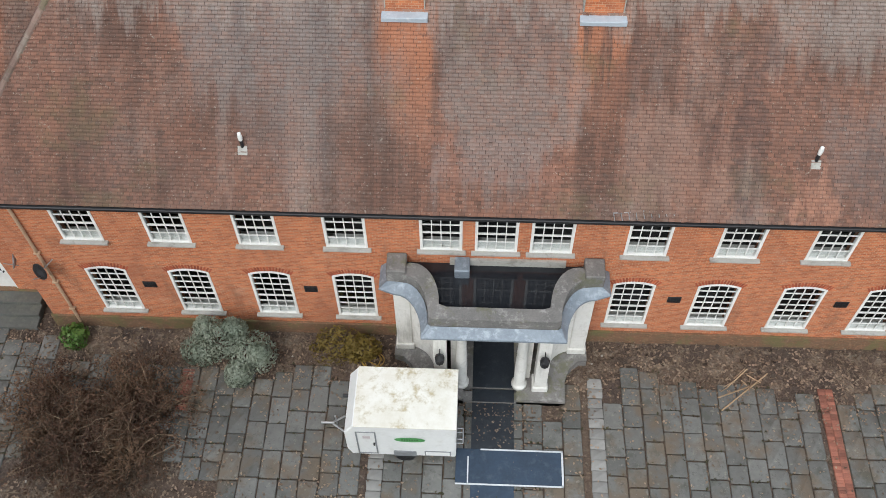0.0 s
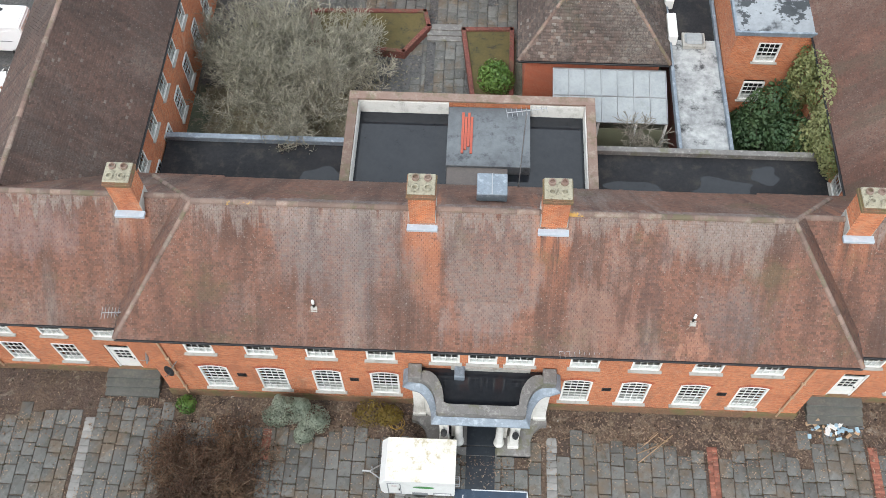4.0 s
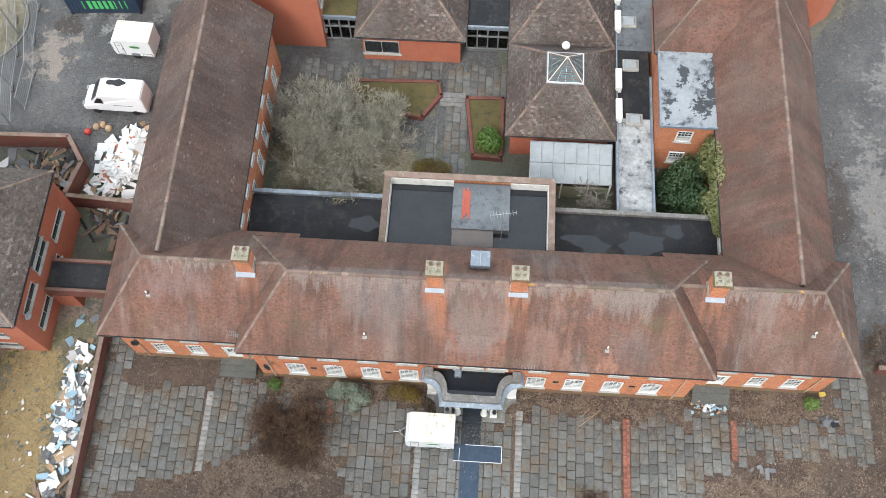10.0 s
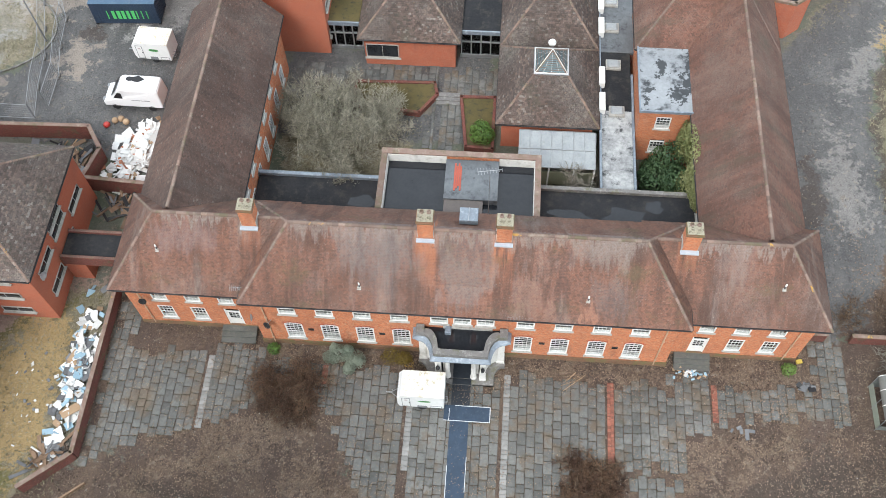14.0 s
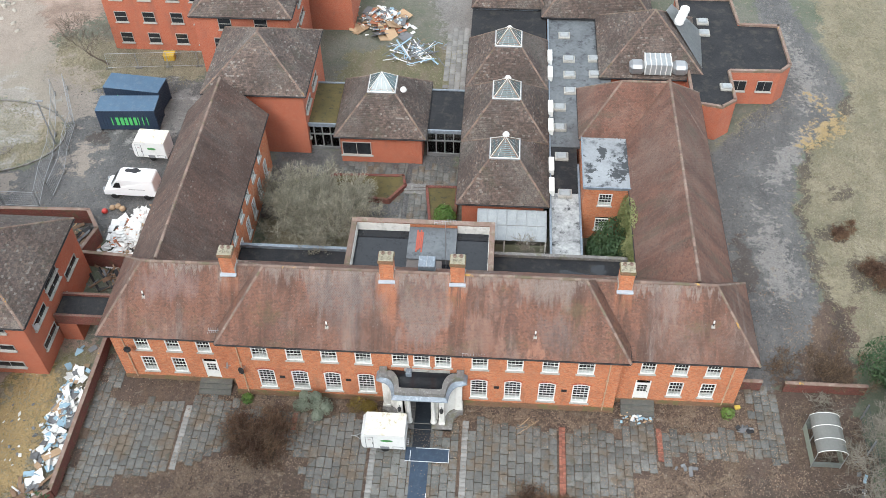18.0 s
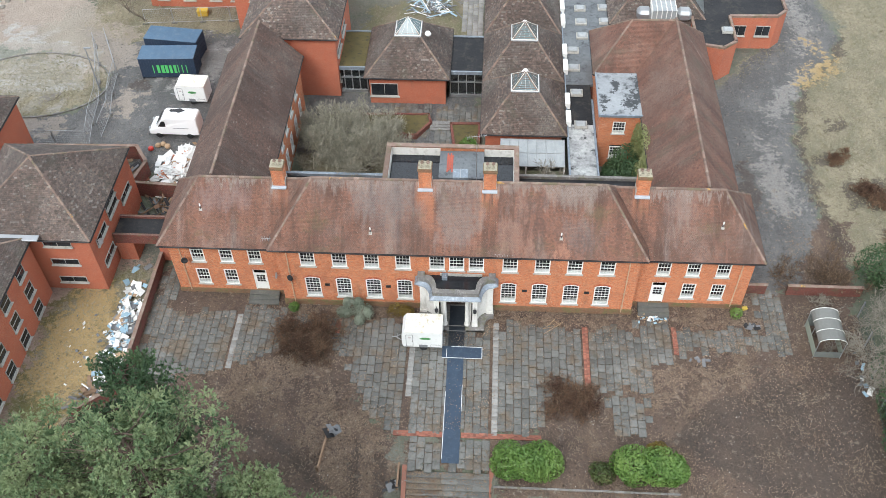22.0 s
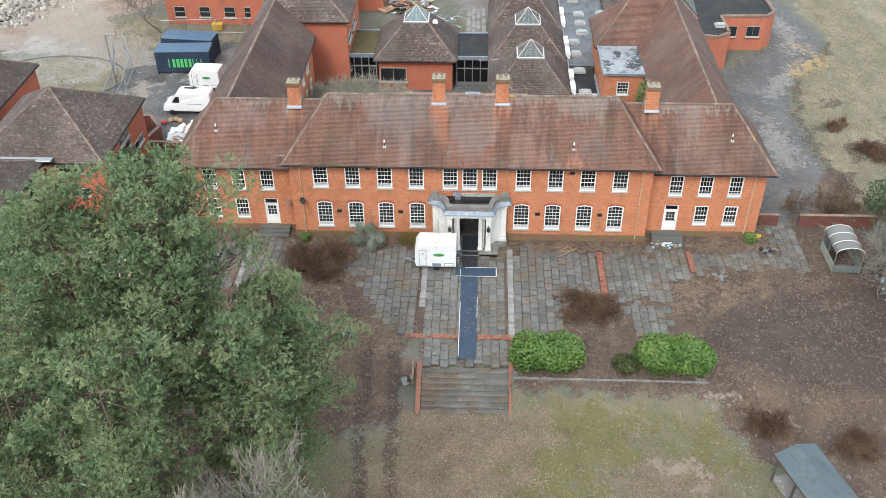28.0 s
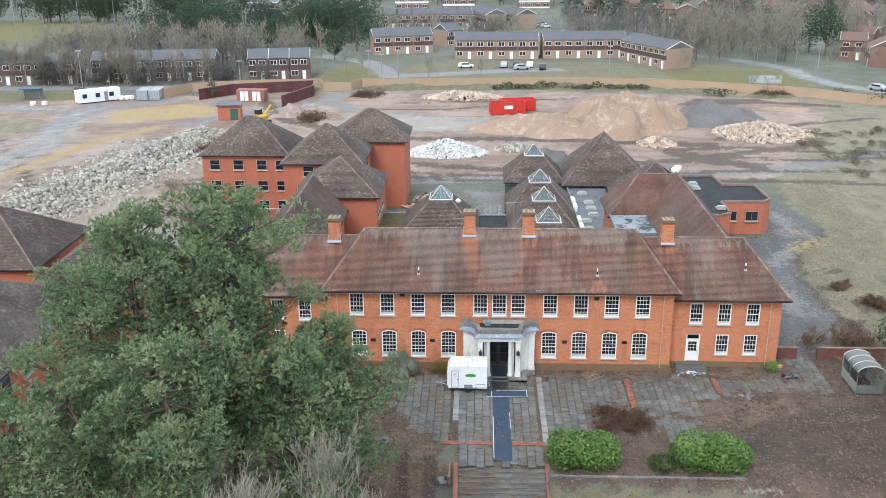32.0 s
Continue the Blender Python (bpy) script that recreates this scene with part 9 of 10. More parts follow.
open_soil = SOIL * near_mask * (outside_by(TERRACE, pts) > 0.2) * (pts[:, 1] < 2)
clump = np.clip(np.sin(pts[:, 0] * 0.9 + 1.3 * np.sin(pts[:, 1] * 0.6)) * np.sin(pts[:, 1] * 0.8 + np.sin(pts[:, 0] * 0.5)) + 0.35, 0.05, 1)
strew("root_litter", "pale broken roots and sticks strewn on the dug soil", open_soil * clump * clump, 15000, 0.26, 0.17, leaf_mat("pale_stick", (0.26, 0.20, 0.145), (0.13, 0.09, 0.065), (0.36, 0.29, 0.21), 0.9), 201)
strew("soil_clods", "dark clods of turned earth", open_soil, 2500, 0.17, 0.8, leaf_mat("clod", (0.085, 0.062, 0.05), (0.05, 0.037, 0.032), (0.12, 0.09, 0.07), 0.95), 202, 0.6)
strew("dry_grass", "dry tufts of rough grass", (FIELD + 0.35 * GRASS) * near_mask, 46000, 0.3, 0.22, leaf_mat("dry_grass_blade", (0.32, 0.28, 0.19), (0.18, 0.17, 0.10), (0.40, 0.36, 0.26), 0.9), 203, 1.2, "grass")
strew("white_scraps", "tiny pale scraps scattered on soil and lawn", (SOIL + GRASS + FIELD * 0.4) * near_mask * (outside_by(TERRACE, pts) > 0.2) * (pts[:, 1] < 30), 900, 0.1, 0.8, leaf_mat("pale_scrap", (0.5, 0.47, 0.42), (0.38, 0.35, 0.3), (0.6, 0.58, 0.54), 0.8), 204)
strew("asphalt_debris", "grit and scraps on the asphalt and courtyard", ASPH * near_mask, 5000, 0.14, 0.7, leaf_mat("grit", (0.22, 0.21, 0.19), (0.07, 0.065, 0.06), (0.32, 0.30, 0.27), 0.9), 205)
rim = outside_by(TERRACE, pts)
tl = (rim < -0.1) * (0.06 + 0.5 * CLUMP ** 2 + np.exp(np.minimum(rim, 0) / 0.7))
tp = pts[lr.choice(len(pts), 9000, p=tl / tl.sum())] + lr.uniform(-0.4, 0.4, (9000, 2))
tn = lr.normal(0, 0.3, (9000, 3)) + (0, 0, 1)
v, q = leaves(np.column_stack([tp, np.full(9000, 0.062)]), tn / np.linalg.norm(tn, axis=1, keepdims=True), 0.1, lr, 0.6)
tagged(quads_mesh("terrace_litter", v, q, bpy.data.materials["dead_leaf"]), "dead leaves and crumbs of earth blown over the paving", "leaf litter", kind="stuff")
cells = np.concatenate([cells, cells, cells])
ok = lr.random(len(cells)) < 0.85
pp = np.stack([lr.uniform(cells[ok, 0] - 0.1, cells[ok, 1] + 0.1), np.where(lr.random(ok.sum()) < 0.5, cells[ok, 2], cells[ok, 3]) + lr.normal(0, 0.03, ok.sum())], 1)
nn = lr.normal(0, 0.5, (len(pp), 3)) + (0, 0, 1)
nn /= np.linalg.norm(nn, axis=1, keepdims=True)
v, q = leaves(np.column_stack([pp, np.full(len(pp), 0.04)]), nn, 0.11, lr, 0.7)
o = quads_mesh("joint_weeds", v, q, leaf_mat("joint_moss", (0.075, 0.07, 0.035), (0.045, 0.045, 0.025), (0.14, 0.10, 0.065), 0.9))
tagged(o, "weeds and leaves caught in the paving joints", "weeds", kind="stuff")


# ---- demolition site ----
def mound(name, label, x, y, rx, ry, h, mat, seed, n=44, lump=0.35, flat=1.0):
    r = np.random.default_rng(seed)
    u = np.linspace(-1.35, 1.35, n)
    X, Y = np.meshgrid(u, u)
    d = np.hypot(X, Y)
    a = np.arctan2(Y, X)
    edge = 1 + 0.18 * np.sin(3 * a + seed) + 0.1 * np.sin(7 * a)
    Z = h * np.clip(flat * (1 - (d / edge) ** 1.5), 0, 1) ** 0.9
    Z *= 1 + lump * (r.random(Z.shape) - 0.5) + 0.25 * np.sin(X * 7 + seed) * np.sin(Y * 5)
    idm = np.arange(n * n).reshape(n, n)
    o = quads_mesh(name, np.column_stack([(X * rx + x).ravel(), (Y * ry + y).ravel(), Z.ravel() - 0.15]), np.stack([idm[:-1, :-1], idm[:-1, 1:], idm[1:, 1:], idm[1:, :-1]], -1).reshape(-1, 4), mat)
    tagged(o, label, "mound", kind="stuff")


def rubble(name, label, pts_, size, mat, seed):
    """Loose broken blocks at the given centres."""
    r = np.random.default_rng(seed)
    k = len(pts_)
    cube = np.array([(-1, -1, -1), (1, -1, -1), (1, 1, -1), (-1, 1, -1), (-0.8, -0.7, 1), (0.7, -0.8, 1), (0.8, 0.7, 1), (-0.7, 0.8, 1)]) * 0.5
    qs = np.array([(4, 5, 6, 7), (0, 1, 5, 4), (1, 2, 6, 5), (2, 3, 7, 6), (3, 0, 4, 7)])
    a = r.uniform(0, 2 * np.pi, k)
    s = size * r.uniform(0.5, 1.6, (k, 1, 3)) * (1, 1, 0.6)
    c = cube[None] * s + r.normal(0, 0.06 * size, (k, 8, 3))
    tilt = r.normal(0, 0.35, (k, 1))
    rot = np.stack([c[:, :, 0] * np.cos(a)[:, None] - c[:, :, 1] * np.sin(a)[:, None], c[:, :, 0] * np.sin(a)[:, None] + c[:, :, 1] * np.cos(a)[:, None], c[:, :, 2] + tilt * c[:, :, 0]], -1)
    v = (rot + np.asarray(pts_)[:, None]).reshape(-1, 3)
    o = quads_mesh(name, v, (qs[None] + 8 * np.arange(k)[:, None, None]).reshape(-1, 4), mat)
    tagged(o, label, "rubble", kind="stuff")


def pile_points(r, k, x, y, rx, ry, h):
    d, a = np.sqrt(r.random(k)), r.uniform(0, 2 * np.pi, k)
    return np.column_stack([x + rx * d * np.cos(a), y + ry * d * np.sin(a), h * (1 - d) * r.uniform(0.75, 1, k) + 0.1])


EARTH = surface("excavated_earth", (0.34, 0.235, 0.165), (0.25, 0.175, 0.125), 0.95, 0.2, 2.6, (0.46, 0.38, 0.30), 0.7)
GREYEARTH = surface("grey_spoil", (0.16, 0.155, 0.15), (0.11, 0.105, 0.10), 0.95, 0.2, 1.5)
PALE_RUB = surface("crushed_concrete", (0.36, 0.335, 0.29), (0.24, 0.215, 0.18), 0.9, 0.3, 2, island=0.5)
WHITE_RUB = surface("white_rubble", (0.56, 0.55, 0.53), (0.42, 0.405, 0.385), 0.9, 0.3, 2, island=0.3)
BRICK_RUB = surface("brick_rubble", (0.36, 0.26, 0.19), (0.45, 0.385, 0.31), 0.9, 0.3, 2, island=0.4)
mound("earth_mound", "broad flat-topped mound of excavated tan earth", 25, 103, 11, 10, 5.0, EARTH, 1, 60, 0.22, 1.7)
mound("earth_mound", "low ramp of excavated earth", 9.5, 101, 12, 8, 2.9, EARTH, 5)
mound("earth_mound", "thin spread of tan earth", 62, 121, 6, 3.4, 0.5, EARTH, 12)
twig_heap("dark heap of cleared scrub near the hoarding", pose(63, 136, 0), 4.0, 1.0, 160, 53)
twig_heap("dark heap of cleared branches by the gate", pose(-27, 137, 0), 4.5, 0.9, 170, 54)
mound("spoil_mound", "dark grey mound of spoil", 44, 110, 9, 8, 3.2, GREYEARTH, 2)
mound("spoil_mound", "dark grey mound of crushed tarmac", 9.5, 73, 6, 5, 2.4, GREYEARTH, 3)
r6 = np.random.default_rng(6)
rubble("rubble_heap", "heap of white broken concrete", pile_points(r6, 1500, -7.5, 81, 7, 4, 2.6), 0.42, WHITE_RUB, 61)
rubble("rubble_heap", "heap of tan brick rubble", pile_points(r6, 1900, 50, 97, 9, 8, 2.4), 0.45, BRICK_RUB, 62)
rubble("rubble_heap", "small heap of orange rubble", pile_points(r6, 300, 29, 88, 3.4, 2.6, 1.6), 0.5, BRICK_RUB, 63)
rubble("rubble_heap", "small heap of pale blue-grey rubble", pile_points(r6, 260, 4, 84, 3.4, 2.2, 1.2), 0.5, PALE_RUB, 64)
rubble("rubble_heap", "low heap of timber and brick on the site", pile_points(r6, 400, -6, 134, 9, 3, 1.6), 0.8, BRICK_RUB, 65)
k = 8600
f1 = r6.random(k)
side = r6.normal(0, 4.2, k)
rubble("rubble_bank", "long bank of pale crushed concrete", np.column_stack([-66 + 13 * f1 ** 0.9 + side, 40 + 54 * f1 + 0.3 * side, np.clip(2.0 - np.abs(side) * 0.28, 0.05, 3) * r6.uniform(0.5, 1, k)]), 0.46, PALE_RUB, 66)
twig_heap("heap of grubbed-up scrub on the site", pose(-47, 84, 0), 5.0, 1.3, 260, 48)
twig_heap("heap of grubbed-up roots on the site", pose(-36, 110, 0), 4.0, 1.2, 160, 49)
sk = thing("red_skip", "large open red waste skip on the demolition site", "skip", pose(3.6, 116, 0, 0, 0, 12))
RED = surface("red_skip_paint", (0.55, 0.035, 0.025), (0.45, 0.03, 0.02), 0.5)
b = box(B(), -3.6, 3.6, -1.3, -1.15, 0.15, 2.5)
box(b, -3.6, 3.6, 1.15, 1.3, 0.15, 2.5), box(b, -3.6, -3.45, -1.15, 1.15, 0.15, 2.5), box(b, 3.45, 3.6, -1.15, 1.15, 0.15, 2.5), box(b, -3.45, 3.45, -1.15, 1.15, 0.15, 0.3)
for k in range(9):
    x = -3.5 + k * 0.87
    box(b, x, x + 0.12, -1.4, -1.3, 0.15, 2.5)
part("body", b, RED, sk)
part("badge", box(B(), -0.9, 0.9, -1.43, -1.4, 1.2, 1.9), WHITE, sk)
copy_thing(sk, pose(5.8, 119.4, 0, 0, 0, 12))
cb = thing("site_cabin", "long white site office cabin", "cabin", pose(-86.9, 129.6, 0, 0, 0, 38))
part("shell", box(B(), -4.6, 4.6, -1.5, 1.5, 0.2, 2.8, 0.05), PANEL, cb)
for x in (-3.2, -0.4, 2.6):
    part("window", box(B(), x - 0.5, x + 0.5, -1.53, -1.49, 1.2, 2.1), BLACK, cb)
part("door", box(B(), 1.0, 1.8, -1.53, -1.49, 0.3, 2.3), GREYP, cb)
hut = thing("brick_hut", "small brick substation hut with a green door", "hut", pose(-52.2, 110.6, 0, 0, 0, 8))
part("wall", box(B(), -2.2, 2.2, -2.0, 2.0, 0, 2.9), BRICK_NEW, hut)
part("roof", box(B(), -2.5, 2.5, -2.3, 2.3, 2.9, 3.15), FELT_GREY, hut)
part("door", box(B(), 0.2, 1.7, -2.05, -2.0, 0.1, 2.3), surface("green_door", (0.03, 0.12, 0.09), (0.03, 0.1, 0.08), 0.5), hut)
HOARD = surface("pale_timber_hoarding", (0.42, 0.30, 0.20), (0.35, 0.25, 0.165), 0.85, 0.2, 2)
wall_run("site_hoarding", [(-73.5, 133.6), (-69.4, 142), (-58, 146.6), (-40.5, 148.6), (-38.9, 143.6), (-32.2, 143.6), (-30.4, 149.2), (22, 150.4), (39, 148.6), (58, 141.4), (71, 135.4), (80, 127), (112, 113)], 2.0, 0.1, "long pale timber hoarding round the site", HOARD, HOARD)
BANK = surface("rough_grass_bank", (0.155, 0.145, 0.085), (0.10, 0.09, 0.06), 0.95, 0.35, 3, (0.21, 0.165, 0.12), 0.8)
for x, y, rx, h in ((-20, 146.6, 12, 1.2), (-2, 147, 12, 1.1), (16, 147.4, 12, 1.3), (32, 146.2, 10, 1.0), (46, 142.6, 8, 0.9), (62, 136.2, 6, 0.8)):
    mound("grass_bank", "rough grass bank against the hoarding", x, y, rx, 2.6, h, BANK, int(x) + 40, 26, 0.5)
wall_run("red_screen_wall", [(-64.7, 131.4), (-58.9, 138.6), (-41, 144), (-39.9, 136.6), (-44.4, 123.4)], 2.4, 0.15, "dark red screen wall round a compound", surface("dark_red_panel", (0.105, 0.032, 0.034), (0.075, 0.025, 0.028), 0.75, 0.4, 3, (0.16, 0.09, 0.08), 0.5), RIDGE)
store = thing("metal_store", "low red store with pale double doors in the compound", "store", pose(-52.6, 131, 0, 0, 0, -6))
part("shell", box(B(), -3.2, 3.2, -1.3, 1.3, 0, 2.5, 0.04), surface("faded_red_panel", (0.30, 0.12, 0.10), (0.24, 0.10, 0.085), 0.7), store)
for x in (-1.9, -0.9, 0.9, 1.9):
    part("door", box(B(), x - 0.42, x + 0.42, -1.36, -1.3, 0.1, 2.2), PANEL, store)
BOXPAINT = surface("pale_container_paint", (0.36, 0.385, 0.40), (0.29, 0.31, 0.325), 0.6, 0.8, 4, (0.20, 0.19, 0.18), 0.5)
for x, y in ((-77.6, 133.6), (-75.0, 133.8)):
    mc = thing("storage_container", "grey-white storage container beside the hoarding", "container", pose(x, y, 0, 0, 0, 4), "site containers")
    part("shell", box(B(), -1.2, 1.2, -2.8, 2.8, 0.1, 2.2, 0.03), BOXPAINT, mc)
    for k in range(4):
        part("door_rib", box(B(), -1.05 + k * 0.62, -0.95 + k * 0.62, -2.86, -2.8, 0.2, 2.1), GREYP, mc)
for k, (x, y) in enumerate(((-82.3, 131.4), (-81.2, 131.7), (-80.2, 131.9), (-99.2, 124.2), (-96.8, 124.6))):
    bagm = thing("bulk_bag", "white bulk bag of sand on the ground", "bag", pose(x, y, 0, 0, 0, 20 * k), "bulk bags")
    part("sack", box(B(), -0.5, 0.5, -0.5, 0.5, 0, 0.95, 0.16), PANEL, bagm)
shel = thing("bus_shelter", "small blue-roofed shelter by the road", "shelter", pose(-103.5, 133, 0, 0, 0, 5))
part("roof", box(B(), -2.4, 2.4, -1.2, 1.2, 2.2, 2.4, 0.04), NAVY_TOP, shel)
part("back_panel", box(B(), -2.2, 2.2, 0.95, 1.05, 0, 2.2), GREYP, shel)
for x in (-2.1, 2.1):
    for y in (-1.0, 0.8):
        part("post", cyl(B(), (x, y, 0), (x, y, 2.2), 0.06), GREY_METAL, shel)
for x, y, h in ((-92, 134, 10.5), (-160, 243, 15), (-146, 262, 15), (-140, 280, 16), (-122, 262, 16), (-97, 250, 13), (-60, 150, 6), (-29, 153, 8), (-26, 154, 7), (-22, 154, 8), (30, 161, 8), (80, 158, 9), (-64, 176, 9)):
    t = thing("lamp_post", "tall pale lighting column", "lamp post", pose(x, y, float(ground_z(x, y))), "lighting columns")
    part("column", cyl(B(), (0, 0, -0.3), (0, 0, h), 0.14, 0.07), GREY_METAL, t)
    part("head", box(B(), -0.6, 0.6, -0.2, 0.2, h - 0.1, h + 0.15, 0.05), GREY_METAL, t)

# ---- excavator ----
ex = thing("excavator", "yellow tracked excavator working on the rubble", "excavator", pose(-44.8, 104, 0, 0, 0, 70))
YEL = surface("yellow_machine_paint", (0.52, 0.33, 0.03), (0.44, 0.27, 0.03), 0.5)
for y in (-1.15, 1.15):
    part("crawler_track", prism(B(), [(-2.0, y - 0.3), (2.0, y - 0.3), (2.0, y + 0.3), (-2.0, y + 0.3)], 0.0, 0.85), BLACK, ex)
part("upper_body", box(B(), -1.9, 1.2, -1.3, 1.3, 0.95, 2.0, 0.12), YEL, ex)
part("cab", box(B(), 0.2, 1.6, 0.2, 1.25, 1.1, 2.9, 0.1), DARKGLASS, ex, "dark glazed cab")
for p, q, w in (((1.0, -0.3, 1.6), (3.8, -0.3, 3.3), 0.28), ((3.8, -0.3, 3.3), (5.6, -0.3, 2.0), 0.2)):
    part("boom", cyl(B(), p, q, w, w * 0.75, 6), YEL, ex)
part("bucket", box(B(), 5.2, 6.0, -0.8, 0.2, 1.3, 2.2, 0.15), GREYP, ex)
mound("spoil_mound", "mound of pink brick dust and rubble", -40.5, 114, 4.2, 3.2, 2.2, surface("pink_brick_dust", (0.33, 0.25, 0.21), (0.25, 0.19, 0.165), 0.95, 0.3, 3, (0.42, 0.35, 0.31), 0.6), 9)

# ---- houses beyond ----
HB = brickwork("house_brick", (0.22, 0.12, 0.09), (0.17, 0.09, 0.07), (0.24, 0.2, 0.17), stain=(0.14, 0.08, 0.06))
HDARK = brickwork("dark_house_brick", (0.135, 0.088, 0.072), (0.10, 0.068, 0.058), (0.17, 0.145, 0.125), stain=(0.08, 0.055, 0.045))
HBUFF = brickwork("buff_house_brick", (0.34, 0.24, 0.18), (0.28, 0.2, 0.15), (0.3, 0.26, 0.22), stain=(0.24, 0.17, 0.13))
SLATE = surface("grey_slate_roof", (0.11, 0.115, 0.125), (0.085, 0.09, 0.10), 0.75, 0.3, 2.5)


def house(wall, label, at, wide=6.0, deep=8.0, storeys=2, group="terraced houses", roof_mat=SLATE):
    t = thing("terraced_house", label, "house", at, group)
    h = 2.7 * storeys
    part("wall", box(B(), -wide / 2, wide / 2, -deep / 2, deep / 2, -0.3, h), wall, t)
    b = B()
    v = [b.verts.new(p) for p in ((-wide / 2 - 0.02, -deep / 2 - 0.35, h - 0.1), (wide / 2 + 0.02, -deep / 2 - 0.35, h - 0.1), (wide / 2 + 0.02, deep / 2 + 0.35, h - 0.1), (-wide / 2 - 0.02, deep / 2 + 0.35, h - 0.1), (-wide / 2 - 0.02, 0, h + 1.9), (wide / 2 + 0.02, 0, h + 1.9))]
    for q in ((0, 1, 5, 4), (2, 3, 4, 5), (3, 0, 4), (1, 2, 5), (3, 2, 1, 0)):
        b.faces.new([v[i] for i in q])
    part("roof", b, roof_mat, t)
    for x in (-wide / 2, wide / 2):
        for e in (-1, 1):
            b = B()
            o = 0.03 * (1 if x > 0 else -1)
            q = [b.verts.new(p) for p in ((x + o, e * (deep / 2 + 0.37), h - 0.36), (x + o, 0, h + 1.62), (x + o, 0, h + 1.85), (x + o, e * (deep / 2 + 0.37), h - 0.13))]
            fc = b.faces.new(q)
            ext = bmesh.ops.extrude_face_region(b, geom=[fc])["geom"]
            bmesh.ops.translate(b, verts=[g for g in ext if isinstance(g, bmesh.types.BMVert)], vec=(o * 2, 0, 0))
            bmesh.ops.recalc_face_normals(b, faces=b.faces)
            part("bargeboard", b, WHITE, t)
    for s in range(storeys):
        z = 0.9 + 2.7 * s
        for x in (-wide * 0.27, wide * 0.2):
            if s == 0 and x > 0:
                part("door", box(B(), x - 0.45, x + 0.45, -deep / 2 - 0.04, -deep / 2 + 0.02, 0, 2.1), WHITE, t)
                continue
            wdw = part("window", box(B(), x - 0.85, x + 0.85, -deep / 2 - 0.05, -deep / 2 + 0.02, z, z + 1.25), WHITE, t)
            part("pane", box(B(), x - 0.75, x - 0.05, -deep / 2 - 0.06, -deep / 2 - 0.04, z + 0.1, z + 1.15), BLACK, wdw)
            part("pane", box(B(), x + 0.05, x + 0.75, -deep / 2 - 0.06, -deep / 2 - 0.04, z + 0.1, z + 1.15), BLACK, wdw)
    if storeys == 2:
        part("panel", box(B(), -wide / 2 + 0.05, wide / 2 - 0.05, -deep / 2 - 0.03, -deep / 2 + 0.02, 2.4, 3.5), surface("dark_tile_hanging", (0.10, 0.06, 0.055), (0.08, 0.05, 0.045)), t)
    return t


def house_row(first, x0, y0, x1, y1, count):
    """Copies of a house from its row's start to its end, fronts along the line."""
    turn = math.degrees(math.atan2(y1 - y0, x1 - x0))
    for k in range(count):
        f = (k + 0.5) / count
        m = pose(x0 + (x1 - x0) * f, y0 + (y1 - y0) * f, 0, 0, 0, turn)
        if k or first.get("placed"):
            copy_thing(first, m)
        else:
            first.matrix_world = m
            first["placed"] = 1


def flats(label, at, bays, storeys, wall, group, deep=9.0, bay=3.6):
    """A flat-roofed block: brick floors with white bands and a window pair in every bay."""
    t = thing("block_of_flats", label, "flats", at, group)
    w, h = bays * bay / 2, 2.75 * storeys
    part("wall", box(B(), -w, w, -deep / 2, deep / 2, -0.3, h), wall, t)
    part("roof", box(B(), -w - 0.3, w + 0.3, -deep / 2 - 0.3, deep / 2 + 0.3, h, h + 0.35), PANEL, t)
    part("roof_felt", box(B(), -w - 0.1, w + 0.1, -deep / 2 - 0.1, deep / 2 + 0.1, h + 0.35, h + 0.4), FELT_GREY, t)
    for s in range(storeys):
        z = 2.75 * s
        part("band", box(B(), -w + 0.1, w - 0.1, -deep / 2 - 0.06, -deep / 2 + 0.02, z - 0.05 + 0.1 * (s == 0), z + 0.75), PANEL, t, "white cladding band")
        for k in range(bays):
            x = -w + bay * (k + 0.5)
            wdw = part("window", box(B(), x - 1.0, x + 1.0, -deep / 2 - 0.05, -deep / 2 + 0.02, z + 0.95, z + 2.2), WHITE, t)
            for d in (-0.5, 0.5):
                part("pane", box(B(), x + d - 0.42, x + d + 0.42, -deep / 2 - 0.07, -deep / 2 - 0.04, z + 1.03, z + 2.12), BLACK, wdw)
    return t


first = house(HDARK, "two-storey terraced house with a grey slate roof", pose(0, 0, 0), 5.0)
house_row(first, -122, 155.2, -102, 157.2, 4)
house_row(first, -99, 159.6, -69, 163.4, 6)
house_row(first, -61, 163.6, -45.6, 166, 3)
second = house(HBUFF, "two-storey buff terraced house with a grey roof", pose(0, 0, 0))
house_row(second, -9.5, 201.6, 14.5, 202, 4)
house_row(second, 15.7, 202.6, 39.6, 204, 4)
house_row(second, 41.5, 198.6, 50.6, 179, 4)
house_row(second, -35, 211, -17.5, 215.6, 3)
house_row(second, -15.4, 226, -9.4, 230, 1)
house_row(second, -39, 281, -6, 285, 6)
house_row(second, -3.6, 300, 3.4, 280, 4)
house_row(second, 7.5, 294, 14.6, 280, 3)
slabs = flats("four-storey flats with white bands and a flat roof", pose(-31.5, 333, 0, 0, 0, 3), 4, 4, HB, "white-banded flats")
for x, y, a in ((-12.4, 354, 4), (-60, 345, -6), (22, 372, 2)):
    copy_thing(slabs, pose(x, y, 0, 0, 0, a))
flats("three-storey white-banded flats among the pines", pose(-87.6, 300, 0, 0, 0, 6), 3, 3, HB, "white-banded flats")
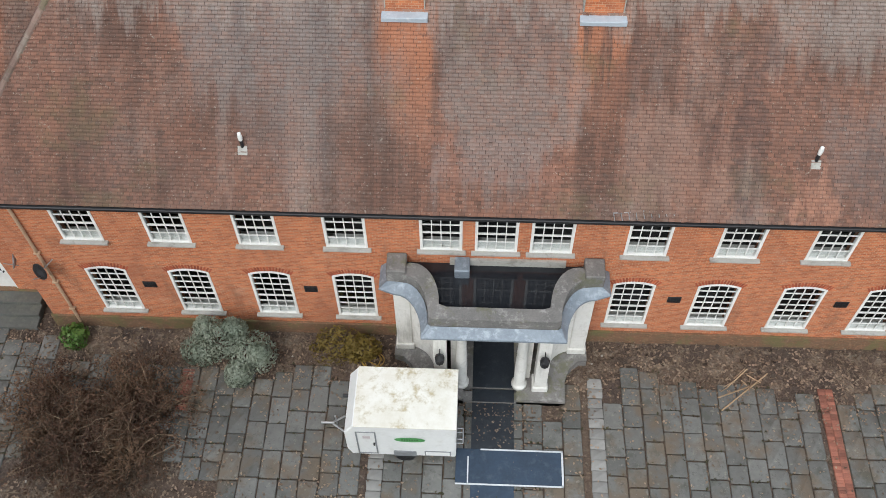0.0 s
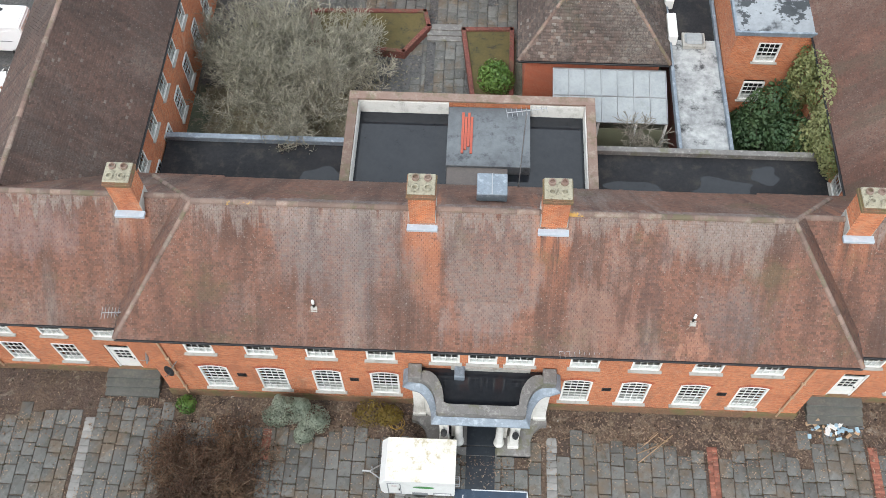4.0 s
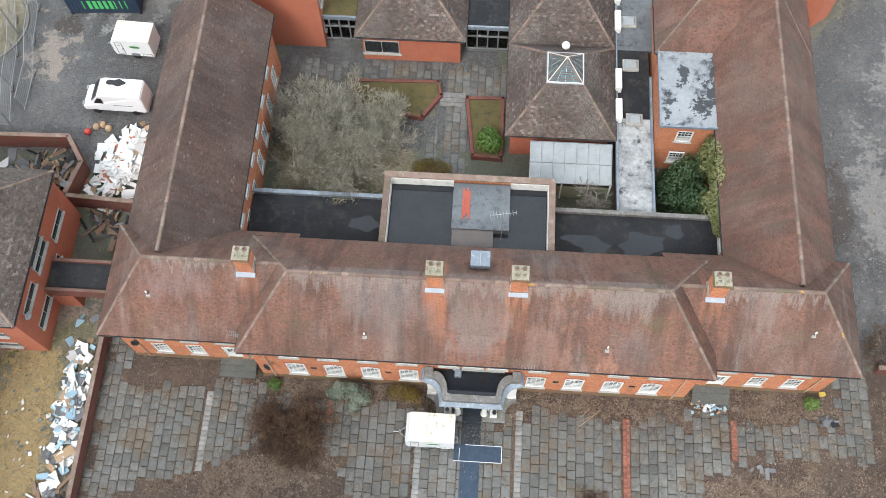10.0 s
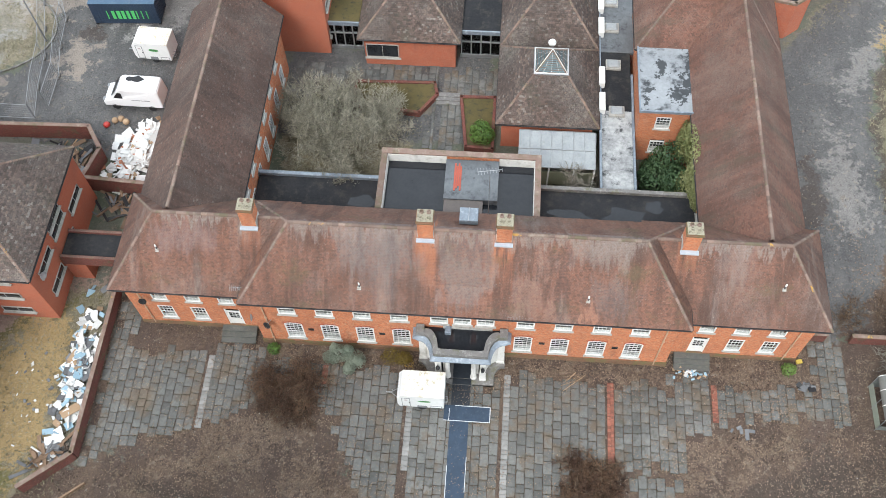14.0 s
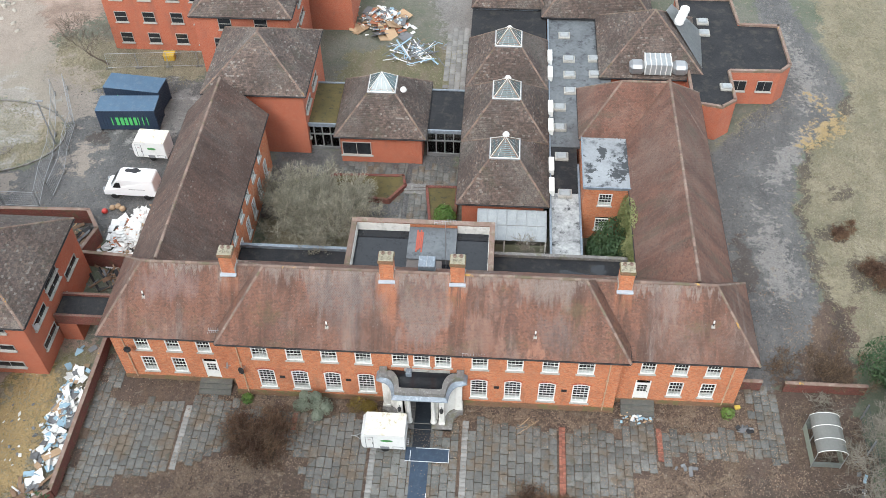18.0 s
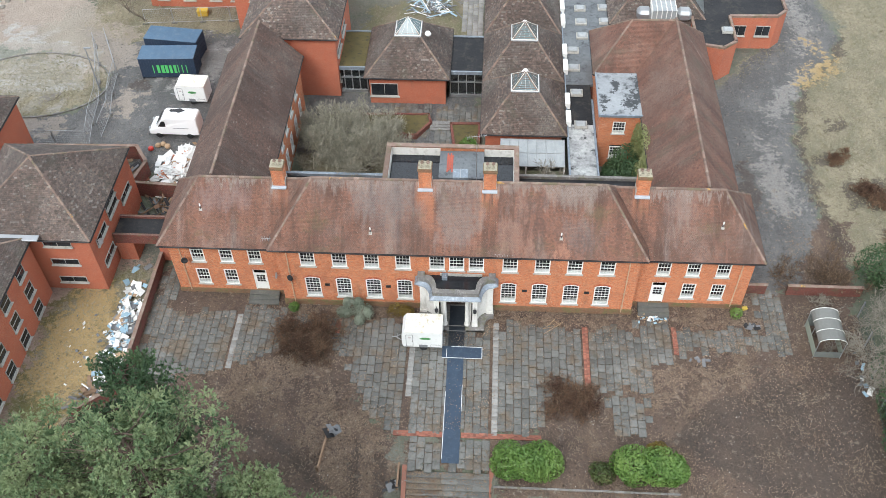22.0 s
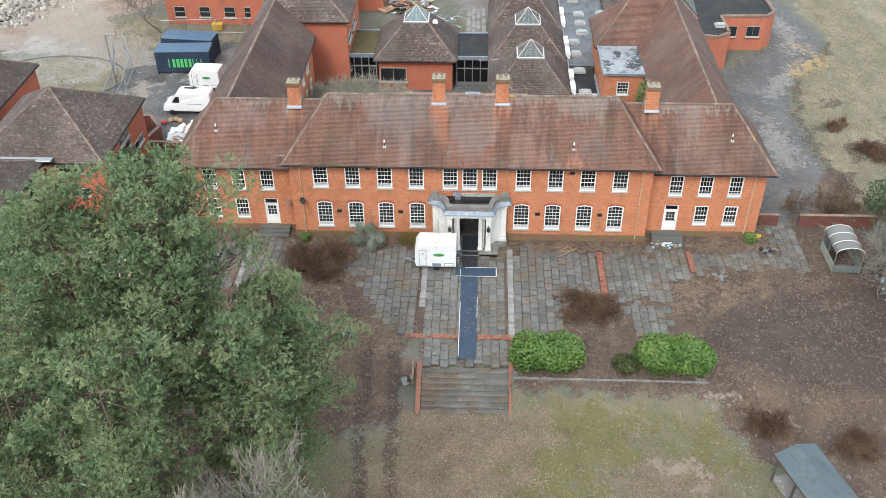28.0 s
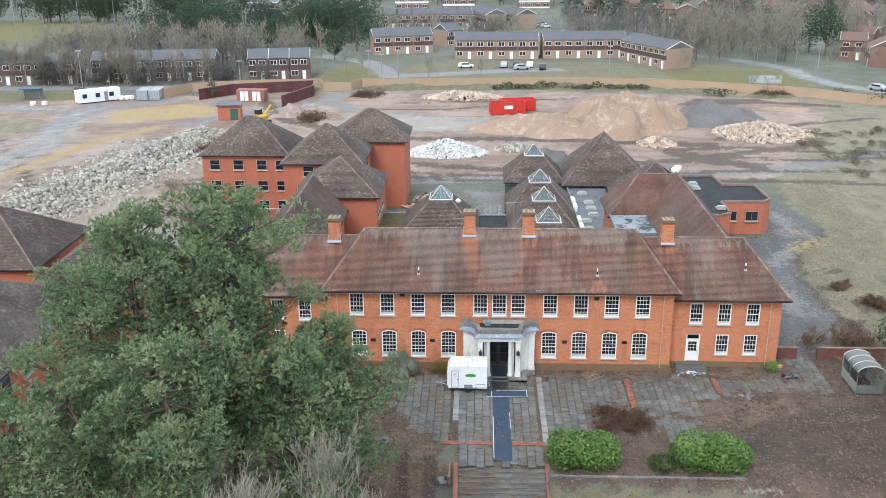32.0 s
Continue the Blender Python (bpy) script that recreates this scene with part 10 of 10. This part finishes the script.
brown = house(HB, "two-storey brown house among trees", pose(103.5, 199, 0, 0, 0, -20), 7, 8, 2, "brown houses", surface("brown_house_roof", (0.17, 0.10, 0.08), (0.13, 0.08, 0.065), 0.8, 0.3, 2.5))
for x, y, a in ((113, 216, -35), (106, 184, -100), (120, 206, 60), (127, 226, 20), (124, 190, -70), (136, 244, -20), (141.5, 290, -10), (150, 262, 30), (112.5, 314, 10), (120, 300, -60), (69, 304, 15), (78, 303, 80), (103, 338, -10), (92, 322, 20), (132, 320, -30), (60, 330, 5), (44, 318, -20), (146, 312, 10), (112, 170, -60), (-74, 312, 80), (-56, 318, 10), (160, 290, 40), (132, 275, -50)):
    copy_thing(brown, pose(x, y, 0, 0, 0, a))
wall_run("pale_screen_fence", [(62.8, 155), (70.5, 154.2)], 1.8, 0.1, "pale close-boarded fence beside the green", PALE_CONCRETE, PALE_CONCRETE)
CARS = [surface("car_silver", (0.4, 0.41, 0.42), (0.36, 0.37, 0.38), 0.3), surface("car_dark", (0.04, 0.045, 0.06), (0.05, 0.055, 0.07), 0.3), surface("car_white", (0.7, 0.7, 0.7), (0.66, 0.66, 0.66), 0.3)]
for k, (x, y, a) in enumerate(((4.4, 182, 85), (7.8, 182, 85), (11.4, 182.2, 85), (9, 177.4, 12), (14.6, 178, 85), (-6, 180.4, 8), (89.5, 144.5, -50), (92, 141, -50), (18, 286, 20), (19.4, 289, 20), (20.8, 292, 20), (22, 283, 20), (106, 176, 30))):
    c = thing("car", "parked car beside the houses", "car", pose(x, y, float(ground_z(x, y)), 0, 0, a), "parked cars")
    pr = [(-2.1, 0.35), (2.1, 0.35), (2.1, 0.8), (1.2, 0.95), (0.6, 1.45), (-1.3, 1.45), (-2.05, 0.95)]
    b = B()
    f0, k0 = [b.verts.new((px, -0.85, pz)) for px, pz in pr], [b.verts.new((px, 0.85, pz)) for px, pz in pr]
    for i in range(len(pr)):
        b.faces.new((f0[i], k0[i], k0[(i + 1) % len(pr)], f0[(i + 1) % len(pr)]))
    b.faces.new(f0), b.faces.new(k0[::-1])
    bmesh.ops.recalc_face_normals(b, faces=b.faces)
    part("body", b, CARS[k % 3], c)
    part("glass_band", box(B(), -1.25, 0.75, -0.87, 0.87, 1.0, 1.35), BLACK, c)
    for wx in (-1.3, 1.3):
        for wy in (-0.78, 0.78):
            part("tyre", cyl(B(), (wx, wy - 0.1, 0.3), (wx, wy + 0.1, 0.3), 0.3, n=12), BLACK, c)

# ---- far woods ----
wr = np.random.default_rng(123)


def wood(name, label, spots, mat, dense, leaf, seed, cone=False):
    """Far trees joined: lumpy crowns of leaf sprays over short stems; spots: x, y, height, radius."""
    r = np.random.default_rng(seed)
    vs, ns, stems = [], [], []
    for x, y, h, rad in spots:
        z0 = float(ground_z(x, y))
        p, n = blob_points(r, dense, np.array([x, y, z0 + h * 0.58]), (rad, rad, h * 0.44), 0.7, 7)
        if cone:
            f = np.clip((p[:, 2] - z0) / h, 0, 1)
            p[:, :2] = (p[:, :2] - (x, y)) * (1.25 - 0.9 * f)[:, None] + (x, y)
        vs.append(p), ns.append(n)
        stems.append([((x, y, z0 - 0.3), h * 0.02), ((x, y, z0 + h * 0.75), h * 0.008)])
    v, q = leaves(np.concatenate(vs), np.concatenate(ns), leaf, r, 0.6)
    tagged(quads_mesh(name, v, q, mat), label, "trees", kind="stuff")
    v, q = tubes(stems, 4)
    tagged(quads_mesh("far_tree_trunks", v, q, BARK), "trunks of the distant trees", "trees", kind="stuff")


def bare_wood(name, label, spots, seed):
    r = np.random.default_rng(seed)
    paths = []
    for x, y, h, rad in spots:
        z0 = float(ground_z(x, y))
        top = z0 + h
        paths.append([((x, y, z0 - 0.3), h * 0.016), ((x + r.normal(0, 0.2), y, z0 + h * 0.5), h * 0.011), ((x, y, top), h * 0.003)])
        for _ in range(22):
            zz = z0 + h * r.uniform(0.25, 0.9)
            a = r.uniform(0, 2 * np.pi)
            e = rad * r.uniform(0.5, 1.1) * (1.1 - 0.6 * (zz - z0) / h)
            mid = (x + 0.5 * e * math.cos(a), y + 0.5 * e * math.sin(a), zz + 0.35 * e)
            tip = (x + e * math.cos(a), y + e * math.sin(a), zz + e * r.uniform(0.7, 1.3))
            paths.append([((x, y, zz), h * 0.007), (mid, h * 0.0055), (tip, h * 0.003)])
            for _ in range(3):
                paths.append([(mid, h * 0.0042), (np.array(mid) + r.normal(0, 0.55, 3) + (0, 0, 0.9), h * 0.0028)])
                paths.append([(tip, h * 0.0035), (np.array(tip) + r.normal(0, 0.5, 3) + (0, 0, 0.6), h * 0.0025)])
    v, q = tubes(paths, 3)
    tagged(quads_mesh(name, v, q, PALE_TWIG), label, "trees", kind="stuff")


FAR_PINE = leaf_mat("far_pine", (0.055, 0.085, 0.055), (0.035, 0.06, 0.04), (0.085, 0.115, 0.07), 0.8)
FAR_BROWN = leaf_mat("far_winter_crown", (0.145, 0.138, 0.128), (0.105, 0.10, 0.096), (0.175, 0.165, 0.15), 0.9)
far = [(wr.uniform(-260, 300), y, wr.uniform(11, 17), wr.uniform(3.5, 6)) for y in np.repeat(np.linspace(312, 520, 9), 62)]
far = [t for t in far if not (-50 < t[0] < 34 and t[1] < 385) and not (-105 < t[0] < -70 and t[1] < 330) and not (60 < t[0] < 150 and t[1] < 345)]
wood("far_pine_wood", "dark distant pine wood", far, FAR_PINE, 240, 1.15, 1)
mid_p = [(wr.uniform(-108, -62), wr.uniform(206, 262), wr.uniform(10, 15), wr.uniform(4, 6.5)) for _ in range(34)] + [(wr.uniform(-62, -38), wr.uniform(222, 262), wr.uniform(11, 15), wr.uniform(4, 6)) for _ in range(24)] + [(wr.uniform(-240, -150), wr.uniform(302, 312), wr.uniform(12, 18), wr.uniform(4, 6)) for _ in range(22)]
mid_p += [(97.4, 203, 14, 4), (100, 207, 12, 3.6), (95, 210, 13, 3.8), (118, 262, 13, 5), (122, 268, 12, 4), (96, 276, 12, 4), (62, 290, 13, 4.5), (50, 286, 11, 4), (88, 296, 12, 4), (-44, 196, 9, 3), (-40, 215, 12, 4.5), (-37, 222, 12, 4)]
wood("pine_belt", "belt of dark pines behind the houses", mid_p, FAR_PINE, 800, 0.6, 2)
br = [(wr.uniform(-122, -66), wr.uniform(151.5, 154.5), wr.uniform(7, 10.5), wr.uniform(1.8, 3)) for _ in range(46)] + [(wr.uniform(-122, -44), wr.uniform(172, 192), wr.uniform(8, 13), wr.uniform(2.5, 4)) for _ in range(60)]
br += [(wr.uniform(54, 84), wr.uniform(186, 250), wr.uniform(9, 13), wr.uniform(3, 5)) for _ in range(44)] + [(wr.uniform(84, 130), wr.uniform(206, 280), wr.uniform(9, 13), wr.uniform(3, 5)) for _ in range(40)] + [(wr.uniform(-36, 60), wr.uniform(222, 270), wr.uniform(6, 9), 3) for _ in range(34)] + [(-37, 165, 6, 2.4), (-33, 172, 6, 2.4), (-15, 160, 6, 2.2), (-2, 163, 5, 2), (52, 176, 6, 2.5), (57, 172, 7, 2.5), (88, 172, 9, 3), (94, 166, 9, 3), (99, 158, 8, 3)]
bare_wood("bare_roadside_trees", "leafless trees between the houses", br, 3)
crowns = [(wr.uniform(-122, -64), wr.uniform(176, 196), wr.uniform(8, 12), wr.uniform(2.5, 4)) for _ in range(40)] + [(wr.uniform(56, 84), wr.uniform(190, 262), wr.uniform(8, 12), wr.uniform(3, 4.5)) for _ in range(44)] + [(wr.uniform(30, 60), wr.uniform(225, 300), wr.uniform(7, 11), wr.uniform(3, 4.5)) for _ in range(34)]
crowns += [(wr.uniform(-122, -46), wr.uniform(150.5, 154), wr.uniform(3, 7), wr.uniform(1.4, 2.4)) for _ in range(30)] + [(wr.uniform(84, 150), wr.uniform(210, 330), wr.uniform(8, 12), wr.uniform(3, 4.5)) for _ in range(50)] + [(wr.uniform(-30, 10), wr.uniform(236, 272), wr.uniform(6, 8), 3) for _ in range(14)] + [(-66, 170, 12, 4.6), (-55, 178, 11, 4), (-104, 196, 13, 5)]
wood("winter_crowns", "brown leafless crowns in the distance", crowns, FAR_BROWN, 620, 0.32, 4)
hedge = [(x, 146.6 - abs(x - 14) * 0.06, wr.uniform(0.8, 1.8), 1.5) for x in np.arange(2, 38, 2.6)] + [(50, 136, 1.8, 2.6), (52.6, 135.5, 1.7, 2.2), (77.6, 134, 2.2, 2.4), (83, 128, 2.8, 3), (86, 126, 3, 3), (-62, 133, 4.2, 1.0), (-93.6, 136, 2.4, 1.6)]
low = [(wr.uniform(54, 92), wr.uniform(66, 100), wr.uniform(0.4, 1.2), wr.uniform(0.5, 1.6)) for _ in range(110)]
wood("bramble", "straggling brown and green brambles on the rough ground", low, leaf_mat("bramble_leaf", (0.145, 0.135, 0.085), (0.09, 0.09, 0.05), (0.20, 0.17, 0.12), 0.9), 130, 0.22, 8)
wood("scrub", "low green scrub along the hoarding", hedge, leaf_mat("scrub_leaf", (0.07, 0.085, 0.035), (0.05, 0.06, 0.025), (0.12, 0.11, 0.06), 0.8), 120, 0.5, 5)
